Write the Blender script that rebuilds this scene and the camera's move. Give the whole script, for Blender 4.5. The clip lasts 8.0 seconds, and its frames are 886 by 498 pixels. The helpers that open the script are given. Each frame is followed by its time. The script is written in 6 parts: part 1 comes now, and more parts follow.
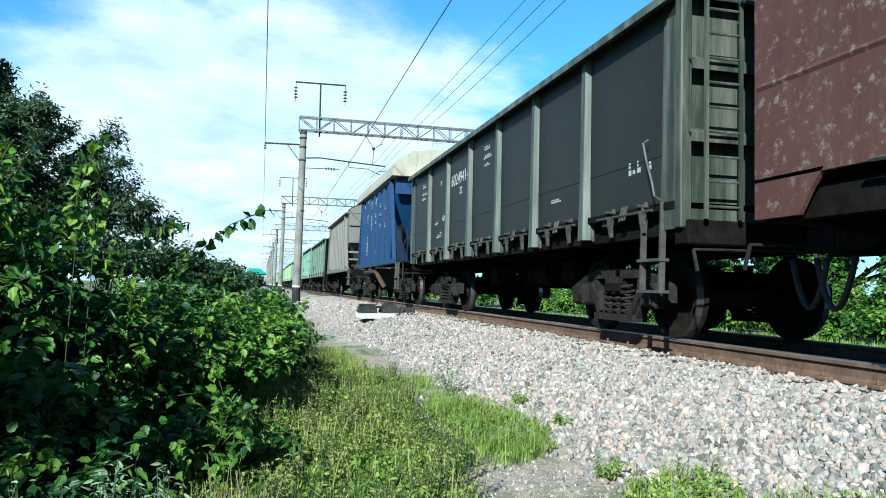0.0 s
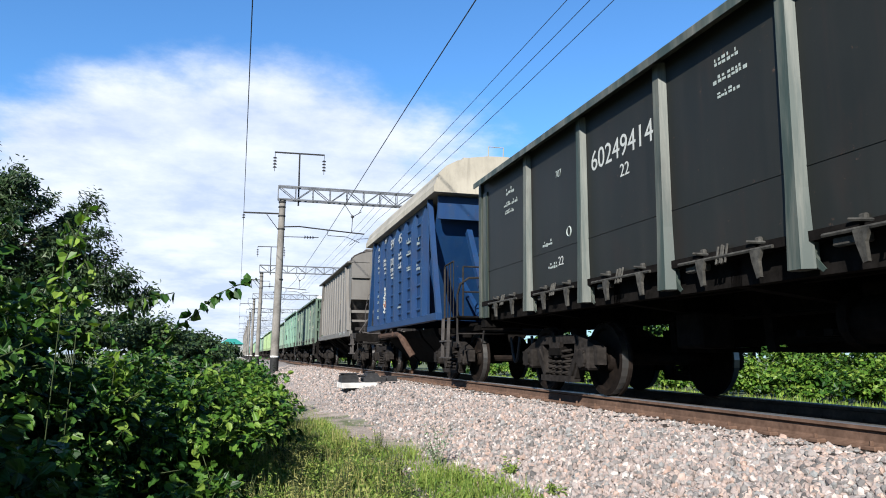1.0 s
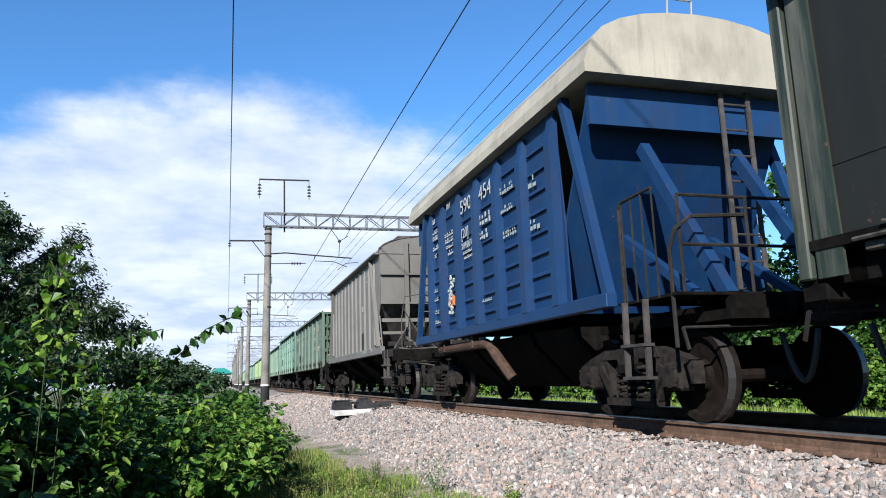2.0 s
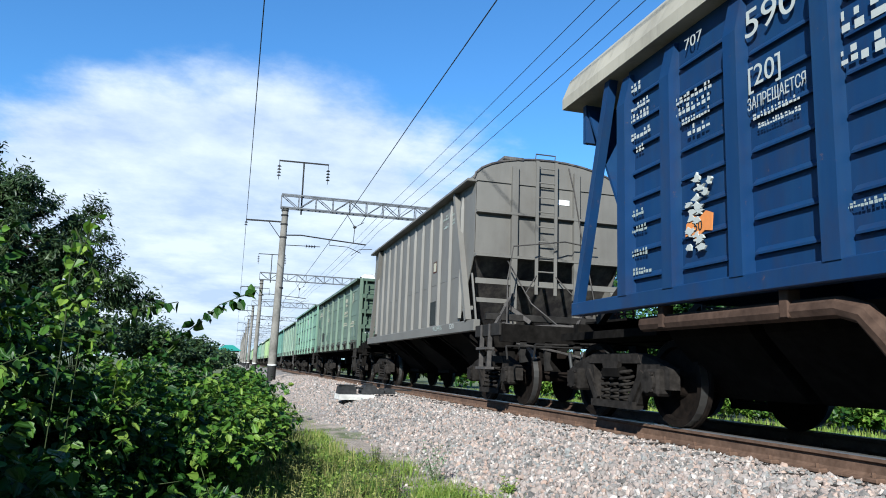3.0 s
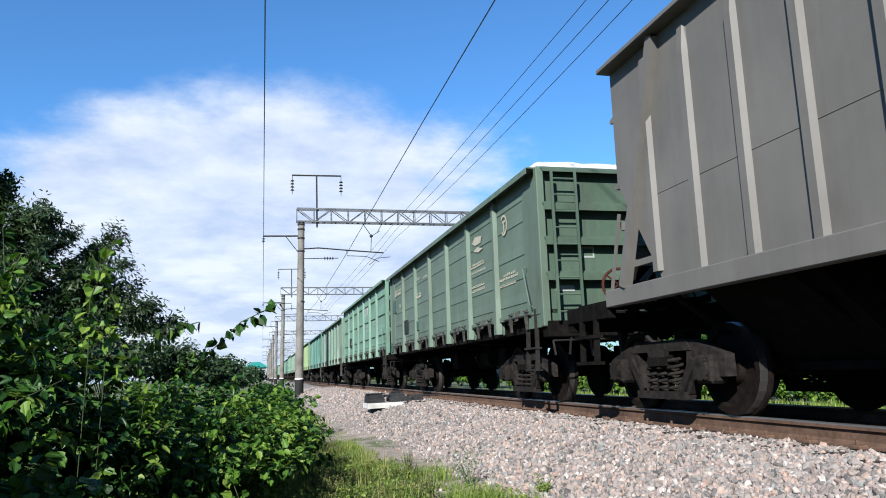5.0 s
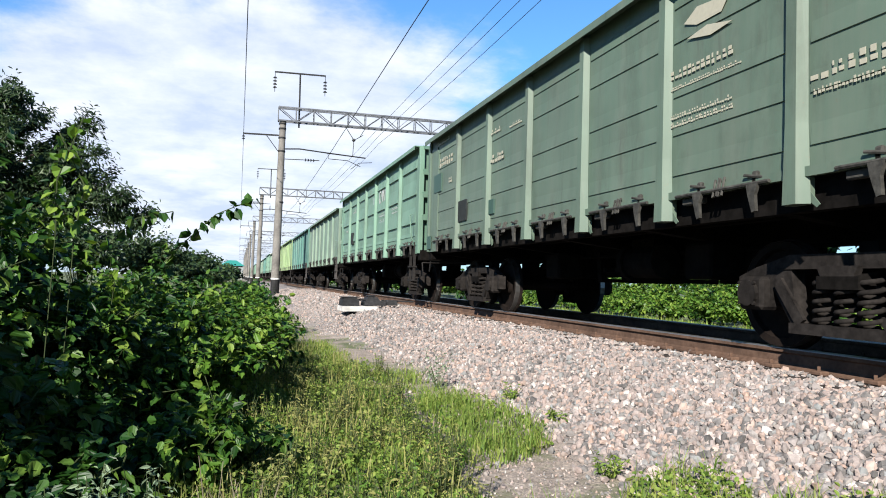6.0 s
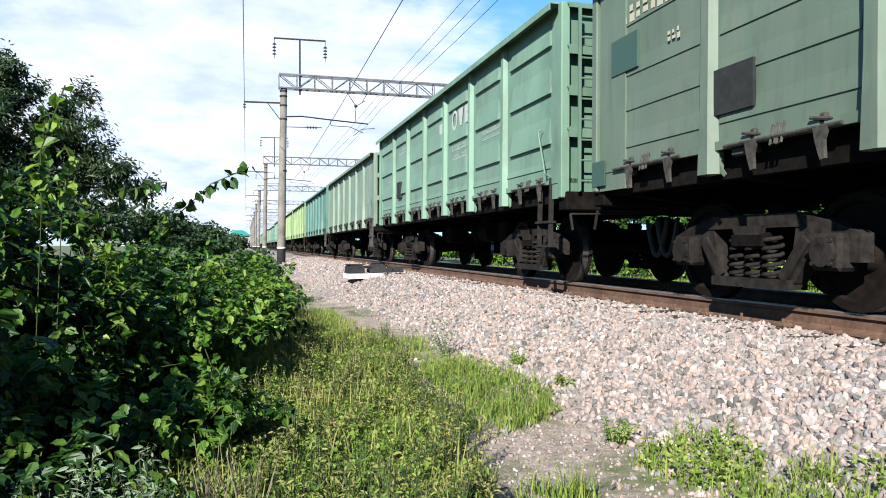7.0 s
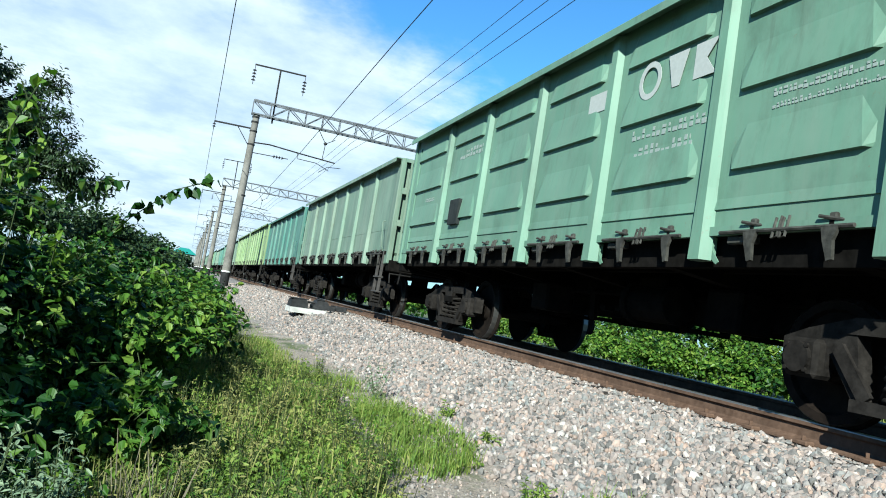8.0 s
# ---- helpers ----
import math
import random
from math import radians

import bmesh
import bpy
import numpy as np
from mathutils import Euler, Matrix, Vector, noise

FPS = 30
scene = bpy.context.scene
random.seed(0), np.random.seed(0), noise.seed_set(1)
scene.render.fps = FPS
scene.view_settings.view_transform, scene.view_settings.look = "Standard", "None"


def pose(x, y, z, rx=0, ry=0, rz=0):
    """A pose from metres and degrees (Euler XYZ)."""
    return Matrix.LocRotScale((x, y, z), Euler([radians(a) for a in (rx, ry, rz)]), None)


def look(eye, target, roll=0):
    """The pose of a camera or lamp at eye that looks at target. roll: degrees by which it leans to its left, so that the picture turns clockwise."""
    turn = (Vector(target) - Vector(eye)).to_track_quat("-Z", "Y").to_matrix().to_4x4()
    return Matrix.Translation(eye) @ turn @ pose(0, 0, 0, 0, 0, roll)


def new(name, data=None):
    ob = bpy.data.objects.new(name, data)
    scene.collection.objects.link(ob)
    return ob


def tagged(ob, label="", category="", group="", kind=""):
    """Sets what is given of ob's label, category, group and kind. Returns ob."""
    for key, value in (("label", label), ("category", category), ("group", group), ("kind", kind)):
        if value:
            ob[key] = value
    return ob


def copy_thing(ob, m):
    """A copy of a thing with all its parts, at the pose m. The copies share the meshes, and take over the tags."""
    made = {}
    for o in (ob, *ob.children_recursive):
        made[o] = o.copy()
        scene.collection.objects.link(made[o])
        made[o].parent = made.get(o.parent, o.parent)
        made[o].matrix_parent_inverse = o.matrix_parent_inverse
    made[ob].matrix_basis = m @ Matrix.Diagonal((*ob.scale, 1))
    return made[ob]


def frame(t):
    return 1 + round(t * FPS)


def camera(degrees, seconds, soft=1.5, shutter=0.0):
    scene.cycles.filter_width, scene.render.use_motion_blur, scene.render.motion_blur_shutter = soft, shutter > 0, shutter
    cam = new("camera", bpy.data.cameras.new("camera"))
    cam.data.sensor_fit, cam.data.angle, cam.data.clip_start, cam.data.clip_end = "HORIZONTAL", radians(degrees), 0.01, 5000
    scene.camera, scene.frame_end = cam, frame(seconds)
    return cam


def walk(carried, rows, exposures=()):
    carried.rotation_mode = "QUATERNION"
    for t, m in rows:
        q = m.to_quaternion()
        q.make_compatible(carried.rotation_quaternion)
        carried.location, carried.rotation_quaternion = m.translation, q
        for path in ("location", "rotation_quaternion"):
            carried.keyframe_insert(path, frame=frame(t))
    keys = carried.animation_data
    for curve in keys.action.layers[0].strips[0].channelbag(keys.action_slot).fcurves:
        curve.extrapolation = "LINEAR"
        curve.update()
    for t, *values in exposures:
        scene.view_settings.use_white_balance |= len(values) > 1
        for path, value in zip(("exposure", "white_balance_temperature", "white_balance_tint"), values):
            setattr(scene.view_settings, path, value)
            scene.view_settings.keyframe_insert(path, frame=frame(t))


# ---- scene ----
cam = camera(63.37, 8.0, soft=1.0)
PATH = [
    (0, look((0.068, -0.120, 0.501), (1.039, 3.755, 0.721), 1.34)),
    (0.2, look((0.044, -0.135, 0.506), (0.934, 3.754, 0.791), 1.54)),
    (0.5, look((0.009, -0.158, 0.514), (0.862, 3.719, 1.007), 4.88)),
    (0.7, look((0.003, -0.131, 0.509), (1.002, 3.699, 1.082), 1.53)),
    (1, look((-0.006, -0.092, 0.501), (1.067, 3.716, 1.091), 0.31)),
    (1.2, look((0.000, -0.057, 0.508), (1.122, 3.741, 1.073), -1.41)),
    (1.5, look((0.010, -0.004, 0.519), (1.197, 3.766, 1.134), -1.87)),
    (1.7, look((-0.008, 0.014, 0.555), (1.161, 3.770, 1.280), -2.51)),
    (2.8, look((-0.045, -0.069, 0.528), (0.968, 3.754, 1.125), 1.25)),
    (3, look((-0.045, -0.084, 0.537), (1.020, 3.715, 1.196), 2.08)),
    (3.2, look((-0.040, -0.069, 0.532), (1.134, 3.687, 1.251), 0.80)),
    (3.5, look((-0.032, -0.047, 0.524), (1.217, 3.699, 1.161), -0.27)),
    (3.7, look((-0.041, -0.049, 0.528), (1.127, 3.722, 1.175), -1.22)),
    (4, look((-0.055, -0.051, 0.534), (0.961, 3.752, 1.247), 1.60)),
    (4.2, look((-0.042, -0.054, 0.529), (0.996, 3.742, 1.243), 0.09)),
    (5.3, look((-0.013, -0.034, 0.533), (0.952, 3.794, 1.174), -1.87)),
    (5.5, look((0.039, 0.072, 0.509), (0.866, 3.960, 0.960), 1.11)),
    (5.8, look((0.010, 0.063, 0.503), (1.028, 3.914, 0.863), 3.11)),
    (6, look((-0.009, 0.056, 0.499), (1.080, 3.901, 0.682), 1.53)),
    (6.2, look((-0.003, 0.058, 0.499), (1.148, 3.887, 0.612), -1.44)),
    (6.5, look((0.005, 0.060, 0.498), (1.278, 3.852, 0.516), -1.47)),
    (6.7, look((0.027, 0.111, 0.501), (1.305, 3.901, 0.470), 0.93)),
    (7, look((0.061, 0.186, 0.505), (1.119, 4.043, 0.493), 0.20)),
    (7.2, look((0.060, 0.167, 0.503), (1.206, 3.995, 0.680), -0.67)),
    (7.3, look((0.059, 0.157, 0.503), (1.378, 3.919, 0.831), -1.30)),
    (7.5, look((0.059, 0.138, 0.501), (1.431, 3.844, 1.123), 1.48)),
    (7.7, look((0.036, 0.090, 0.464), (1.272, 3.837, 1.122), 8.75)),
    (8, look((0.011, 0.090, 0.432), (1.311, 3.860, 0.743), 9.03)),
]
EXPOSURES = [(0.0, 1.74, 5650, -8), (0.5, 1.66, 6050, 8), (1.0, 1.54, 6350, 10), (1.7, 1.50, 6250, 10), (3.0, 1.46, 5950, 4), (4.2, 1.49, 5950, 4), (5.3, 1.39, 6250, 10), (5.7, 1.43, 6350, 10), (6.2, 1.67, 6550, 10), (7.0, 1.74, 6450, 10), (7.4, 1.59, 6250, 7), (8.0, 1.57, 5950, -5)]
walk(cam, PATH, EXPOSURES)

# ---- light ----
SUN = Vector((-0.50, -0.75, 0.50)).normalized()   # towards the sun
sun = new("sun", bpy.data.lights.new("sun", "SUN"))
sun.data.energy, sun.data.angle, sun.data.color = 5.0, radians(0.6), (1.0, 0.95, 0.87)
sun.matrix_world = look(SUN * 50, (0, 0, 0))


def sky():
    w = bpy.data.worlds.new("sky")
    scene.world = w
    w.use_nodes = True
    nt = w.node_tree
    n, l = nt.nodes, nt.links
    n.clear()
    out, bg = n.new("ShaderNodeOutputWorld"), n.new("ShaderNodeBackground")
    st = n.new("ShaderNodeTexSky")
    st.sky_type, st.sun_disc = "NISHITA", False
    st.sun_elevation = math.asin(SUN.z)
    st.sun_rotation = math.atan2(SUN.x, SUN.y)
    st.altitude, st.air_density, st.dust_density, st.ozone_density = 200, 1.0, 0.05, 2.5
    tc = n.new("ShaderNodeTexCoord")
    sep = n.new("ShaderNodeSeparateXYZ")
    l.new(tc.outputs["Generated"], sep.inputs[0])

    def m(op, a, b=None, c=None):
        q = n.new("ShaderNodeMath")
        q.operation = op
        for i, v in enumerate((a, b, c)):
            if v is None:
                continue
            if isinstance(v, (int, float)):
                q.inputs[i].default_value = v
            else:
                l.new(v, q.inputs[i])
        return q.outputs[0]
    # cloud layer: noise on a flat ceiling, one big bank ahead and loose clouds elsewhere
    zz = m("ADD", m("MAXIMUM", sep.outputs[2], 0.0), 0.16)
    cx, cy = m("DIVIDE", sep.outputs[0], zz), m("DIVIDE", sep.outputs[1], zz)
    comb = n.new("ShaderNodeCombineXYZ")
    l.new(cx, comb.inputs[0]), l.new(cy, comb.inputs[1])
    big, small = n.new("ShaderNodeTexNoise"), n.new("ShaderNodeTexNoise")
    big.inputs["Scale"].default_value, big.inputs["Detail"].default_value, big.inputs["Roughness"].default_value = 0.9, 7, 0.58
    small.inputs["Scale"].default_value, small.inputs["Detail"].default_value, small.inputs["Roughness"].default_value = 2.1, 8, 0.62
    big.inputs["Distortion"].default_value = 0.5
    l.new(comb.outputs[0], big.inputs["Vector"]), l.new(comb.outputs[0], small.inputs["Vector"])
    ex = m("DIVIDE", m("SUBTRACT", sep.outputs[0], CLOUD[0]), CLOUD[1])
    ez = m("DIVIDE", m("SUBTRACT", sep.outputs[2], m("ADD", CLOUD[2], m("MULTIPLY", sep.outputs[0], CLOUD[4]))), CLOUD[3])
    bank = m("MULTIPLY", m("SUBTRACT", 1.0, m("ADD", m("MULTIPLY", ex, ex), m("MULTIPLY", ez, ez))), 0.42)
    bank = m("ADD", m("MAXIMUM", bank, -0.24), m("MULTIPLY", m("MINIMUM", sep.outputs[1], 0.0), 0.5))   # clear behind
    f = m("ADD", m("ADD", m("MULTIPLY", big.outputs[0], 0.55), m("MULTIPLY", small.outputs[0], 0.45)), bank)
    ramp = n.new("ShaderNodeMapRange")
    ramp.interpolation_type = "SMOOTHSTEP"
    ramp.inputs["From Min"].default_value, ramp.inputs["From Max"].default_value = 0.47, 0.72
    l.new(f, ramp.inputs["Value"])
    skyc, mix = n.new("ShaderNodeMix"), n.new("ShaderNodeMix")
    skyc.data_type = mix.data_type = "RGBA"
    skyc.blend_type = "MULTIPLY"
    skyc.inputs[0].default_value = 1.0
    l.new(st.outputs[0], skyc.inputs[6])
    skyc.inputs[7].default_value = (0.69, 1.13, 1.47, 1)
    # pale haze towards the horizon
    hz, hmix = n.new("ShaderNodeMapRange"), n.new("ShaderNodeMix")
    hz.interpolation_type = "SMOOTHSTEP"
    hz.inputs["From Min"].default_value, hz.inputs["From Max"].default_value = 0.30, -0.06
    l.new(sep.outputs[2], hz.inputs["Value"])
    hmix.data_type = "RGBA"
    l.new(m("MULTIPLY", hz.outputs[0], 0.8), hmix.inputs[0])
    l.new(skyc.outputs[2], hmix.inputs[6])
    hmix.inputs[7].default_value = (3.1, 4.1, 5.4, 1)
    l.new(hmix.outputs[2], mix.inputs[6])
    # cloud shade: brighter where thick, bluish underneath
    tone = n.new("ShaderNodeMix")
    tone.data_type = "RGBA"
    tone.inputs[6].default_value, tone.inputs[7].default_value = (4.6, 5.3, 6.8, 1), (7.1, 7.4, 7.9, 1)
    tr = n.new("ShaderNodeMapRange")
    tr.inputs["From Min"].default_value, tr.inputs["From Max"].default_value = 0.36, 0.62
    l.new(small.outputs[0], tr.inputs["Value"])
    l.new(tr.outputs[0], tone.inputs[0])
    l.new(tone.outputs[2], mix.inputs[7])
    l.new(m("MULTIPLY", ramp.outputs[0], 0.93), mix.inputs[0])
    l.new(mix.outputs[2], bg.inputs[0])
    bg.inputs[1].default_value = 0.05
    l.new(bg.outputs[0], out.inputs[0])


CLOUD = (-0.03, 0.42, 0.18, 0.21, 0.10)   # middle x, half width, middle height, half height, slant
sky()


# ---- materials ----
def nodes(name):
    mt = bpy.data.materials.new(name)
    mt.use_nodes = True
    nt = mt.node_tree
    return mt, nt, nt.nodes["Principled BSDF"]


def noise_tex(nt, scale, detail=5, rough=0.6, coord="Object", stretch=None):
    tc, t = nt.nodes.new("ShaderNodeTexCoord"), nt.nodes.new("ShaderNodeTexNoise")
    t.inputs["Scale"].default_value, t.inputs["Detail"].default_value, t.inputs["Roughness"].default_value = scale, detail, rough
    if stretch:
        mp = nt.nodes.new("ShaderNodeMapping")
        mp.inputs["Scale"].default_value = stretch
        nt.links.new(tc.outputs[coord], mp.inputs[0])
        nt.links.new(mp.outputs[0], t.inputs["Vector"])
    else:
        nt.links.new(tc.outputs[coord], t.inputs["Vector"])
    return t.outputs[0]


def ramp_of(nt, fac, stops):
    r = nt.nodes.new("ShaderNodeValToRGB")
    e = r.color_ramp.elements
    while len(e) < len(stops):
        e.new(0.5)
    for i, (p, c) in enumerate(stops):
        e[i].position, e[i].color = p, (*c, 1)
    nt.links.new(fac, r.inputs[0])
    return r.outputs[0]


def mixc(nt, fac, a, b, mode="MIX"):
    q = nt.nodes.new("ShaderNodeMix")
    q.data_type, q.blend_type = "RGBA", mode
    for i, v in ((0, fac), (6, a), (7, b)):
        if isinstance(v, tuple):
            q.inputs[i].default_value = (*v, 1)
        elif isinstance(v, (int, float)):
            q.inputs[i].default_value = v
        else:
            nt.links.new(v, q.inputs[i])
    return q.outputs[2]


def bump(nt, bsdf, height, strength, dist):
    b = nt.nodes.new("ShaderNodeBump")
    b.inputs["Strength"].default_value, b.inputs["Distance"].default_value = strength, dist
    nt.links.new(height, b.inputs["Height"])
    nt.links.new(b.outputs[0], bsdf.inputs["Normal"])


def painted(name, col, rust=(0.11, 0.06, 0.04), amount=0.5, dust=(0.34, 0.31, 0.26), dusty=0.35, rough=0.55, grime=1.0):
    """Weathered paint on steel: streaks, rust specks and dust."""
    mt, nt, b = nodes(name)
    broad = noise_tex(nt, 0.9, 4)
    streak = noise_tex(nt, 3.0, 6, 0.7, stretch=(1.6, 1.6, 0.12))
    speck = noise_tex(nt, 11.0, 8, 0.75)
    c = mixc(nt, ramp_of(nt, broad, [(0.35, (0, 0, 0)), (0.7, (1, 1, 1))]), tuple(v * 0.86 for v in col), tuple(min(1, v * 1.12) for v in col))
    d = nt.nodes.new("ShaderNodeMath")
    d.operation = "MULTIPLY"
    nt.links.new(ramp_of(nt, streak, [(0.42, (0, 0, 0)), (0.8, (1, 1, 1))]), d.inputs[0])
    d.inputs[1].default_value = dusty
    c = mixc(nt, d.outputs[0], c, dust)
    # grime: blotches drawn out downwards, and thin dark runs
    for tex, lo, hi, share in ((noise_tex(nt, 1.7, 7, 0.72, stretch=(1, 1, 0.45)), 0.50, 0.74, 0.55), (noise_tex(nt, 9.0, 6, 0.7, stretch=(1, 1, 0.07)), 0.56, 0.78, 0.5)):
        g = nt.nodes.new("ShaderNodeMath")
        g.operation = "MULTIPLY"
        nt.links.new(ramp_of(nt, tex, [(lo, (0, 0, 0)), (hi, (1, 1, 1))]), g.inputs[0])
        g.inputs[1].default_value = share * grime
        c = mixc(nt, g.outputs[0], c, tuple(0.28 * a + 0.12 * b_ for a, b_ in zip(col, rust)))
    r = nt.nodes.new("ShaderNodeMath")
    r.operation = "MULTIPLY"
    nt.links.new(ramp_of(nt, speck, [(0.66 - 0.1 * amount, (0, 0, 0)), (0.76 - 0.08 * amount, (1, 1, 1))]), r.inputs[0])
    r.inputs[1].default_value = 0.75
    c = mixc(nt, r.outputs[0], c, rust)
    nt.links.new(c, b.inputs["Base Color"])
    b.inputs["Roughness"].default_value = rough
    b.inputs["Specular IOR Level"].default_value = 0.25
    bump(nt, b, speck, 0.12, 0.004)
    return mt


def rough_mat(name, a, b_, scale=14, rough=0.85, metal=0.0, relief=0.25, dist=0.01, coord="Object", gloss=0.15):
    mt, nt, b = nodes(name)
    n1, n2 = noise_tex(nt, scale, 6, 0.65, coord), noise_tex(nt, scale * 0.13, 4, 0.6, coord)
    c = mixc(nt, ramp_of(nt, n1, [(0.3, (0, 0, 0)), (0.7, (1, 1, 1))]), a, b_)
    c = mixc(nt, ramp_of(nt, n2, [(0.35, (0.7, 0.7, 0.7)), (0.65, (1.08, 1.08, 1.08))]), (0, 0, 0), c)
    c = mixc(nt, 1.0, c, ramp_of(nt, n2, [(0.3, (0.78, 0.78, 0.78)), (0.7, (1, 1, 1))]), "MULTIPLY")
    nt.links.new(c, b.inputs["Base Color"])
    b.inputs["Roughness"].default_value, b.inputs["Metallic"].default_value = rough, metal
    b.inputs["Specular IOR Level"].default_value = gloss
    bump(nt, b, n1, relief, dist)
    return mt


def plain(nt_name, col, rough=0.6, metal=0.0):
    mt, nt, b = nodes(nt_name)
    n1 = noise_tex(nt, 25, 5)
    c = mixc(nt, n1, tuple(v * 0.8 for v in col), tuple(min(1, v * 1.15) for v in col))
    nt.links.new(c, b.inputs["Base Color"])
    b.inputs["Roughness"].default_value, b.inputs["Metallic"].default_value = rough, metal
    return mt


def leafy(name, stops, trans=0.35, gloss=0.45):
    """Leaves: colour by leaf, light through the blade, a waxy face."""
    mt, nt, b = nodes(name)
    g = nt.nodes.new("ShaderNodeNewGeometry")
    c = ramp_of(nt, g.outputs["Random Per Island"], stops)
    c = mixc(nt, 1.0, c, ramp_of(nt, noise_tex(nt, 1.3, 3), [(0.3, (0.75, 0.8, 0.75)), (0.7, (1.1, 1.08, 1.0))]), "MULTIPLY")
    nt.links.new(c, b.inputs["Base Color"])
    b.inputs["Roughness"].default_value = gloss
    b.inputs["Specular IOR Level"].default_value = 0.2
    t, mx = nt.nodes.new("ShaderNodeBsdfTranslucent"), nt.nodes.new("ShaderNodeMixShader")
    nt.links.new(mixc(nt, 1.0, c, (1.15, 1.25, 0.55), "MULTIPLY"), t.inputs[0])
    mx.inputs[0].default_value = trans
    out = nt.nodes["Material Output"]
    nt.links.new(b.outputs[0], mx.inputs[1]), nt.links.new(t.outputs[0], mx.inputs[2])
    nt.links.new(mx.outputs[0], out.inputs[0])
    return mt


def stony(name):
    """Crushed stone, each of its own colour."""
    mt, nt, b = nodes(name)
    g = nt.nodes.new("ShaderNodeNewGeometry")
    c = ramp_of(nt, g.outputs["Random Per Island"], [(0.0, (0.0484, 0.0461, 0.0446)), (0.14, (0.112, 0.106, 0.102)), (0.35, (0.195, 0.153, 0.136)), (0.55, (0.205, 0.179, 0.168)),
                                                     (0.68, (0.134, 0.141, 0.14)), (0.84, (0.238, 0.167, 0.134)), (1.0, (0.32, 0.301, 0.286))])
    n1 = noise_tex(nt, 45, 6)
    c = mixc(nt, 1.0, c, ramp_of(nt, n1, [(0.3, (0.72, 0.7, 0.7)), (0.7, (1.1, 1.08, 1.06))]), "MULTIPLY")
    nt.links.new(c, b.inputs["Base Color"])
    b.inputs["Roughness"].default_value = 0.85
    bump(nt, b, n1, 0.4, 0.006)
    return mt


M_DARK = painted("dark_green_paint", (0.00745, 0.00809, 0.00643), amount=0.25, dust=(0.0198, 0.0176, 0.0146), dusty=0.35)
M_DARKPOST = painted("grey_green_post_paint", (0.0224, 0.0325, 0.0281), amount=0.25, dusty=0.3)
M_DARKEND = painted("faded_green_paint", (0.0121, 0.0186, 0.0143), amount=0.3, dusty=0.3)
M_RED = painted("red_oxide_paint", (0.0434, 0.0157, 0.0121), rust=(0.132, 0.113, 0.102), amount=1.15, dust=(0.0835, 0.056, 0.0459), dusty=0.3, rough=0.7)
M_GREEN = painted("sage_green_paint", (0.063, 0.0929, 0.0684), amount=0.2, dust=(0.114, 0.114, 0.092), dusty=0.4)
# end-wall copies of the sage and mint, darkened to offset the sun there
M_GREENEND = painted("dimmed_sage_paint", (0.040, 0.066, 0.047), amount=0.25, dust=(0.10, 0.10, 0.08), dusty=0.3)
M_MINTEND = painted("dimmed_mint_paint", (0.055, 0.105, 0.075), amount=0.3, dust=(0.12, 0.13, 0.10), dusty=0.35)
M_MINT = painted("mint_green_paint", (0.088, 0.158, 0.114), amount=0.3, dust=(0.150, 0.165, 0.138), dusty=0.35)
M_TEAL = painted("teal_green_paint", (0.0389, 0.113, 0.0922), amount=0.3)
M_LIME = painted("light_green_paint", (0.135, 0.197, 0.0885), amount=0.3)
M_OLIVE = painted("grey_green_paint", (0.0922, 0.142, 0.106), amount=0.3)
M_BLUE = painted("blue_paint", (0.00165, 0.0186, 0.0642), amount=0.25, dust=(0.0124, 0.0352, 0.0662), dusty=0.4)
M_CREAM = painted("cream_roof_paint", (0.224, 0.204, 0.163), rust=(0.102, 0.0695, 0.0449), amount=0.1, dusty=0.3)
M_GREY = painted("warm_grey_paint", (0.0863, 0.0811, 0.074), amount=0.15, dust=(0.115, 0.109, 0.1), dusty=0.3, grime=0.45)
M_GREYD = painted("dark_grey_paint", (0.0307, 0.0277, 0.0295), amount=0.2)
# frame and cast steel: the shade beneath the wagons is put into the colour
M_FRAME = rough_mat("shaded_steel", (0.00295, 0.00266, 0.00236), (0.00943, 0.00828, 0.0077), 9, 0.9, gloss=0.03)
M_CAST = rough_mat("shaded_dusty_cast_steel", (0.00625, 0.00536, 0.00491), (0.0232, 0.0201, 0.0183), 12, 0.85, gloss=0.06)
M_LATCH = rough_mat("dusty_hatch_steel", (0.0167, 0.0158, 0.0139), (0.0582, 0.0558, 0.0489), 16, 0.75)
M_STEP = rough_mat("grey_step_paint", (0.0314, 0.0282, 0.0282), (0.0627, 0.0566, 0.053), 12, 0.7)
M_STEPD = rough_mat("dark_step_paint", (0.00739, 0.00648, 0.00619), (0.0206, 0.0183, 0.0168), 12, 0.8)
M_RUST = rough_mat("rusty_steel", (0.0295, 0.0166, 0.0118), (0.0666, 0.0406, 0.0295), 10, 0.85)
M_WHEEL = plain("worn_wheel_steel", (0.147, 0.142, 0.138), 0.35, 0.9)
M_RAILTOP = plain("polished_rail_steel", (0.246, 0.227, 0.215), 0.35, 0.8)
M_RAIL = rough_mat("brown_rail_rust", (0.064, 0.0369, 0.0246), (0.108, 0.0664, 0.0467), 20, 0.85)
M_CONC = rough_mat("aged_concrete", (0.113, 0.105, 0.0945), (0.166, 0.155, 0.14), 8, 0.9, relief=0.3)
# sleeper concrete darkened to stand for the train's shade on the track bed
M_SLEEPER = rough_mat("shaded_sleeper_concrete", (0.022, 0.019, 0.017), (0.060, 0.052, 0.047), 9, 0.9, gloss=0.05)
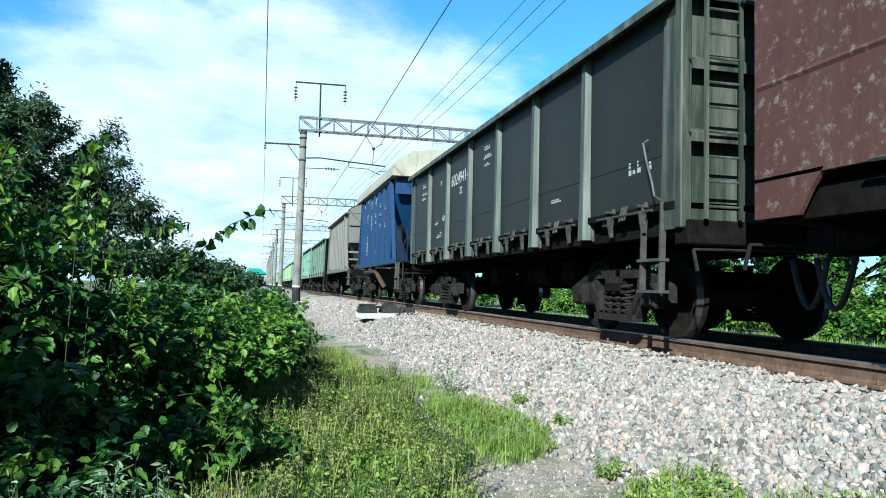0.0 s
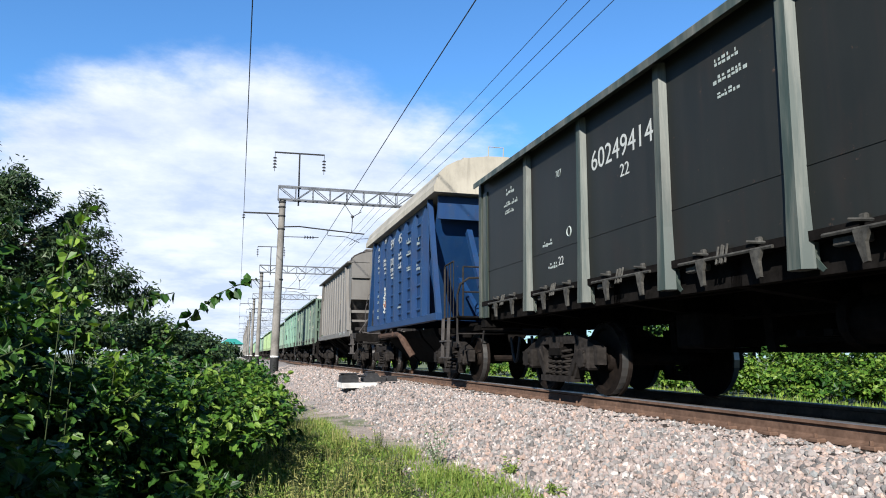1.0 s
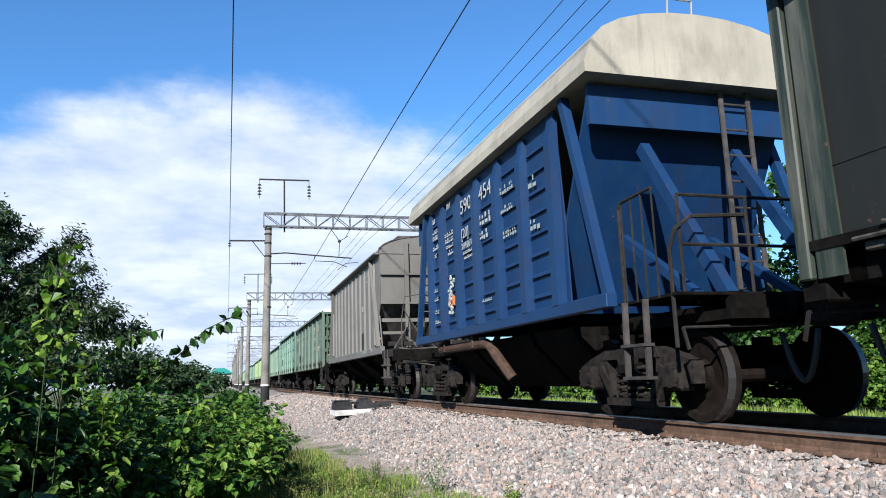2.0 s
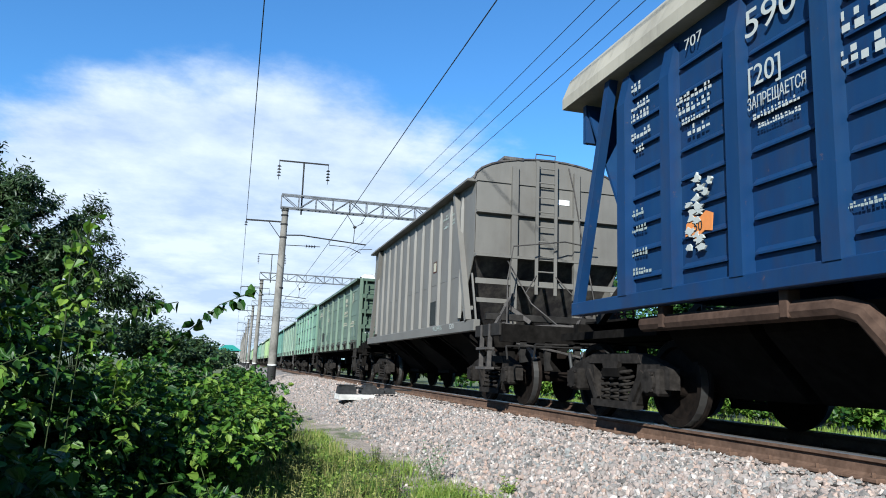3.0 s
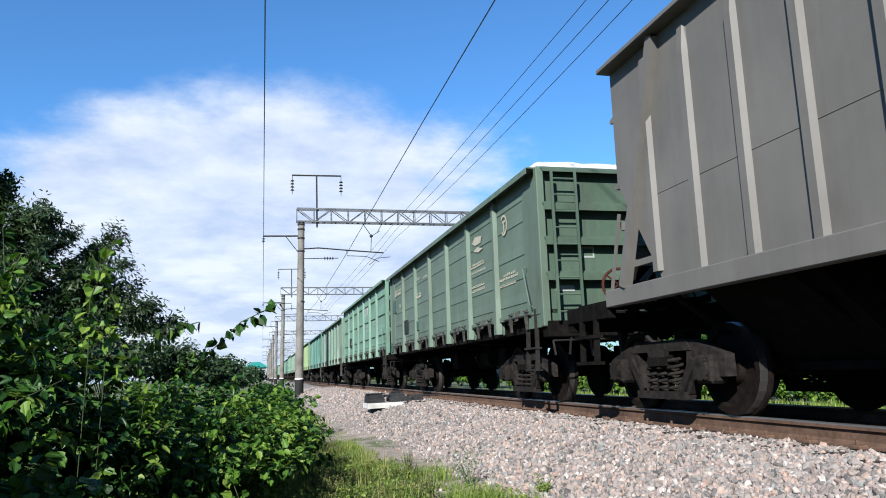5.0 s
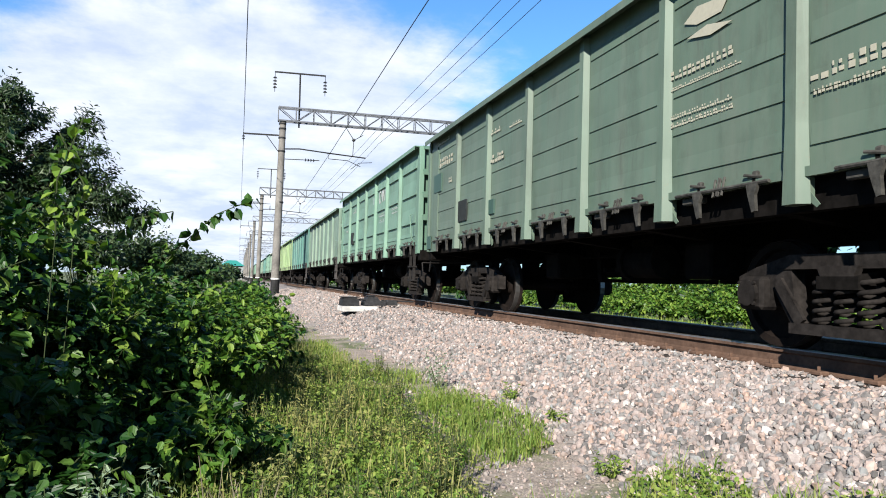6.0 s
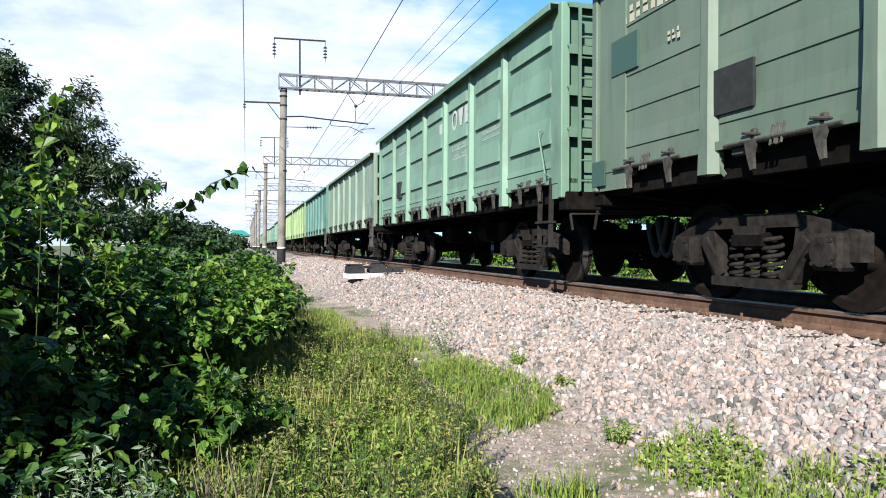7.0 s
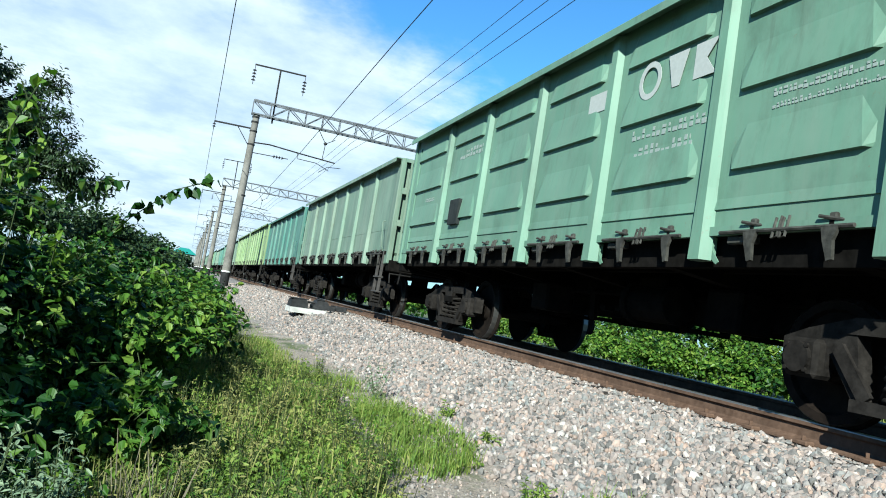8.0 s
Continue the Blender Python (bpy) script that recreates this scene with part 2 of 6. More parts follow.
M_TAR = rough_mat("black_mast_paint", (0.00923, 0.00923, 0.00983), (0.0246, 0.0246, 0.0246), 9, 0.7)
M_WHITE = plain("white_paint", (0.531, 0.531, 0.517), 0.6)
M_GALV = rough_mat("galvanised_steel", (0.0788, 0.084, 0.0938), (0.138, 0.143, 0.152), 10, 0.55, 0.5)
M_PORC = plain("dark_porcelain", (0.0307, 0.0277, 0.0307), 0.25)
M_WIRE = plain("oxidised_wire", (0.0225, 0.0225, 0.024), 0.6, 0.5)
M_BOXES = rough_mat("black_housing_paint", (0.0111, 0.0111, 0.0123), (0.0307, 0.0307, 0.0319), 12, 0.6)
M_SLAB = rough_mat("pale_concrete", (0.389, 0.376, 0.357), (0.49, 0.477, 0.452), 9, 0.9)
M_PAINTW = plain("faded_white_lettering", (0.252, 0.262, 0.252), 0.7)
M_PAINTS = plain("weak_white_lettering", (0.179, 0.204, 0.192), 0.7)
M_PAINTY = plain("cream_lettering", (0.244, 0.23, 0.177), 0.7)
M_ORANGE = plain("orange_sticker", (0.4, 0.135, 0.0307), 0.6)
M_PATCHG = plain("dark_green_patch", (0.0185, 0.0461, 0.0338), 0.6)
M_PATCHK = rough_mat("charcoal_patch", (0.0111, 0.0135, 0.0135), (0.0215, 0.0246, 0.0246), 12, 0.8)
M_LOAD = rough_mat("white_bulk_load", (0.364, 0.364, 0.357), (0.49, 0.49, 0.49), 9, 0.95, relief=0.6, dist=0.03)
M_REDP = rough_mat("faded_red_wheel_paint", (0.0277, 0.00925, 0.00675), (0.0675, 0.0185, 0.0123), 14, 0.8)
M_HOSE = plain("black_rubber", (0.009, 0.009, 0.009), 0.7)
M_STONE = stony("crushed_stone")
# wheel steel darkened to stand for the wagon's shade on it
M_SHADEWHEEL = rough_mat("shaded_wheel_steel", (0.00443, 0.00332, 0.00295), (0.0129, 0.00924, 0.00738), 10, 0.8, gloss=0.06)
M_GRASS = leafy("grass_blade", [(0.0, (0.068, 0.122, 0.020)), (0.5, (0.122, 0.180, 0.034)), (1.0, (0.205, 0.225, 0.062))], 0.3, 0.6)
M_SEED = leafy("seed_head", [(0.0, (0.135, 0.155, 0.048)), (0.6, (0.200, 0.195, 0.070)), (1.0, (0.255, 0.225, 0.100))], 0.3, 0.8)
M_LEAF = leafy("broad_leaf", [(0.0, (0.00522, 0.0219, 0.00404)), (0.45, (0.014, 0.0438, 0.00719)), (0.8, (0.0303, 0.0725, 0.011)), (1.0, (0.0719, 0.118, 0.0203))], 0.18)
M_LEAFY = leafy("young_leaf", [(0.0, (0.0268, 0.0719, 0.00837)), (0.5, (0.0657, 0.131, 0.018)), (1.0, (0.144, 0.204, 0.036))], 0.3)
M_LEAFD = leafy("tree_leaf", [(0.0, (0.0106, 0.0233, 0.00927)), (0.6, (0.0233, 0.0431, 0.0173)), (1.0, (0.0532, 0.0796, 0.0332))], 0.2)
M_LEAFS = leafy("sage_leaf", [(0.0, (0.0797, 0.12, 0.0797)), (1.0, (0.159, 0.206, 0.14))], 0.2, 0.7)
M_BARK = rough_mat("bark", (0.026, 0.020, 0.015), (0.066, 0.052, 0.040), 18, 0.95)
M_STEM = rough_mat("green_stem", (0.020, 0.032, 0.012), (0.048, 0.062, 0.024), 18, 0.9)
M_STALK = rough_mat("dry_stalk", (0.096, 0.084, 0.057), (0.18, 0.162, 0.114), 18, 0.9)
M_ROOFG = plain("teal_roof_sheet", (0.0185, 0.148, 0.123), 0.5)
M_WALLW = rough_mat("pale_plaster", (0.166, 0.177, 0.17), (0.221, 0.229, 0.221), 2, 0.9)
M_GLASS = plain("dark_window_glass", (0.0185, 0.0246, 0.0307), 0.1)


# ---- mesh tools ----
def box(bm, x0, x1, y0, y1, z0, z1, bev=0.0):
    v = [bm.verts.new((x, y, z)) for z in (z0, z1) for y in (y0, y1) for x in (x0, x1)]
    fs = [bm.faces.new([v[i] for i in q]) for q in ((0, 2, 3, 1), (4, 5, 7, 6), (0, 1, 5, 4), (2, 6, 7, 3), (0, 4, 6, 2), (1, 3, 7, 5))]
    if bev:
        bmesh.ops.bevel(bm, geom=list({e for f in fs for e in f.edges}), offset=bev, segments=1, affect="EDGES")


def prism(bm, ring, a, b, axis="y"):
    """A closed outline in the two other axes, drawn out from a to b along the axis."""
    def at(p, q, w):
        return {"x": (w, p, q), "y": (p, w, q), "z": (p, q, w)}[axis]
    r0 = [bm.verts.new(at(p, q, a)) for p, q in ring]
    r1 = [bm.verts.new(at(p, q, b)) for p, q in ring]
    n = len(ring)
    for i in range(n):
        bm.faces.new((r0[i], r0[(i + 1) % n], r1[(i + 1) % n], r1[i]))
    bm.faces.new(r0[::-1])
    bm.faces.new(r1)


def rod(bm, p, q, r, seg=8, r2=None):
    """A round bar from p to q."""
    p, q = Vector(p), Vector(q)
    m = (q - p).to_track_quat("Z", "Y").to_matrix()
    r2 = r if r2 is None else r2
    a = [bm.verts.new(p + m @ Vector((r * math.cos(t), r * math.sin(t), 0))) for t in (2 * math.pi * i / seg for i in range(seg))]
    b = [bm.verts.new(q + m @ Vector((r2 * math.cos(t), r2 * math.sin(t), 0))) for t in (2 * math.pi * i / seg for i in range(seg))]
    for i in range(seg):
        bm.faces.new((a[i], a[(i + 1) % seg], b[(i + 1) % seg], b[i]))
    bm.faces.new(a[::-1])
    bm.faces.new(b)


def beam(bm, p, q, w, h):
    """A flat or square bar from p to q, w wide and h deep."""
    p, q = Vector(p), Vector(q)
    m = (q - p).to_track_quat("Z", "Y").to_matrix()
    c = [(-w / 2, -h / 2), (w / 2, -h / 2), (w / 2, h / 2), (-w / 2, h / 2)]
    a = [bm.verts.new(p + m @ Vector((x, y, 0))) for x, y in c]
    b = [bm.verts.new(q + m @ Vector((x, y, 0))) for x, y in c]
    for i in range(4):
        bm.faces.new((a[i], a[(i + 1) % 4], b[(i + 1) % 4], b[i]))
    bm.faces.new(a[::-1])
    bm.faces.new(b)


def tube(bm, pts, r, seg=6):
    """One bent round bar through the points."""
    p = [Vector(q) for q in pts]
    rings, side = [], None
    for i, q in enumerate(p):
        d = (p[min(i + 1, len(p) - 1)] - p[max(i - 1, 0)]).normalized()
        if side is None:
            side = d.orthogonal().normalized()
        side = (side - d * side.dot(d)).normalized()
        up = d.cross(side)
        rings.append([bm.verts.new(q + (side * math.cos(t) + up * math.sin(t)) * r) for t in (2 * math.pi * k / seg for k in range(seg))])
    for a, b in zip(rings, rings[1:]):
        for k in range(seg):
            bm.faces.new((a[k], a[(k + 1) % seg], b[(k + 1) % seg], b[k]))
    bm.faces.new(rings[0][::-1]), bm.faces.new(rings[-1])


def torus(bm, c, axis, R, r, n=20, seg=6):
    m = Vector(axis).to_track_quat("Z", "Y").to_matrix()
    rings = []
    for i in range(n):
        t = 2 * math.pi * i / n
        d = Vector((math.cos(t), math.sin(t), 0))
        rings.append([bm.verts.new(Vector(c) + m @ (d * (R + r * math.cos(u)) + Vector((0, 0, r * math.sin(u))))) for u in (2 * math.pi * k / seg for k in range(seg))])
    for i in range(n):
        for k in range(seg):
            bm.faces.new((rings[i][k], rings[(i + 1) % n][k], rings[(i + 1) % n][(k + 1) % seg], rings[i][(k + 1) % seg]))


def coil(bm, c, R, r, height, turns, seg=6, n=12):
    rings = []
    for i in range(turns * n + 1):
        t = 2 * math.pi * i / n
        d = Vector((math.cos(t), math.sin(t), 0))
        p = Vector(c) + d * R + Vector((0, 0, height * i / (turns * n)))
        rings.append([bm.verts.new(p + d * r * math.cos(u) + Vector((0, 0, r * math.sin(u)))) for u in (2 * math.pi * k / seg for k in range(seg))])
    for p, q in zip(rings, rings[1:]):
        for k in range(seg):
            bm.faces.new((p[k], q[k], q[(k + 1) % seg], p[(k + 1) % seg]))
    bm.faces.new(rings[0]), bm.faces.new(rings[-1][::-1])


def mesh_of(bm, name, mat, smooth=False):
    bmesh.ops.recalc_face_normals(bm, faces=bm.faces)
    me = bpy.data.meshes.new(name)
    bm.to_mesh(me)
    bm.free()
    me.materials.append(mat)
    if smooth:
        me.shade_smooth()
    return me


def part(name, bm, mat, parent, label="", smooth=False):
    me = bm if isinstance(bm, bpy.types.Mesh) else mesh_of(bm, name, mat, smooth)
    ob = new(name, me)
    ob.parent = parent
    return tagged(ob, label)


def shape(fn, *a, **k):
    bm = bmesh.new()
    fn(bm, *a, **k)
    return bm


def soup(name, verts, faces, mat):
    me = bpy.data.meshes.new(name)
    me.from_pydata(verts.reshape(-1, 3).tolist(), [], faces.tolist())
    me.materials.append(mat)
    return me


def lettering(name, words, u, z, height, x, mat, parent, width=None):
    """Painted writing on a wall that faces the -x side, from u running towards -y."""
    cu = bpy.data.curves.new(name, "FONT")
    cu.body, cu.size, cu.extrude, cu.space_character = words, height * 1.38, 0.001, 1.0
    tmp = bpy.data.objects.new(name, cu)
    me = bpy.data.meshes.new_from_object(tmp)
    bpy.data.objects.remove(tmp)
    me.materials.clear()
    me.materials.append(mat)
    xs = [v.co.x for v in me.vertices]
    k = width / (max(xs) - min(xs)) if width else 1.0
    for v in me.vertices:
        v.co = Vector((x - 0.003 - v.co.z, u - (v.co.x - min(xs)) * k, z + v.co.y))
    ob = new(name, me)
    ob.parent = parent
    return ob


def bars(name, rows, x, mat, parent):
    """Unreadable writing: rows of (u, z, length, height), as short uneven bars."""
    bm = bmesh.new()
    rng = random.Random(len(rows) * 7 + int(rows[0][0] * 31))
    for u, z, length, h in rows:
        s = 0.0
        while s < length:
            w = h * rng.uniform(0.3, 0.6)
            box(bm, x - 0.004, x - 0.001, u - s - w, u - s, z + h * rng.uniform(0.0, 0.15), z + h * rng.uniform(0.35, 0.5))
            if rng.random() < 0.75:
                box(bm, x - 0.004, x - 0.001, u - s - w * rng.uniform(0.3, 1), u - s, z + h * 0.58, z + h * rng.uniform(0.8, 1))
            s += w + h * rng.uniform(0.15, 0.35)
    return part(name, bm, mat, parent)


# ---- the railway ----
AX = 5.49            # middle of the track
TRAIN = []           # (wagon, its place along the track at the start)
WHEELS = []          # turning wheelsets
WHEEL_R = 0.475


def smooth01(t):
    t = min(1.0, max(0.0, t))
    return t * t * (3 - 2 * t)


def bed_z(x, y):
    """The height of the ballast or soil."""
    far = smooth01((y - 10) / 10)
    toe = 2.35 - 0.9 * far
    top = 3.95 - 0.75 * far
    if x >= AX:
        x = 2 * AX - x
        toe, top = 2.0, 3.6
    base = -0.70 + 0.05 * noise.noise((x * 0.5, y * 0.4, 0)) - 0.02 * max(0.0, min(6.0, -x))
    t = smooth01((x - toe + 0.15) / (top - toe + 0.15)) * 0.5 + 0.5 * min(1, max(0, (x - toe) / (top - toe)))
    return base + (-0.215 - base) * t


def ground():
    xs = np.unique(np.r_[-2500, -1200, -500, -200, -90, -50, -30, np.arange(-20, -4, 2.0), np.arange(-4, 13.01, 0.17), np.arange(14, 30, 2.0), 40, 60, 100, 250, 600, 1300, 2500])
    ys = np.unique(np.r_[-800, -300, -100, -50, -25, -15, np.arange(-8, 24, 0.25), np.arange(24, 60, 1.0), np.arange(60, 150, 5.0), 180, 230, 300, 450, 700, 1200, 2000, 3500])
    bm = bmesh.new()
    grid = [[bm.verts.new((x, y, bed_z(x, y) + 0.012 * noise.noise((x * 3, y * 3, 1)))) for x in xs] for y in ys]
    for j in range(len(ys) - 1):
        for i in range(len(xs) - 1):
            f = bm.faces.new((grid[j][i], grid[j][i + 1], grid[j + 1][i + 1], grid[j + 1][i]))
            f.smooth = True
    ob = new("ground", mesh_of(bm, "ground", ground_mat(), True))
    return tagged(ob, "dry trackside soil with turf and a bed of crushed stone", "ground", kind="structure")


def ground_mat():
    mt2, nt, b = nodes("trackside_ground")
    tc, sep = nt.nodes.new("ShaderNodeTexCoord"), nt.nodes.new("ShaderNodeSeparateXYZ")
    nt.links.new(tc.outputs["Object"], sep.inputs[0])

    def m(op, a, c):
        q = nt.nodes.new("ShaderNodeMath")
        q.operation = op
        for i, v in enumerate((a, c)):
            if isinstance(v, (int, float)):
                q.inputs[i].default_value = v
            else:
                nt.links.new(v, q.inputs[i])
        return q.outputs[0]
    wob = noise_tex(nt, 1.6, 5)
    far = nt.nodes.new("ShaderNodeMapRange")
    far.interpolation_type = "SMOOTHSTEP"
    far.inputs["From Min"].default_value, far.inputs["From Max"].default_value = 10, 20
    far.inputs["To Min"].default_value, far.inputs["To Max"].default_value = 2.45, 1.6
    nt.links.new(sep.outputs[1], far.inputs["Value"])
    # stone lies between the toes on both sides of the track
    left = m("SUBTRACT", sep.outputs[0], far.outputs[0])
    right = m("SUBTRACT", 8.6, sep.outputs[0])
    inside = m("ADD", m("MINIMUM", left, right), m("MULTIPLY", m("SUBTRACT", wob, 0.5), 1.1))
    k = nt.nodes.new("ShaderNodeMapRange")
    k.inputs["From Min"].default_value, k.inputs["From Max"].default_value = -0.12, 0.12
    nt.links.new(inside, k.inputs["Value"])
    v = nt.nodes.new("ShaderNodeTexVoronoi")
    v.inputs["Scale"].default_value = 17
    nt.links.new(tc.outputs["Object"], v.inputs["Vector"])
    stone = ramp_of(nt, v.outputs["Color"], [(0.1, (0.115, 0.106, 0.103)), (0.4, (0.207, 0.174, 0.158)), (0.7, (0.171, 0.166, 0.166)), (0.95, (0.286, 0.251, 0.23))])
    stone = mixc(nt, 1.0, stone, ramp_of(nt, v.outputs["Distance"], [(0.3, (1, 1, 1)), (0.8, (0.5, 0.48, 0.47))]), "MULTIPLY")
    soil = ramp_of(nt, noise_tex(nt, 7, 7, 0.7), [(0.3, (0.124, 0.102, 0.0834)), (0.55, (0.21, 0.178, 0.152)), (0.75, (0.297, 0.265, 0.235))])
    grit = nt.nodes.new("ShaderNodeTexVoronoi")
    grit.inputs["Scale"].default_value = 70
    nt.links.new(tc.outputs["Object"], grit.inputs["Vector"])
    soil = mixc(nt, 1.0, soil, ramp_of(nt, grit.outputs["Color"], [(0.15, (0.62, 0.6, 0.58)), (0.5, (0.98, 0.96, 0.94)), (0.9, (1.4, 1.34, 1.28))]), "MULTIPLY")
    turf = ramp_of(nt, noise_tex(nt, 2.3, 6, 0.7), [(0.3, (0.0289, 0.0392, 0.0115)), (0.55, (0.0618, 0.078, 0.0226)), (0.8, (0.123, 0.119, 0.0535))])
    # the worn path near the stones is bare; the rest is grown over
    path = nt.nodes.new("ShaderNodeMapRange")
    path.inputs["From Min"].default_value, path.inputs["From Max"].default_value = 0.50, 0.62
    nt.links.new(noise_tex(nt, 1.1, 4), path.inputs["Value"])
    away = nt.nodes.new("ShaderNodeMapRange")
    away.inputs["From Min"].default_value, away.inputs["From Max"].default_value = 1.35, 0.9
    nt.links.new(m("ADD", sep.outputs[0], m("MULTIPLY", m("SUBTRACT", wob, 0.5), 0.9)), away.inputs["Value"])
    grown = m("MAXIMUM", m("MAXIMUM", path.outputs[0], away.outputs[0]), m("GREATER_THAN", sep.outputs[0], 8.0))
    c = mixc(nt, k.outputs[0], mixc(nt, grown, soil, turf), stone)
    nt.links.new(c, b.inputs["Base Color"])
    b.inputs["Roughness"].default_value = 0.95
    inv = m("MULTIPLY", m("SUBTRACT", 1.0, v.outputs["Distance"]), k.outputs[0])
    bump(nt, b, m("ADD", inv, m("MULTIPLY", noise_tex(nt, 14, 8, 0.7), 0.6)), 0.8, 0.035)
    return mt2


def stones():
    """Loose crushed stone on the near shoulder."""
    rng = np.random.default_rng(3)
    phi = (1 + 5 ** 0.5) / 2
    base = np.array([(-1, phi, 0), (1, phi, 0), (-1, -phi, 0), (1, -phi, 0), (0, -1, phi), (0, 1, phi), (0, -1, -phi), (0, 1, -phi), (phi, 0, -1), (phi, 0, 1), (-phi, 0, -1), (-phi, 0, 1)]) / 1.9
    tri = np.array([(0, 11, 5), (0, 5, 1), (0, 1, 7), (0, 7, 10), (0, 10, 11), (1, 5, 9), (5, 11, 4), (11, 10, 2), (10, 7, 6), (7, 1, 8), (3, 9, 4), (3, 4, 2), (3, 2, 6), (3, 6, 8), (3, 8, 9), (4, 9, 5), (2, 4, 11), (6, 2, 10), (8, 6, 7), (9, 8, 1)])
    pts = []
    for y0, y1, count in ((-5, 1.2, 9000), (1.2, 6, 14500), (6, 12, 13000), (12, 26, 13000), (26, 48, 9000)):
        ys = rng.uniform(y0, y1, count)
        for y in ys:
            far = smooth01((y - 10) / 10)
            x = rng.uniform(2.15 - 0.9 * far, 4.75)
            edge = 2.45 - 0.9 * far + 0.35 * noise.noise((0, y * 0.7, 4))
            if x < edge and rng.random() > 0.25 * math.exp(-(edge - x) * 5):
                continue
            pts.append((x, y))
    for k in range(700):        # strays on the path
        y = rng.uniform(1.5, 9)
        pts.append((rng.uniform(0.9, 2.6), y))
    coarse = len(pts)
    for k in range(6500):       # grit on the bare soil
        y = 1.5 + 8.5 * rng.random() ** 1.3
        pts.append((rng.uniform(0.75, 2.65), y))
    V = np.empty((len(pts), 12, 3))
    for i, (x, y) in enumerate(pts):
        s = rng.uniform(0.012, 0.030) * (1.35 if rng.random() < 0.12 else 1.0)
        if i >= coarse:
            s *= 0.34
        elif x < 2.1:
            s *= 0.7
        elif y > 26:
            s *= 1.5
        q = np.array(Euler(rng.uniform(0, 6.28, 3)).to_matrix())
        shp = base * rng.uniform(0.72, 1.25, (12, 1)) * np.array([1.25, 0.95, 0.7])
        V[i] = (shp * s) @ q.T + (x, y, bed_z(x, y) + s * rng.uniform(0.1, 0.7))
    F = (tri[None] + 12 * np.arange(len(pts))[:, None, None]).reshape(-1, 3)
    ob = new("ballast_stones", soup("ballast_stones", V, F, M_STONE))
    return tagged(ob, "pinkish grey crushed stone heaped along the rail", "gravel", kind="stuff")


def track():
    t = tagged(new("railway_track"), "railway track with brown rusted rails on concrete sleepers", "railway track", kind="structure")
    prof = [(-0.075, -0.18), (0.075, -0.18), (0.075, -0.165), (0.02, -0.145), (0.009, -0.13), (0.009, -0.055), (0.037, -0.04), (0.037, -0.012),
            (-0.037, -0.012), (-0.037, -0.04), (-0.009, -0.055), (-0.009, -0.13), (-0.02, -0.145), (-0.075, -0.165)]
    head = [(-0.037, -0.012), (0.037, -0.012), (0.035, -0.003), (0.028, 0.0), (-0.028, 0.0), (-0.035, -0.003)]
    for s in (-0.797, 0.797):
        r = part("rail", shape(prism, [(AX + s + x, z) for x, z in prof], -60, 900), M_RAIL, t, "brown rusted steel rail")
        part("rail_head", shape(prism, [(AX + s + x, z) for x, z in head], -60, 900), M_RAILTOP, r, "shiny worn running surface")
    bm = bmesh.new()
    prism(bm, [(-0.14, -0.22), (0.14, -0.22), (0.10, -0.02), (-0.10, -0.02)], -1.35, 1.35, "x")
    me = mesh_of(bm, "sleeper", M_SLEEPER)
    cl = bmesh.new()
    for s in (-0.797, 0.797):
        for d in (-0.11, 0.11):
            box(cl, s + d - 0.045, s + d + 0.045, -0.07, 0.07, -0.185, -0.145, 0.01)
            rod(cl, (s + d, 0, -0.15), (s + d, 0, -0.11), 0.014, 6)
    cme = mesh_of(cl, "rail_fastener", M_RAIL)
    for k in range(150):
        y = -12 + 0.545 * k
        o = part("sleeper", me, None, t)
        o.location = (AX, y, -0.165)
        f = part("rail_fastener", cme, None, o)
        f.location = (0, 0, 0.165)


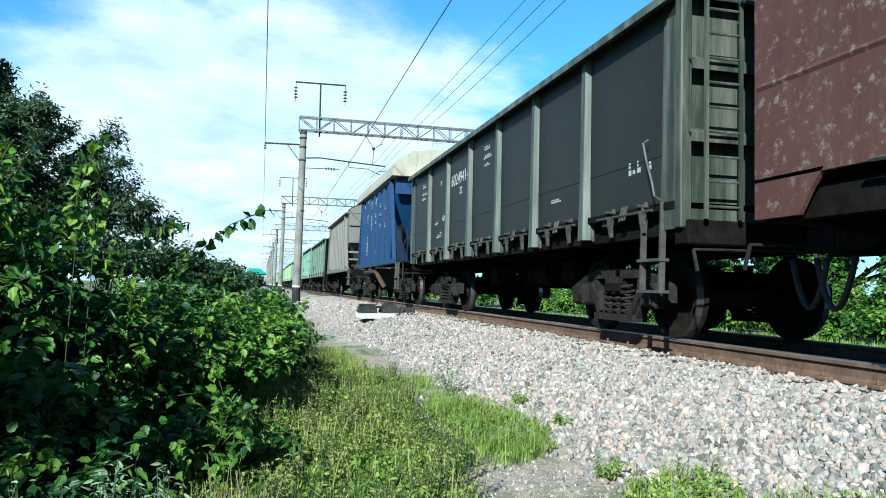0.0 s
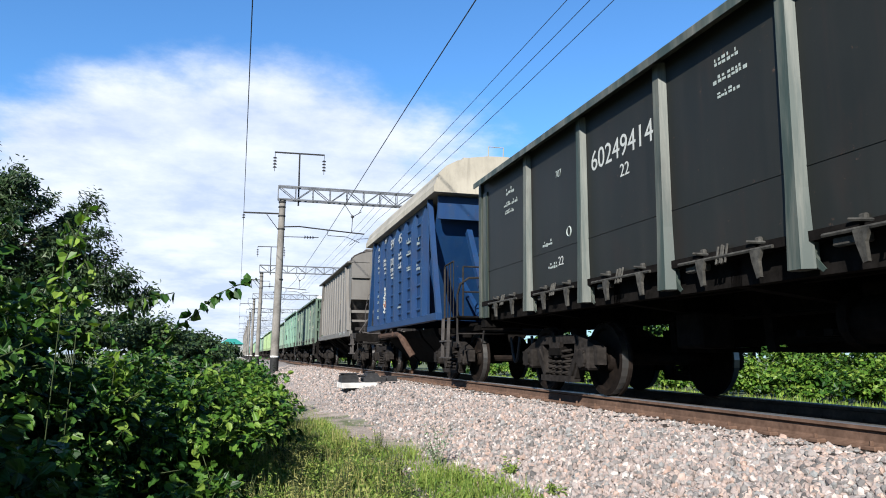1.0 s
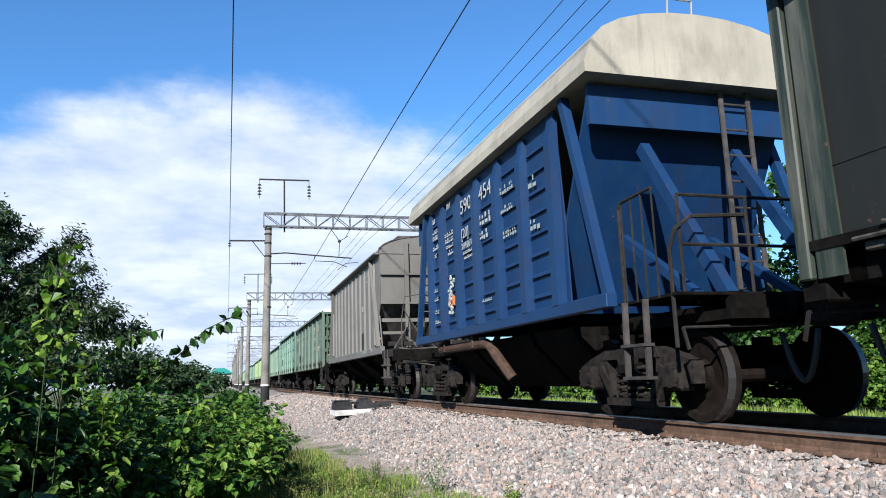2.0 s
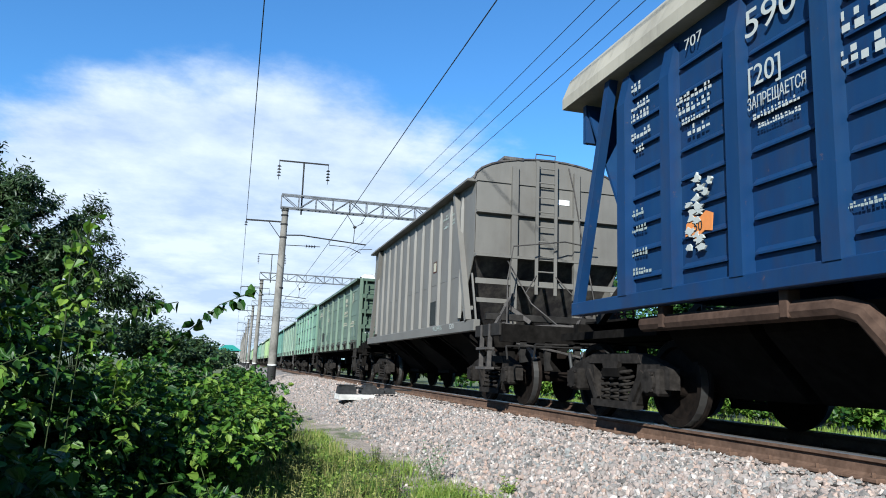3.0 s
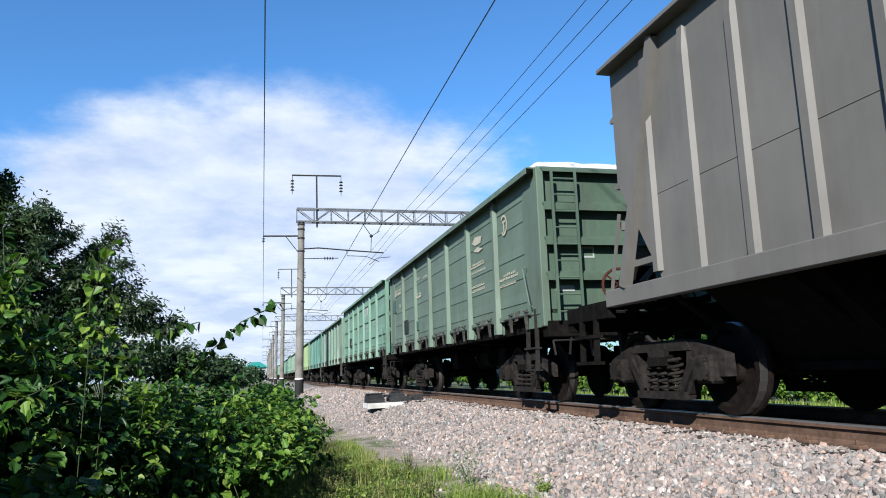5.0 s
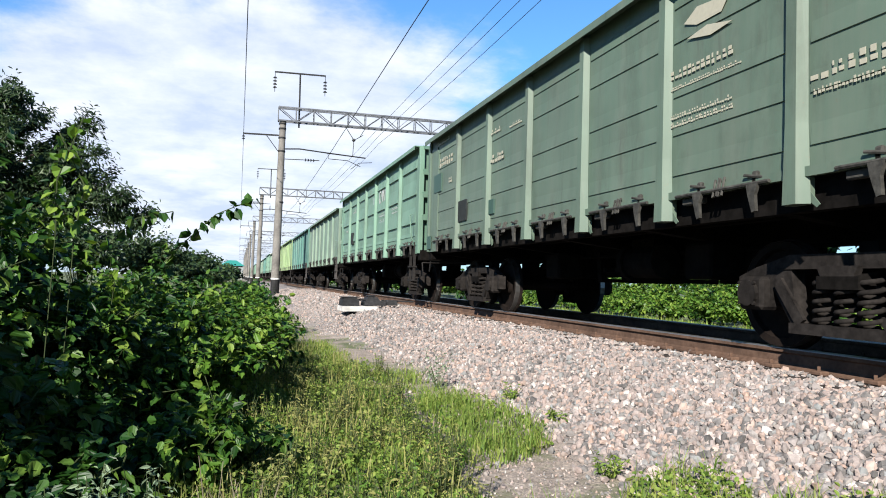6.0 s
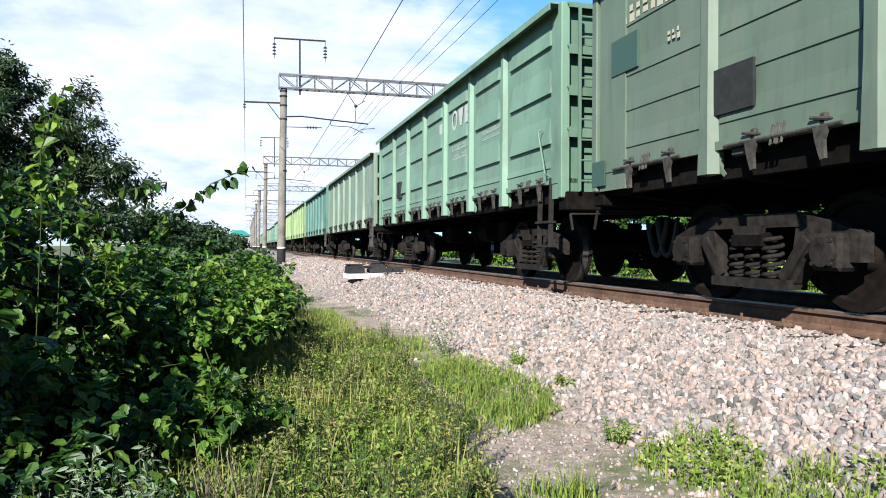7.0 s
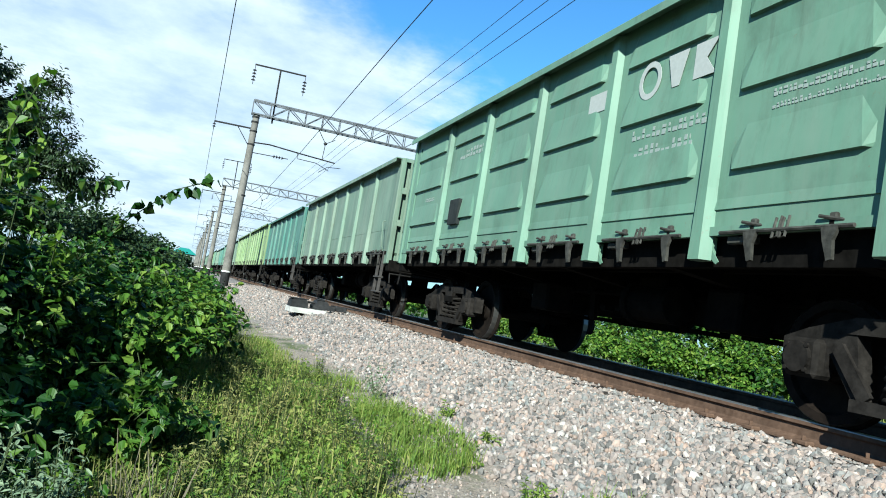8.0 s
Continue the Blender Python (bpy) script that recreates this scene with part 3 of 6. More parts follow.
# ---- wagons ----
def wheelset(parent, y, turning):
    bm = bmesh.new()
    for s in (-1, 1):
        a, b = s * 0.73, s * 0.86
        prof = [(a - s * 0.0, WHEEL_R + 0.028), (a + s * 0.03, WHEEL_R + 0.022), (a + s * 0.045, WHEEL_R), (b, WHEEL_R - 0.006), (b, WHEEL_R - 0.075), (b - s * 0.05, WHEEL_R - 0.09),
                (b - s * 0.07, 0.17), (b - s * 0.01, 0.15), (b - s * 0.01, 0.0)]
        n = 28
        rings = [[bm.verts.new((x, r * math.cos(t), r * math.sin(t))) for t in (2 * math.pi * i / n for i in range(n))] for x, r in [(a, 0.1)] + prof[:-1]]
        for p, q in zip(rings, rings[1:]):
            for i in range(n):
                bm.faces.new((p[i], p[(i + 1) % n], q[(i + 1) % n], q[i]))
        bm.faces.new(rings[-1])
        rod(bm, (b, 0, 0), (s * 1.17, 0, 0), 0.115, 12)
        for k in range(4):
            t = k * math.pi / 2 + 0.5
            rod(bm, (s * 1.165, 0.07 * math.cos(t), 0.07 * math.sin(t)), (s * 1.185, 0.07 * math.cos(t), 0.07 * math.sin(t)), 0.02, 6)
    rod(bm, (-0.8, 0, 0), (0.8, 0, 0), 0.085, 12)
    w = part("wheelset", bm, M_SHADEWHEEL, parent, "shade-dark wheels with bright worn treads")
    w.location = (0, y, WHEEL_R)
    bm = bmesh.new()
    for s in (-1, 1):
        n = 28
        for x0, r0, x1, r1 in ((s * 0.777, WHEEL_R + 0.002, s * 0.860, WHEEL_R - 0.004),):
            p = [bm.verts.new((x0, r0 * math.cos(2 * math.pi * i / n), r0 * math.sin(2 * math.pi * i / n))) for i in range(n)]
            q = [bm.verts.new((x1 + s * 0.002, r1 * math.cos(2 * math.pi * i / n), r1 * math.sin(2 * math.pi * i / n))) for i in range(n)]
            for i in range(n):
                bm.faces.new((p[i], p[(i + 1) % n], q[(i + 1) % n], q[i]))
    me = mesh_of(bm, "tread", M_WHEEL)
    # the tread belongs to the turning wheelset's mesh
    b2 = bmesh.new()
    b2.from_mesh(w.data)
    k = len(b2.faces)
    b2.from_mesh(me)
    b2.faces.ensure_lookup_table()
    for f in b2.faces[k:]:
        f.material_index = 1
    b2.to_mesh(w.data)
    b2.free()
    w.data.materials.append(M_WHEEL)
    if turning:
        WHEELS.append((w, y))
    return w


def bogie(wagon, y, turning=True):
    """A two-axle freight bogie."""
    bm = bmesh.new()
    prism(bm, [(-1.15, 0.52), (1.15, 0.52), (1.15, 0.62), (0.5, 0.80), (-0.5, 0.80), (-1.15, 0.62)], y - 0.2, y + 0.2)
    rod(bm, (0, y, 0.78), (0, y, 0.98), 0.17, 14)
    for s in (-1, 1):
        box(bm, s * 0.76 - 0.08, s * 0.76 + 0.08, y - 0.09, y + 0.09, 0.76, 0.90)
        for d in (-0.36, 0.36):     # brake beams and shoes
            rod(bm, (-0.7, y + d, 0.42), (0.7, y + d, 0.42), 0.035, 8)
            box(bm, s * 0.79 - 0.05, s * 0.79 + 0.05, y + d - 0.03, y + d + 0.06, 0.30, 0.58)
    b = part("bogie", bm, M_FRAME, wagon, "shade-dark two-axle bogie")
    # cast side frame: arched top, dropped middle for the springs, pedestals
    out = [(-1.17, 0.62), (-1.17, 0.40), (-0.78, 0.40), (-0.74, 0.52), (-0.52, 0.22), (-0.45, 0.16), (0.45, 0.16), (0.52, 0.22), (0.74, 0.52), (0.78, 0.40), (1.17, 0.40), (1.17, 0.62),
           (0.95, 0.70), (0.55, 0.80), (-0.55, 0.80), (-0.95, 0.70)]
    hole = [(-0.30, 0.25), (0.30, 0.25), (0.34, 0.66), (-0.34, 0.66)]

    def frame_side(bm, s):
        x0, x1 = s * 0.96, s * 1.09
        for seg in ((0, 1, 2, 3, 15), (15, 3, 14), (14, 3, 4, 5), (12, 8, 9, 10, 11), (13, 8, 12), (6, 7, 8, 13)):
            prism(bm, [out[i] for i in seg], x0, x1, "x")
        prism(bm, [(-0.62, 0.68), (0.62, 0.68), (0.55, 0.80), (-0.55, 0.80)], x0 - s * 0.01, x1 + s * 0.012, "x")
        prism(bm, [(-0.50, 0.155), (0.50, 0.155), (0.50, 0.24), (-0.50, 0.24)], x0 - s * 0.02, x1 + s * 0.05, "x")
        prism(bm, [(-0.16, 0.62), (0.16, 0.62), (0.20, 0.70), (-0.20, 0.70)], x1, x1 + s * 0.06, "x")
        for d in (-1, 1):
            beam(bm, (x1 + s * 0.012, d * 0.66, 0.58), (x1 + s * 0.012, d * 0.40, 0.24), 0.035, 0.10)
    for s in (-1, 1):
        bm = bmesh.new()
        frame_side(bm, s)
        sf = part("side_frame", bm, M_CAST, b, "grey-brown cast side frame")
        sf.location = (0, y, 0)
        for d in (-0.215, 0.0, 0.215):
            bm = bmesh.new()
            coil(bm, (s * 1.045, d, 0.24), 0.078, 0.021, 0.37, 5)
            sp = part("coil_spring", bm, M_CAST, b, "coil spring", True)
            sp.location = (0, y, 0)
        for d in (-0.925, 0.925):
            bm = bmesh.new()
            box(bm, s * 0.98 if s > 0 else -1.18, s * 1.18 if s > 0 else -0.98, d - 0.15, d + 0.15, 0.33, 0.62, 0.03)
            rod(bm, (s * 1.17, d, WHEEL_R), (s * 1.215, d, WHEEL_R), 0.115, 14)
            for k in range(4):
                t = 0.78 + k * math.pi / 2
                rod(bm, (s * 1.2, d + 0.125 * math.cos(t), WHEEL_R + 0.125 * math.sin(t)), (s * 1.2 + s * 0.02, d + 0.125 * math.cos(t), WHEEL_R + 0.125 * math.sin(t)), 0.018, 6)
            ab = part("axle_box", bm, M_CAST, b)
            ab.location = (0, y, 0)
    for d in (-0.925, 0.925):
        wheelset(b, y + d, turning)
    return b


def coupler(wagon, y_end, s, hose=True):
    """Draw gear, coupler head, brake hose at the end that faces s along y."""
    bm = bmesh.new()
    box(bm, -0.16, 0.16, min(y_end, y_end + s * 0.30), max(y_end, y_end + s * 0.30), 0.95, 1.17, 0.02)
    box(bm, -0.22, 0.22, min(y_end + s * 0.26, y_end + s * 0.50), max(y_end + s * 0.26, y_end + s * 0.50), 0.90, 1.20, 0.05)
    beam(bm, (-0.2, y_end + s * 0.47, 1.05), (-0.02, y_end + s * 0.57, 1.05), 0.12, 0.22)
    c = part("coupler", bm, M_CAST, wagon, "rusty automatic coupler")
    bm = bmesh.new()
    rod(bm, (-1.45, y_end + s * 0.03, 0.93), (0.1, y_end + s * 0.05, 0.95), 0.014, 6)
    beam(bm, (-1.45, y_end + s * 0.03, 0.93), (-1.45, y_end + s * 0.1, 0.72), 0.02, 0.03)
    part("uncoupling_lever", bm, M_STEPD, wagon)
    if hose:
        bm = bmesh.new()
        pts = [(-0.36, y_end + s * (0.05 + 0.46 * t), 0.95 - 0.55 * math.sin(math.pi * min(1, t * 0.94 + 0.03)) ** 0.8) for t in (i / 14 for i in range(15))]
        tube(bm, pts, 0.028, 8)
        part("brake_hose", bm, M_HOSE, wagon, "drooping black rubber brake hose", True)


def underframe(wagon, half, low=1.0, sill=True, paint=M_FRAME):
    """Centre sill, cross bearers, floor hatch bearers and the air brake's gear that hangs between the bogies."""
    part("centre_sill", shape(box, -0.24, 0.24, -half, half, low - 0.04, low + 0.30), paint, wagon, "shade-dark steel centre sill")
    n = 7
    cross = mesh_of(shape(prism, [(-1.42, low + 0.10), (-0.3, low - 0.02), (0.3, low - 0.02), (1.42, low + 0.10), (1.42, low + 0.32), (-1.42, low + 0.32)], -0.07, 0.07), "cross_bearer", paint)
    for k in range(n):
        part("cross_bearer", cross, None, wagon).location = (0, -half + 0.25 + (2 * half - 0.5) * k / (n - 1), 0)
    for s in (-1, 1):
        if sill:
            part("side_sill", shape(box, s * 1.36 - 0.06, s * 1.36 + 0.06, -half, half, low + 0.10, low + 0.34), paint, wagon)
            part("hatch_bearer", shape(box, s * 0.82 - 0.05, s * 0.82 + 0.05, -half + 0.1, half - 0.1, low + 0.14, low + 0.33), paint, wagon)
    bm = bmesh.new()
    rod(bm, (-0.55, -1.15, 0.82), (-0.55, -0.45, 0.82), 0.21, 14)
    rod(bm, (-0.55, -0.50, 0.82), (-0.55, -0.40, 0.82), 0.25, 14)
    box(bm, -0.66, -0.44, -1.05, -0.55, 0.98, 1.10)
    part("brake_cylinder", bm, M_FRAME, wagon, "shade-dark brake cylinder")
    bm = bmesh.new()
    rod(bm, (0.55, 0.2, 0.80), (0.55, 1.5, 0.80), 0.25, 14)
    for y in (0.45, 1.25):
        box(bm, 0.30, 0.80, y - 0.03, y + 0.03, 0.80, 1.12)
    part("air_reservoir", bm, M_FRAME, wagon, "shade-dark air reservoir")
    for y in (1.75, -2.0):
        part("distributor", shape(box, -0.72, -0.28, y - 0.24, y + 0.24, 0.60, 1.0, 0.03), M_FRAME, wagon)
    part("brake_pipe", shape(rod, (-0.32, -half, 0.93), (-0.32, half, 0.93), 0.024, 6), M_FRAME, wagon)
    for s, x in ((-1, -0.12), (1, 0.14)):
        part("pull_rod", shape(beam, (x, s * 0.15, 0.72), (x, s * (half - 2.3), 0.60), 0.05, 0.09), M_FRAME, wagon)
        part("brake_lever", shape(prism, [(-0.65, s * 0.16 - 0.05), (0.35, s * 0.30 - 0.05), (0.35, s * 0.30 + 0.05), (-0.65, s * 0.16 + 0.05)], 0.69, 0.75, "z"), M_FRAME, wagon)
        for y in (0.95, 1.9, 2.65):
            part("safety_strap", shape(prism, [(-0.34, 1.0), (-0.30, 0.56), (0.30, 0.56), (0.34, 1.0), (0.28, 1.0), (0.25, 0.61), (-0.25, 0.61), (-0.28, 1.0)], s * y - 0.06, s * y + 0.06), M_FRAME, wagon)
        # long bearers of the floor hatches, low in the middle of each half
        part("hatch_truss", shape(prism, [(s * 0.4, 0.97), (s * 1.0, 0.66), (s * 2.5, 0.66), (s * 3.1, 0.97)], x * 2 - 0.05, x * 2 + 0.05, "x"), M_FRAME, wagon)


def ladder(name, wagon, x0, x1, y, z0, z1, mat, rungs, r=0.014, rail=0.03, label=""):
    """A ladder in the plane y = const: one stile carries the other and the rungs."""
    lad = part(name, shape(box, x0 - rail, x0 + rail, y - 0.012, y + 0.012, z0, z1), mat, wagon, label)
    part("stile", shape(box, x1 - rail, x1 + rail, y - 0.012, y + 0.012, z0, z1), mat, lad)
    step = mesh_of(shape(rod, (x0, y, 0), (x1, y, 0), r, 6), "rung", mat)
    for k in range(rungs):
        part("rung", step, None, lad).location = (0, 0, z0 + (z1 - z0) * (k + 0.5) / rungs)
    return lad


def gondola(u, style, side, post, end, label, load=None, turning=True, heaps=()):
    """An open-top freight wagon: 7 panels a side between posts, floor hatches with latches, ribbed ends."""
    w = tagged(new("gondola_wagon"), label, "freight wagon", "wagons of the train")
    H, W, ZB = 6.4, 1.50, 1.40
    ZT = {"plain": 3.48, "lined": 3.56, "pressed": 3.66}[style]
    pitch = 1.735
    underframe(w, H - 0.05)
    for s in (-1, 1):
        near = s < 0
        for k in range(7):
            a, b = (k - 3.5) * pitch, (k - 2.5) * pitch
            a, b = max(a, -H + 0.02), min(b, H - 0.02)
            if k == 0:
                a = -H + 0.02
            if k == 6:
                b = H - 0.02
            panel = part("side_panel", shape(box, s * W - 0.008, s * W + 0.008, a, b, ZB, ZT - 0.02), side, w)
            if style == "plain":
                part("seam", shape(prism, [(s * W, 1.92), (s * (W + 0.014), 1.915), (s * (W + 0.014), 1.905), (s * W, 1.90)], a + 0.1, b - 0.1), side, panel)
            if style == "lined":
                for z in (1.57, 1.96, 2.33, 2.86, 3.20):
                    part("panel_rib", shape(prism, [(s * W, z + (0.26 if z < 3 else 0.22)), (s * (W + 0.020), z + 0.006), (s * (W + 0.020), z), (s * W, z - 0.004)], a + 0.13, b - 0.13), side, panel)
            if style == "pressed":
                for z in (1.88, 2.55, 3.18):
                    # pressed-out rib: a long shallow slope above a sharp lower edge, with slanted ends
                    bm = bmesh.new()
                    lo0, lo1 = bm.verts.new((s * (W + 0.052), a + 0.27, z)), bm.verts.new((s * (W + 0.052), b - 0.27, z))
                    w0, w1 = bm.verts.new((s * W, a + 0.22, z - 0.004)), bm.verts.new((s * W, b - 0.22, z - 0.004))
                    t0, t1 = bm.verts.new((s * W, a + 0.20, z + 0.20)), bm.verts.new((s * W, b - 0.20, z + 0.20))
                    m0, m1 = bm.verts.new((s * W, a + 0.20, z + 0.03)), bm.verts.new((s * W, b - 0.20, z + 0.03))
                    u0, u1 = bm.verts.new((s * W, a + 0.36, z + 0.44)), bm.verts.new((s * W, b - 0.36, z + 0.44))
                    for q in ((w0, w1, lo1, lo0), (lo0, lo1, u1, u0), (lo0, u0, t0), (lo0, t0, m0), (lo0, m0, w0), (lo1, u1, t1), (lo1, t1, m1), (lo1, m1, w1)):
                        bm.faces.new(q)
                    part("panel_rib", bm, side, panel)
                part("panel_rib", shape(prism, [(s * W, 1.70), (s * (W + 0.022), 1.565), (s * (W + 0.022), 1.56), (s * W, 1.558)], a + 0.1, b - 0.1), side, panel)
            # floor hatch latches under each panel
            if near or k in (0, 6):
                c = (a + b) / 2
                bm = bmesh.new()
                for d in (-0.42, 0.30):
                    box(bm, s * 1.50 - 0.04, s * 1.50 + 0.04, c + d - 0.035, c + d + 0.03, 1.34, 1.46, 0.012)
                    prism(bm, [(c + d - 0.09, 1.36), (c + d + 0.05, 1.35), (c + d + 0.03, 1.26), (c + d - 0.02, 1.12), (c + d - 0.06, 1.13), (c + d - 0.05, 1.26)], s * 1.545, s * 1.575, "x")
                    rod(bm, (s * 1.53, c + d - 0.10, 1.40), (s * 1.565, c + d + 0.08, 1.43), 0.014, 6)
                rod(bm, (s * 1.56, c - 0.62, 1.355), (s * 1.56, c + 0.62, 1.355), 0.016, 6)
                for d in (-0.05, 0.02):
                    tube(bm, [(s * 1.53, c + d, 1.46), (s * 1.57, c + d - 0.01, 1.30), (s * 1.57, c + d + 0.04, 1.29), (s * 1.53, c + d + 0.05, 1.45)], 0.011, 6)
                box(bm, s * 1.5 - 0.02, s * 1.5 + 0.045, c + 0.28, c + 0.58, 1.27, 1.335, 0.01)
                part("hatch_latch", bm, M_LATCH, w, "dusty hatch latch and hinge")
        for k in range(6):
            y = (k - 2.5) * pitch
            bm = bmesh.new()
            # hat-shaped post, wider at the foot
            r = [(-0.10, 0.0), (-0.055, 0.075), (0.055, 0.075), (0.10, 0.0)]
            lo = [bm.verts.new((s * (W + 0.01 + q * 1.15), y + p * 1.25, 1.14)) for p, q in r]
            mi = [bm.verts.new((s * (W + 0.01 + q), y + p, 1.75)) for p, q in r]
            hi = [bm.verts.new((s * (W + 0.01 + q * 0.85), y + p * 0.95, ZT - 0.22)) for p, q in r]
            tp = [bm.verts.new((s * (W + 0.01 + q * 0.85), y + p * 0.9, ZT - 0.055)) for p, q in r]
            for p, q in ((lo, mi), (mi, hi), (hi, tp)):
                for i in range(4):
                    bm.faces.new((p[i], p[(i + 1) % 4], q[(i + 1) % 4], q[i]))
            bm.faces.new(lo), bm.faces.new(tp)
            box(bm, s * (W - 0.05), s * (W + 0.02), y - 0.1, y + 0.1, 1.14, 1.42)
            # gusset beside the foot
            prism(bm, [(y - 0.10, 1.24), (y - 0.20, 1.13), (y - 0.17, 1.11), (y - 0.10, 1.16)], s * 1.49, s * 1.50, "x")
            part("side_post", bm, post, w)
        bm = bmesh.new()
        prism(bm, [(s * q, ZT + d) for q, d in ((1.475, 0.0), (1.665, 0.0), (1.685, -0.02), (1.685, -0.105), (1.67, -0.105), (1.67, -0.02), (1.475, -0.02))], -H, H)
        part("top_rail", bm, post if style == "plain" else side, w)
        bm = bmesh.new()
        box(bm, s * 1.49 - 0.05, s * 1.49 + 0.012, -H, H, 1.34, 1.415)
        part("bottom_rail", bm, M_FRAME if style == "plain" else side, w)
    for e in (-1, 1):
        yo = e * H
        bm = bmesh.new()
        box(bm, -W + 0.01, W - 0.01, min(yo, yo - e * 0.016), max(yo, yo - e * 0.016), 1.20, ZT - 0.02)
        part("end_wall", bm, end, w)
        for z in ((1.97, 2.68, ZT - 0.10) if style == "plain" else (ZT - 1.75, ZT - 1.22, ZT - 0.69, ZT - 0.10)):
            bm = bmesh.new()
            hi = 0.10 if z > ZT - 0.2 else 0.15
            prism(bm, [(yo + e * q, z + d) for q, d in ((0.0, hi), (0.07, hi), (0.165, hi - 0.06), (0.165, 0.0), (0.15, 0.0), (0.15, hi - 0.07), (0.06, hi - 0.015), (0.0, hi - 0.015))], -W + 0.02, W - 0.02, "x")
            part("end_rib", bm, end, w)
        for x in (-1.5, 1.5):
            bm = bmesh.new()
            box(bm, x - 0.055, x + 0.065, min(yo - e * 0.02, yo + e * 0.10), max(yo - e * 0.02, yo + e * 0.10), 1.14, ZT - 0.01, 0.012)
            if x < 0:
                cp = bmesh.new()
                prism(cp, [(yo - e * 0.06, 1.14), (yo - e * 0.62, 1.14), (yo - e * 0.62, ZT - 0.35), (yo - e * 0.5, ZT - 0.2), (yo - e * 0.06, ZT - 0.2)] if style == "lined" else
                      [(yo - e * 0.06, 1.14), (yo - e * 0.30, 1.14), (yo - e * 0.26, ZT - 0.2), (yo - e * 0.06, ZT - 0.2)], -W - 0.03, -W - 0.006, "x")
                part("corner_plate", cp, end if style == "plain" else side, w)
            part("corner_post", bm, end if style == "plain" else side, w)
        for x in (0.0, 0.75):
            for z0, z1 in (((1.2, 1.95), (2.15, 2.66)) if style == "plain" else ((1.2, ZT - 1.77), (ZT - 1.05, ZT - 0.71))):
                part("end_stiffener", shape(box, x - 0.09, x + 0.09, min(yo, yo + e * 0.11), max(yo, yo + e * 0.11), z0, z1, 0.01), end, w)
        # buffer beam
        bm = bmesh.new()
        box(bm, -1.5, 1.5, min(yo - e * 0.1, yo + e * 0.14), max(yo - e * 0.1, yo + e * 0.14), 0.98, 1.22, 0.015)
        part("end_beam", bm, M_FRAME, w)
        ladder("end_ladder", w, -1.36, -0.98, yo + e * 0.22, 1.22, ZT - 0.10, end, 9, rail=0.02, label="steel ladder up the end wall")
        if e > 0:
            bogie(w, e * 4.33, turning)
            coupler(w, e * (H + 0.12), e)
            continue
        # corner footstep
        bm = bmesh.new()
        for d in (0.25, 0.62):
            beam(bm, (-1.53, yo - e * d, 1.42), (-1.55, yo - e * d, 0.50), 0.03, 0.06)
        for z in (0.52, 0.84):
            box(bm, -1.60, -1.48, min(yo - e * 0.22, yo - e * 0.65), max(yo - e * 0.22, yo - e * 0.65), z - 0.015, z + 0.015)
        part("corner_step", bm, M_STEP if style == "plain" else M_STEPD, w, "dark footstep hanging at the corner")
        # grab rail on the corner, wavy from knocks
        bm = bmesh.new()
        tube(bm, [(-1.56, yo - e * 0.50, 2.10), (-1.62, yo - e * 0.50, 2.06), (-1.61, yo - e * 0.44, 1.85), (-1.63, yo - e * 0.30, 1.62), (-1.62, yo - e * 0.27, 1.48), (-1.55, yo - e * 0.27, 1.44)], 0.013, 6)
        part("grab_rail", bm, post, w)
        bogie(w, e * 4.33, turning)
        coupler(w, e * (H + 0.12), e)
    # floor
    part("floor_plate", shape(box, -W, W, -H, H, 1.34, 1.40), M_FRAME, w)
    if load is not None:
        bm = bmesh.new()
        nx, ny = 20, 90
        g = []
        for j in range(ny + 1):
            row = []
            for i in range(nx + 1):
                x, y = -1.46 + 2.92 * i / nx, -H + 0.1 + (2 * H - 0.2) * j / ny
                ex = 1 - (2 * i / nx - 1) ** 2
                ey = min(1, 2.2 * min(j, ny - j) / ny + 0.45)
                z = 3.30 + load * (ex ** 0.7) * (0.45 + 0.55 * abs(math.sin(y * 0.62 + u))) * ey + 0.05 * noise.noise((x * 3, y * 3, u)) + 0.03 * noise.noise((x * 9, y * 9, u))
                for hy, wide, high in heaps:      # heaps that spill to the rim
                    z = max(z, ZT - 0.25 + (high + 0.25 + 0.05 * noise.noise((x * 5, y * 5, 2))) * math.exp(-((y - hy) / wide) ** 4) * (1.0 if x > -1.40 else 0.75))
                row.append(bm.verts.new((x, y, z)))
            g.append(row)
        for j in range(ny):
            for i in range(nx):
                bm.faces.new((g[j][i], g[j][i + 1], g[j + 1][i + 1], g[j + 1][i]))
        part("load", bm, M_LOAD, w, "white bulk load heaped over the rim")
    TRAIN.append((w, u))
    w.location = (AX, u, 0)
    return w


def arch(w, z0, rise, n=10):
    return [(w * math.cos(t), z0 + rise * math.sin(t)) for t in (math.pi * i / n for i in range(n + 1))]


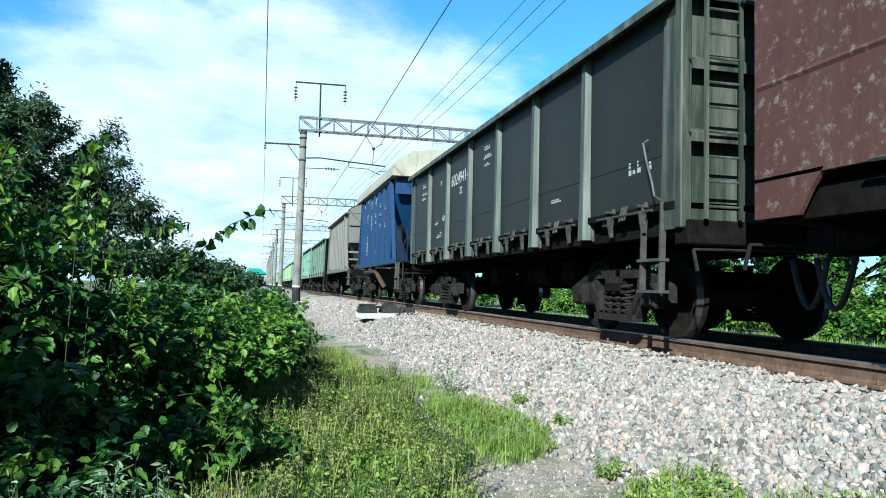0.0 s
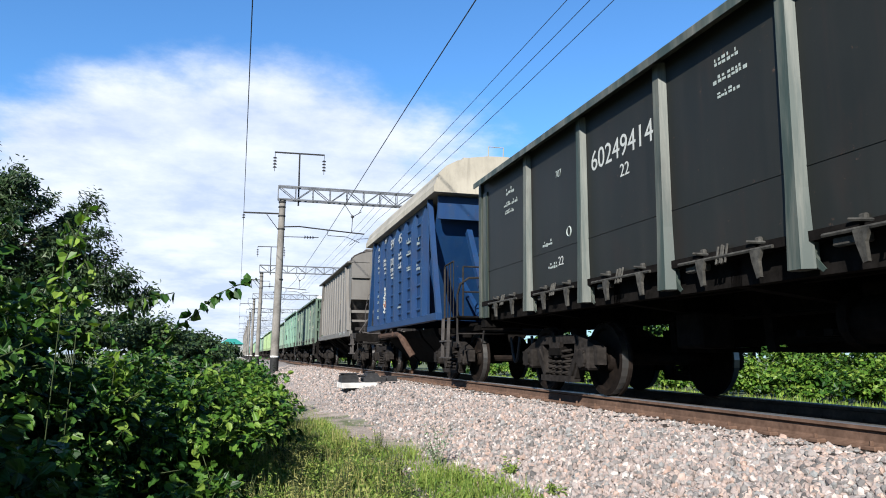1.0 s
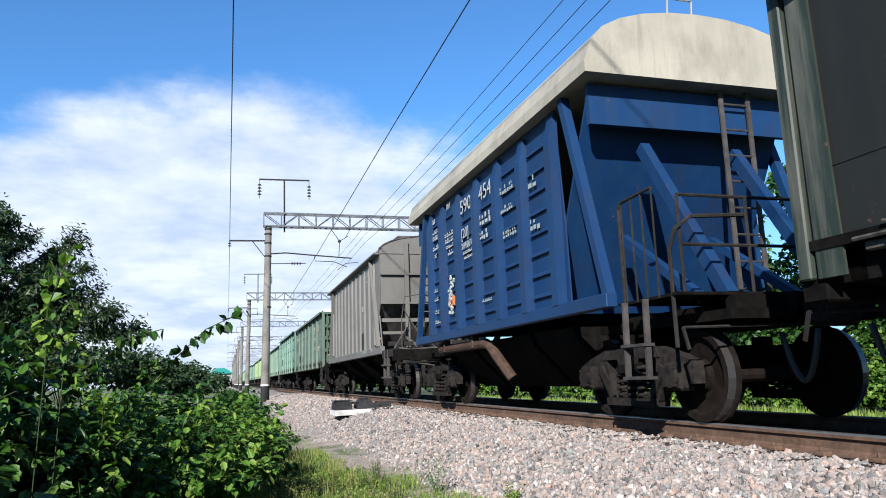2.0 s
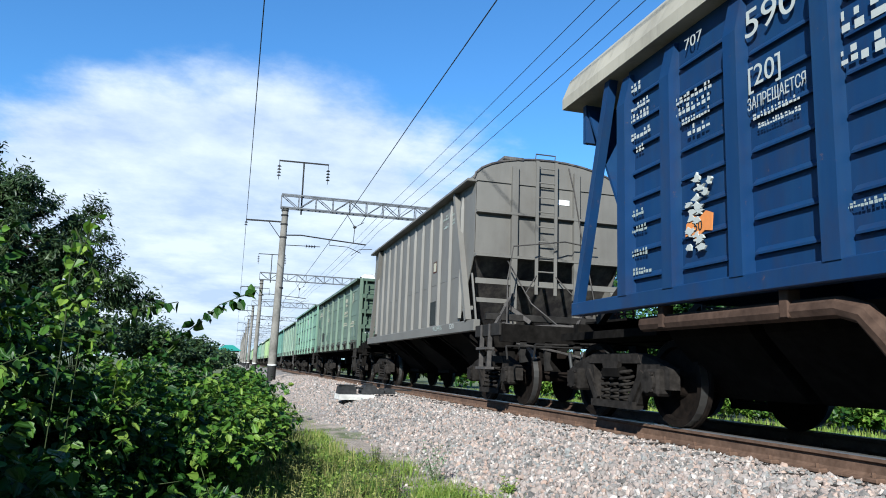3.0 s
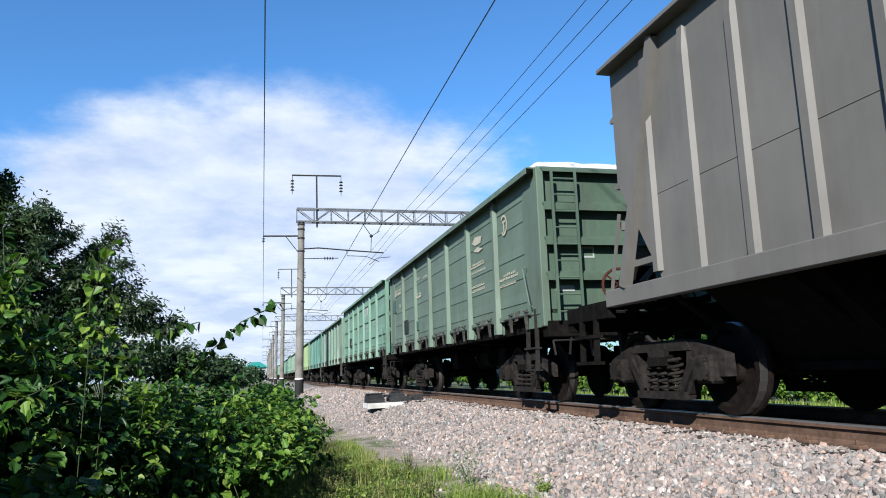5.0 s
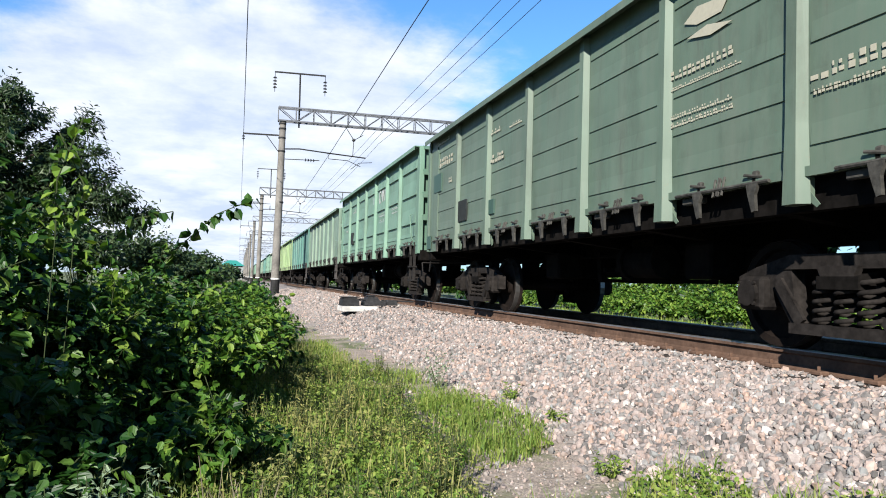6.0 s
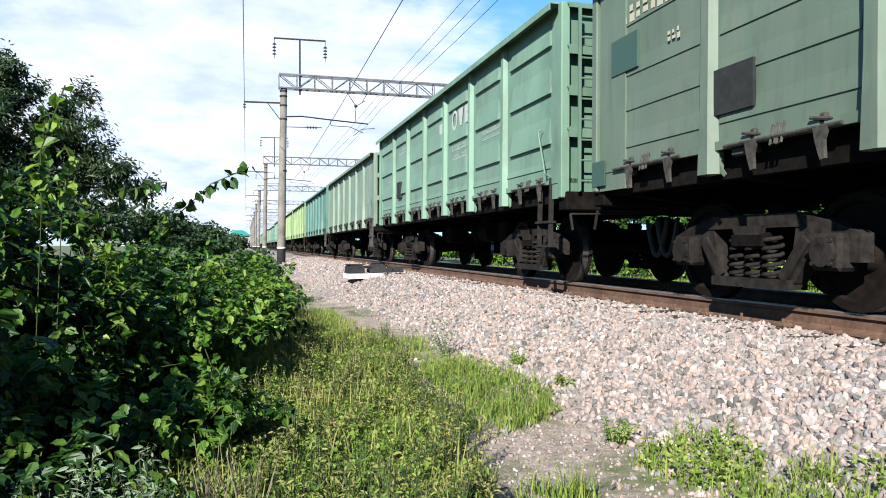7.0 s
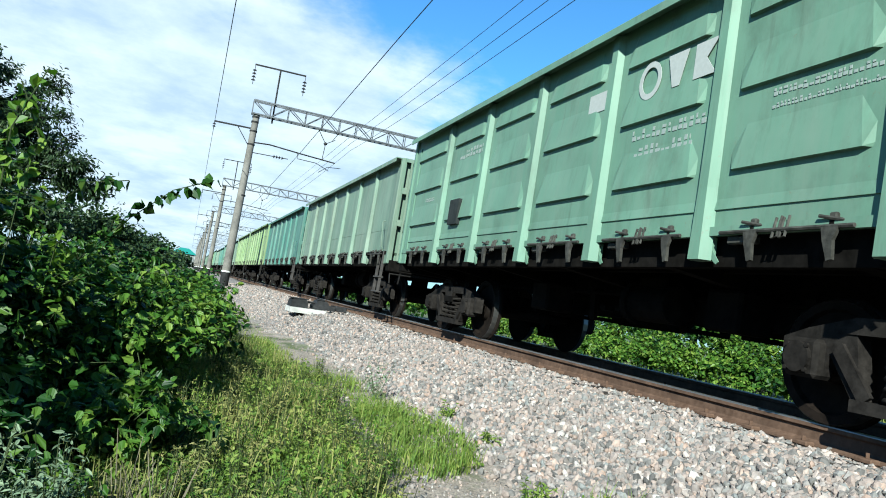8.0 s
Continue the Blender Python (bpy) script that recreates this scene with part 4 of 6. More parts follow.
def red_wagon(u):
    """The wagon that is leaving: a red-oxide covered body, of which the near end shows."""
    w = tagged(new("box_wagon"), "red oxide freight wagon with peeling paint and white scuffs", "freight wagon", "wagons of the train")
    H = 6.4
    underframe(w, H)
    for s in (-1, 1):
        for k in range(8):
            a = -H + 2 * H * k / 8
            bm = bmesh.new()
            box(bm, s * 1.50 - 0.02, s * 1.50 + 0.02, a, a + 2 * H / 8, 1.42, 3.9)
            for z in (2.2, 3.1):
                prism(bm, [(s * 1.52, z + 0.03), (s * 1.535, z), (s * 1.52, z - 0.03)], a + 0.05, a + 2 * H / 8 - 0.05)
            part("side_panel", bm, M_RED, w)
            bm = bmesh.new()
            box(bm, s * 1.54 - 0.03, s * 1.54 + 0.03, a - 0.05, a + 0.05, 1.4, 3.88, 0.01)
            part("side_post", bm, M_RED, w)
        # skirt that drops low at the corner
        for e in (-1, 1):
            bm = bmesh.new()
            y0 = e * H
            prism(bm, [(y0, 1.45), (y0 - e * 0.75, 1.45), (y0 - e * 0.62, 1.30), (y0 - e * 0.5, 1.12), (y0, 1.12)], s * 1.50 - 0.02, s * 1.50 + 0.02, "x")
            part("corner_skirt", bm, M_RED, w)
        for k in range(6):
            c = -H + 1.6 + 1.9 * k
            bm = bmesh.new()
            prism(bm, [(c - 0.2, 1.46), (c + 0.25, 1.46), (c + 0.12, 1.36), (c + 0.06, 1.15), (c - 0.05, 1.15), (c - 0.08, 1.34)], s * 1.52, s * 1.56, "x")
            rod(bm, (s * 1.55, c - 0.4, 1.40), (s * 1.55, c + 0.5, 1.42), 0.02, 6)
            part("hatch_latch", bm, M_LATCH, w)
    for e in (-1, 1):
        part("end_wall", shape(box, -1.5, 1.5, min(e * H, e * H - e * 0.03), max(e * H, e * H - e * 0.03), 1.12, 3.9), M_RED, w)
        for x in (-0.9, 0.0, 0.9):
            part("end_stiffener", shape(box, x - 0.06, x + 0.06, min(e * H, e * H + e * 0.07), max(e * H, e * H + e * 0.07), 1.12, 3.85), M_RED, w)
        bogie(w, e * 4.33)
        coupler(w, e * (H + 0.12), e)
    bm = bmesh.new()
    prism(bm, [(1.58, 3.86)] + arch(1.58, 3.9, 0.45), -H - 0.03, H + 0.03)
    part("roof", bm, M_RED, w)
    TRAIN.append((w, u))
    w.location = (AX, u, 0)
    return w


def blue_hopper(u):
    """A covered cement hopper: ribbed blue body, cream roof, open end platforms."""
    w = tagged(new("hopper_wagon"), "blue ribbed hopper wagon with a cream arched roof", "freight wagon", "wagons of the train")
    bm = bmesh.new()
    box(bm, -0.24, 0.24, -5.6, 5.6, 0.98, 1.26)
    for e in (-1, 1):
        box(bm, -0.85, 0.85, min(e * 5.35, e * 5.5), max(e * 5.35, e * 5.5), 0.98, 1.24)
        box(bm, -1.0, 1.0, min(e * 3.1, e * 5.6), max(e * 3.1, e * 5.6), 1.0, 1.10)
    part("underframe", bm, M_FRAME, w, "shade-dark steel underframe")
    for s in (-1, 1):
        part("side_sill", shape(box, s * 1.49 - 0.07, s * 1.49 + 0.07, -4.3, 4.12, 1.24, 1.40, 0.01), M_BLUE, w)
        n, L = 6, 3.03
        for k in range(n):
            a, b = -L + 2 * L * k / n, -L + 2 * L * (k + 1) / n
            b -= 0.12 if k == n - 1 else 0.0
            panel = part("side_panel", shape(box, s * 1.43 - 0.01, s * 1.43 + 0.01, a, b, 1.38, 3.98), M_BLUE, w)
            rib = mesh_of(shape(prism, [(s * 1.44, 0.06), (s * 1.478, 0.015), (s * 1.478, -0.003), (s * 1.44, -0.003)], a + 0.13, b - 0.13), "panel_rib", M_BLUE)
            for j in range(8):
                part("panel_rib", rib, None, panel).location = (0, 0, 1.56 + 0.29 * j)
        for k in range(n + 1):
            y = -L + 2 * L * k / n - (0.15 if k == n else 0.0)
            bm = bmesh.new()
            prism(bm, [(s * 1.43, 1.385), (s * 1.57, 1.385), (s * 1.57, 3.55), (s * 1.49, 3.90), (s * 1.43, 3.90)], y - 0.085, y + 0.085)
            part("side_rib", bm, M_BLUE, w)
        for e in (-1, 1):
            bm = bmesh.new()
            beam(bm, (s * 1.49, 4.05 if e > 0 else -4.24, 1.38), (s * 1.49, 3.22 if e > 0 else -3.42, 4.0), 0.11, 0.11)
            part("corner_strut", bm, M_BLUE, w)
            if e > 0:
                continue
            bm = bmesh.new()
            prism(bm, [(e * L, 1.28), (e * L, 3.98), (e * (L + 0.02), 3.98), (e * (L + 0.16), 2.4), (e * (L + 0.20), 1.28)], s * 1.42, s * 1.44, "x")
            part("corner_gusset", bm, M_BLUE, w)
    for e in (-1, 1):
        bm = bmesh.new()
        prism(bm, [(e * 4.02, 3.95), (e * 3.98, 3.95), (e * 2.55, 1.32), (e * 2.60, 1.32)], -1.42, 1.42, "x")
        prism(bm, [(e * 4.03, 3.95), (e * 3.95, 3.95), (e * 3.95, 3.45), (e * 4.03, 3.45)], -1.45, 1.45, "x")
        part("end_wall", bm, M_BLUE, w, "sloped blue end sheet")
        for x in (-0.75, 0.55):
            bm = bmesh.new()
            if e < 0:
                beam(bm, (x, -5.3, 1.25), (x, -4.0, 3.2), 0.12, 0.14)
            beam(bm, (x, e * 4.9, 1.25), (x, e * 3.4, 2.2), 0.10, 0.10)
            # the rear braces are darker, for the shade at that end
            part("end_brace", bm, M_BLUE if e < 0 else M_STEPD, w)
        # platform rails on the one end
        if e < 0:
            bm = bmesh.new()
            for x in (-1.3, -0.5, 0.3, 1.2):
                rod(bm, (x, -5.35, 1.25), (x, -5.35, 2.25), 0.018, 6)
            for z in (1.75, 2.25):
                rod(bm, (-1.3, -5.35, z), (1.2, -5.35, z), 0.018, 6)
            tube(bm, [(-1.42, -4.45, 1.25), (-1.42, -4.45, 2.3), (-1.42, -4.5, 2.36), (-1.42, -5.1, 2.38)], 0.018, 6)
            for k in range(4):
                rod(bm, (-1.42, -4.5 - 0.2 * k, 1.25), (-1.42, -4.5 - 0.2 * k, 2.37), 0.011, 6)
            tube(bm, [(-1.40, -5.3, 0.75), (-1.40, -5.3, 1.7), (-1.36, -5.36, 1.9), (-1.2, -5.4, 2.02), (-0.6, -5.42, 2.05)], 0.022, 6)
            part("platform_rail", bm, M_STEPD, w, "dark pipe railing of the end platform")
        part("platform_deck", shape(box, -1.42 if e < 0 else -0.7, 1.2 if e < 0 else 0.7, min(e * 4.3, e * 5.42), max(e * 4.3, e * 5.42), 1.245, 1.275), M_FRAME, w)
        ladder("end_ladder", w, 0.35, 0.75, e * 4.12, 1.3, 4.3, M_STEP, 9)
        if e < 0:
            bm = bmesh.new()
            for d in (4.5, 4.9):
                beam(bm, (-1.46, e * d, 1.26), (-1.48, e * d, 0.45), 0.03, 0.06)
            for z in (0.47, 0.80):
                box(bm, -1.53, -1.41, min(e * 4.47, e * 4.93), max(e * 4.47, e * 4.93), z - 0.015, z + 0.015)
            part("corner_step", bm, M_STEP, w)
        bogie(w, e * 3.9)
        coupler(w, e * 5.45, e)
    # roof
    bm = bmesh.new()
    ring = [(1.62, 3.98), (1.62, 4.12)] + [(1.56 * math.cos(t), 4.13 + 0.74 * math.sin(t) ** 0.75) for t in (math.pi * i / 12 for i in range(1, 12))] + [(-1.62, 4.12), (-1.62, 3.98)]
    prism(bm, ring, -4.3, 4.3)
    roof = part("roof", bm, M_CREAM, w, "cream arched roof with a deep eave")
    bm = bmesh.new()
    for y in (-2.4, -0.8, 0.8, 2.4):
        rod(bm, (0, y, 4.83), (0, y, 4.95), 0.33, 14)
    box(bm, -0.9, -0.55, -4.1, 4.1, 4.80, 4.84)
    for e in (-1, 1):
        tube(bm, [(-0.35, e * 4.15, 4.7), (-0.35, e * 4.2, 5.1), (0.0, e * 4.2, 5.1), (0.0, e * 4.15, 4.7)], 0.014, 6)
    part("roof_hatch", bm, M_CREAM, w)
    # discharge hoppers, in the steel darkened for shade
    for e in (-1, 1):
        for q in (0.62, 2.05):
            bm = bmesh.new()
            prism(bm, [(-1.18, 1.14), (1.18, 1.14), (1.1, 0.95), (0.5, 0.34), (-0.5, 0.34), (-1.1, 0.95)], e * q - 0.62, e * q + 0.62)
            part("discharge_hopper", bm, M_FRAME, w, "shade-dark discharge hopper")
    bm = bmesh.new()
    tube(bm, [(-1.38, 2.72, 1.08), (-1.38, 1.5, 1.08), (-1.38, 0.12, 1.08), (-1.36, -0.06, 1.02), (-1.30, -0.16, 0.86), (-1.1, -0.3, 0.5)], 0.085, 10)
    for y in (2.3, 0.6):
        box(bm, -1.47, -1.34, y - 0.05, y + 0.05, 1.02, 1.25, 0.01)
    part("side_pipe", bm, M_RUST, w, "rusty pipe under the sill")
    bm = bmesh.new()
    rod(bm, (0.75, 4.35, 1.75), (1.35, 4.35, 1.75), 0.22, 16)
    part("air_tank", bm, M_GREYD, w)
    x = -1.445
    lettering("wagon_number", "590", 0.90, 3.46, 0.26, x - 0.036, M_PAINTW, w, 0.6)
    lettering("wagon_number", "454", -0.12, 3.46, 0.26, x - 0.036, M_PAINTW, w, 0.6)
    lettering("tare", "[20]", 0.88, 3.0, 0.19, x - 0.036, M_PAINTW, w, 0.38)
    lettering("warning", "\u0417\u0410\u041f\u0420\u0415\u0429\u0410\u0415\u0422\u0421\u042f", 0.90, 2.80, 0.11, x - 0.036, M_PAINTW, w, 0.66)
    lettering("type_mark", "707", 1.78, 3.74, 0.12, x - 0.036, M_PAINTW, w, 0.28)
    bars("inscription", [(0.84, 2.70, 0.52, 0.06), (0.78, 2.61, 0.48, 0.05), (-0.12, 3.02, 0.5, 0.2), (-0.1, 2.78, 0.4, 0.16)], x - 0.034, M_PAINTW, w)
    bars("inscription", [(2.85, 3.66, 0.25, 0.11), (2.93, 3.44, 0.5, 0.09), (2.95, 3.31, 0.5, 0.1), (2.93, 3.10, 0.48, 0.1), (2.7, 2.94, 0.16, 0.09)], x - 0.034, M_PAINTW, w)
    bars("inscription", [(2.0, 3.21, 0.6, 0.09), (1.98, 3.09, 0.58, 0.1), (1.85, 2.98, 0.45, 0.07), (1.76, 2.84, 0.32, 0.11)], x - 0.034, M_PAINTW, w)
    bars("inscription", [(2.86, 2.24, 0.3, 0.08), (2.83, 2.06, 0.3, 0.08), (2.86, 1.80, 0.36, 0.08), (2.78, 1.60, 0.34, 0.08), (0.0, 1.74, 0.5, 0.05)], x - 0.034, M_PAINTS, w)
    bars("inscription", [(-1.1, 3.3, 0.5, 0.14), (-1.1, 3.0, 0.5, 0.12), (-1.15, 2.6, 0.5, 0.12), (-2.2, 3.1, 0.3, 0.2), (-2.2, 2.5, 0.3, 0.2)], x - 0.034, M_PAINTS, w)
    # a torn sticker with scraps of white paper round it
    rng = np.random.default_rng(4)
    bm = bmesh.new()
    ring = [(1.42, 1.86), (1.40, 2.02), (1.50, 2.06), (1.60, 2.01), (1.70, 2.05), (1.80, 1.98), (1.82, 1.86), (1.74, 1.88), (1.66, 1.82), (1.52, 1.88)]
    prism(bm, ring, x - 0.045, x - 0.036, "x")
    st = part("sticker", bm, M_ORANGE, w, "torn orange sticker")
    lettering("sticker_number", "50", 1.68, 1.89, 0.1, x - 0.046, M_PATCHK, st)
    for k in range(22):
        cy, cz = 1.64 + rng.normal(0, 0.085), 1.74 + 0.031 * k + rng.normal(0, 0.012)
        bm = bmesh.new()
        pts = [(cy + rng.uniform(0.012, 0.085) * math.cos(a), cz + rng.uniform(0.008, 0.05) * math.sin(a)) for a in [2 * math.pi * j / 11 for j in range(11)]]
        prism(bm, pts, x - 0.050 - 0.0004 * k, x - 0.034, "x")
        part("sticker_scrap", bm, M_PAINTW, w)
    TRAIN.append((w, u))
    w.location = (AX, u, 0)
    return w


def grey_hopper(u):
    """A covered grain hopper: ribbed grey sides, arched roof, open ends with ladder and brake wheel."""
    w = tagged(new("grain_hopper_wagon"), "warm grey covered hopper wagon with vertical ribs", "freight wagon", "wagons of the train")
    L, E = 4.98, 6.55
    bm = bmesh.new()
    box(bm, -0.24, 0.24, -E, E, 0.98, 1.26)
    for e in (-1, 1):
        box(bm, -1.5, 1.5, min(e * (E - 0.1), e * (E + 0.06)), max(e * (E - 0.1), e * (E + 0.06)), 1.0, 1.28)
    part("underframe", bm, M_FRAME, w, "shade-dark steel underframe")
    for s in (-1, 1):
        part("side_sill", shape(box, s * 1.50 - 0.06, s * 1.50 + 0.06, -L - 0.35, L + 0.35, 1.22, 1.42, 0.01), M_GREY, w)
        for e in (-1, 1):
            # the rear sill ends are near black: their shade is in the colour
            part("sill_end", shape(box, s * 1.48 - 0.05, s * 1.48 + 0.05, min(e * (L + 0.35), e * E), max(e * (L + 0.35), e * E), 1.10, 1.30, 0.01), M_STEPD if e < 0 else M_FRAME, w)
        n = 13
        step = 2 * L / n
        for k in range(n):
            a, b = -L + step * k, -L + step * (k + 1)
            bm = bmesh.new()
            # the end panels are cut back at the foot
            if k in (0, n - 1):
                p, q = (a, b) if k == 0 else (b, a)
                prism(bm, [(p, 4.0), (q, 4.0), (q, 1.47), (p, 2.64)], s * 1.47 - 0.008, s * 1.47 + 0.008, "x")
            elif k in (1, n - 2):
                p, q = (a, b) if k == 1 else (b, a)
                prism(bm, [(p, 4.0), (q, 4.0), (q, 1.40), (p + (q - p) * 0.06, 1.40), (p, 1.47)], s * 1.47 - 0.008, s * 1.47 + 0.008, "x")
            else:
                box(bm, s * 1.47 - 0.008, s * 1.47 + 0.008, a, b, 1.36, 4.0)
            if 0 < k < n - 1:
                prism(bm, [(s * 1.475, 2.33), (s * 1.484, 2.32), (s * 1.475, 2.31)], a + 0.08, b - 0.08)
            part("side_panel", bm, M_GREY, w)
            if k:
                bm = bmesh.new()
                r = [(-0.075, 0.0), (-0.045, 0.055), (0.045, 0.055), (0.075, 0.0)]
                rows = []
                for z, q in ((1.50 if k in (1, n - 1) else 1.40, 1.0), (3.62, 1.0), (3.95, 0.35)):
                    rows.append([bm.verts.new((s * (1.476 + d * q), a + p, z)) for p, d in r])
                for p, q in zip(rows, rows[1:]):
                    for i in range(4):
                        bm.faces.new((p[i], p[(i + 1) % 4], q[(i + 1) % 4], q[i]))
                bm.faces.new(rows[0]), bm.faces.new(rows[-1])
                part("side_rib", bm, M_GREY, w)
        for e in (-1, 1):
            bm = bmesh.new()
            beam(bm, (s * 1.53, e * (L - 0.10), 1.42), (s * 1.53, e * (L - 1.08), 3.98), 0.11, 0.11)
            part("corner_strut", bm, M_GREY, w)
            bm = bmesh.new()
            beam(bm, (s * 1.45, e * (L - 0.12), 1.66), (s * 1.45, e * (L - 0.72), 1.66), 0.05, 0.07)
            beam(bm, (s * 1.50, e * (L - 0.02), 2.28), (s * 1.50, e * (L + 0.28), 1.42), 0.03, 0.03)
            part("corner_brace", bm, M_GREY, w)
        part("eave", shape(box, s * 1.56 - 0.09, s * 1.56 + 0.105, -L - 0.02, L + 0.02, 4.0, 4.06, 0.01), M_GREY, w)
    for e in (-1, 1):
        y = e * L
        bm = bmesh.new()
        prism(bm, [(1.47, 2.62), (1.47, 4.0)] + arch(1.47, 4.0, 0.52, 14)[1:-1] + [(-1.47, 4.0), (-1.47, 2.62)], min(y, y - e * 0.02), max(y, y - e * 0.02))
        part("end_wall", bm, M_GREY, w, "flat grey end wall under an arched roof")
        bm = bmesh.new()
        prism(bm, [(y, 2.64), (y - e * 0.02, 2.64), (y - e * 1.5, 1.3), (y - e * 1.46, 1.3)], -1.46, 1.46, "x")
        part("slope_sheet", bm, M_GREYD, w, "dark grey sloping sheet")
        for z in (2.62, 3.44):
            part("end_rib", shape(prism, [(y, z + 0.05), (y + e * 0.10, z + 0.02), (y + e * 0.10, z - 0.02), (y, z - 0.03)], -1.47, 1.47, "x"), M_GREY, w)
        for x in (-0.72, 0.55):
            bm = bmesh.new()
            box(bm, x - 0.06, x + 0.06, min(y, y + e * 0.09), max(y, y + e * 0.09), 1.3, 4.36)
            part("end_post", bm, M_GREY, w)
        bm = bmesh.new()
        beam(bm, (-1.45, y + e * 0.04, 2.15), (1.45, y + e * 0.04, 2.15), 0.05, 0.10)
        beam(bm, (-1.45, y + e * 0.04, 1.80), (-0.7, y + e * 0.04, 1.80), 0.04, 0.08)
        part("end_girt", bm, M_GREY, w)
        ladder("end_ladder", w, -0.30, 0.08, y + e * 0.14, 1.95, 4.50, M_GREY, 9, label="grey ladder to the roof")
        bm = bmesh.new()
        tube(bm, [(0.38, y + e * 0.06, 4.45), (0.48, y + e * 0.09, 4.0), (0.62, y + e * 0.1, 3.2), (0.75, y + e * 0.12, 2.6), (0.85, y + e * 0.2, 1.9), (1.0, y + e * 0.3, 1.4)], 0.013, 6)
        tube(bm, [(-0.95, y + e * 0.35, 2.5), (-0.5, y + e * 0.4, 1.75), (-0.1, y + e * 0.7, 1.35)], 0.012, 6)
        tube(bm, [(-1.0, y + e * 0.5, 1.35), (-1.0, y + e * 0.5, 2.15), (-0.9, y + e * 0.5, 2.75), (0.2, y + e * 0.3, 2.95), (0.9, y + e * 0.2, 2.9)], 0.013, 6)
        for x0, x1 in ((-0.3, -0.55), (0.08, 0.4)):
            tube(bm, [(x0, y + e * 0.15, 2.3), (x1, y + e * 0.25, 1.95), (x1 * 0.9, y + e * 0.3, 1.85)], 0.012, 6)
        part("end_pipe", bm, M_STEP, w)
        # brake wheel and platform
        bm = bmesh.new()
        c = (-e * 0.95, y + e * 1.15, 1.60)
        torus(bm, c, (0.25, e, 0.1), 0.21, 0.02, 22, 6)
        for k in range(5):
            t = 2 * math.pi * k / 5
            rod(bm, c, (c[0] + 0.2 * math.cos(t), c[1], c[2] + 0.2 * math.sin(t)), 0.012, 5)
        rod(bm, c, (c[0], c[1] - e * 0.35, c[2]), 0.022, 6)
        part("brake_wheel", bm, M_REDP, w, "faded red brake handwheel")
        bm = bmesh.new()
        box(bm, min(-e * 0.35, -e * 1.45), max(-e * 0.35, -e * 1.45), min(y + e * 0.2, y + e * 1.35), max(y + e * 0.2, y + e * 1.35), 1.28, 1.33)
        box(bm, -e * 0.95 - 0.15, -e * 0.95 + 0.15, min(y + e * 0.45, y + e * 0.75), max(y + e * 0.45, y + e * 0.75), 1.33, 1.75, 0.02)
        for x in (-1.2, -0.4, 0.5):
            beam(bm, (x, y, 1.3), (x * 0.6, y + e * 1.4, 1.22), 0.05, 0.09)
        # the rear platform takes the near-black steel in place of shade
        part("end_platform", bm, M_STEPD if e < 0 else M_FRAME, w, "dark end platform")
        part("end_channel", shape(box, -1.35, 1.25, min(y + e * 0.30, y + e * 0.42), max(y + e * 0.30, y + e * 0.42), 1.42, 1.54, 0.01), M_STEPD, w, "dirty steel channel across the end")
        for x0, x1, z0, z1 in ((-1.2, -0.75, 1.34, 1.92), (-0.55, -0.9, 1.40, 1.75), (0.35, 0.75, 1.36, 1.80), (0.9, 0.62, 1.34, 1.70)):
            part("end_strut", shape(beam, (x0, y + e * 0.5, z0), (x1, y + e * 0.12, z1), 0.05, 0.07), M_STEP, w)
        for x0, d in ((-1.15, 0.0), (-0.72, 0.12), (-0.2, 0.05), (0.42, 0.10), (0.86, 0.0)):
            part("hanger", shape(prism, [(x0 - 0.05, 1.02), (x0 + 0.07, 1.02), (x0 + 0.04, 0.80 - d), (x0 + 0.10, 0.70 - d), (x0 - 0.02, 0.68 - d), (x0 - 0.04, 0.80)], min(y + e * 1.55, y + e * 1.63), max(y + e * 1.55, y + e * 1.63)), M_STEPD, w)
        part("brake_pipe", shape(tube, [(-1.1, y + e * 0.55, 1.36), (-0.8, y + e * 0.8, 1.30), (-0.3, y + e * 1.1, 1.33), (0.3, y + e * 1.3, 1.30), (0.7, y + e * 1.5, 1.12), (0.9, y + e * 1.62, 0.9)], 0.022, 6), M_STEP, w)
        part("brake_pipe", shape(tube, [(-1.25, y + e * 1.6, 0.98), (-0.6, y + e * 1.66, 0.88), (0.1, y + e * 1.68, 0.74), (0.6, y + e * 1.68, 0.66), (0.75, y + e * 1.66, 0.80)], 0.02, 6), M_STEP, w)
        bm = bmesh.new()
        for d in (0.72, 1.12):
            beam(bm, (-1.52, y + e * d, 1.3), (-1.54, y + e * d, 0.55), 0.03, 0.07)
        for z in (0.58, 0.90):
            box(bm, -1.62, -1.46, min(y + e * 0.68, y + e * 1.16), max(y + e * 0.68, y + e * 1.16), z - 0.02, z + 0.02)
        # the rear step is coloured near black to stand for shade
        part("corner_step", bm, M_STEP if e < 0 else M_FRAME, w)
        bogie(w, e * 5.0)
        coupler(w, e * (E + 0.06), e)
    bm = bmesh.new()
    prism(bm, [(1.52, 4.03)] + arch(1.52, 4.05, 0.5, 14) + [(-1.52, 4.03)], -L - 0.025, L + 0.025)
    part("roof", bm, M_GREY, w, "arched grey roof")
    bm = bmesh.new()
    box(bm, -0.95, -0.55, -L - 0.05, L + 0.05, 4.50, 4.55)
    for k in range(5):
        box(bm, -0.35, 0.35, -4.4 + 2.0 * k, -3.4 + 2.0 * k, 4.50, 4.64, 0.02)
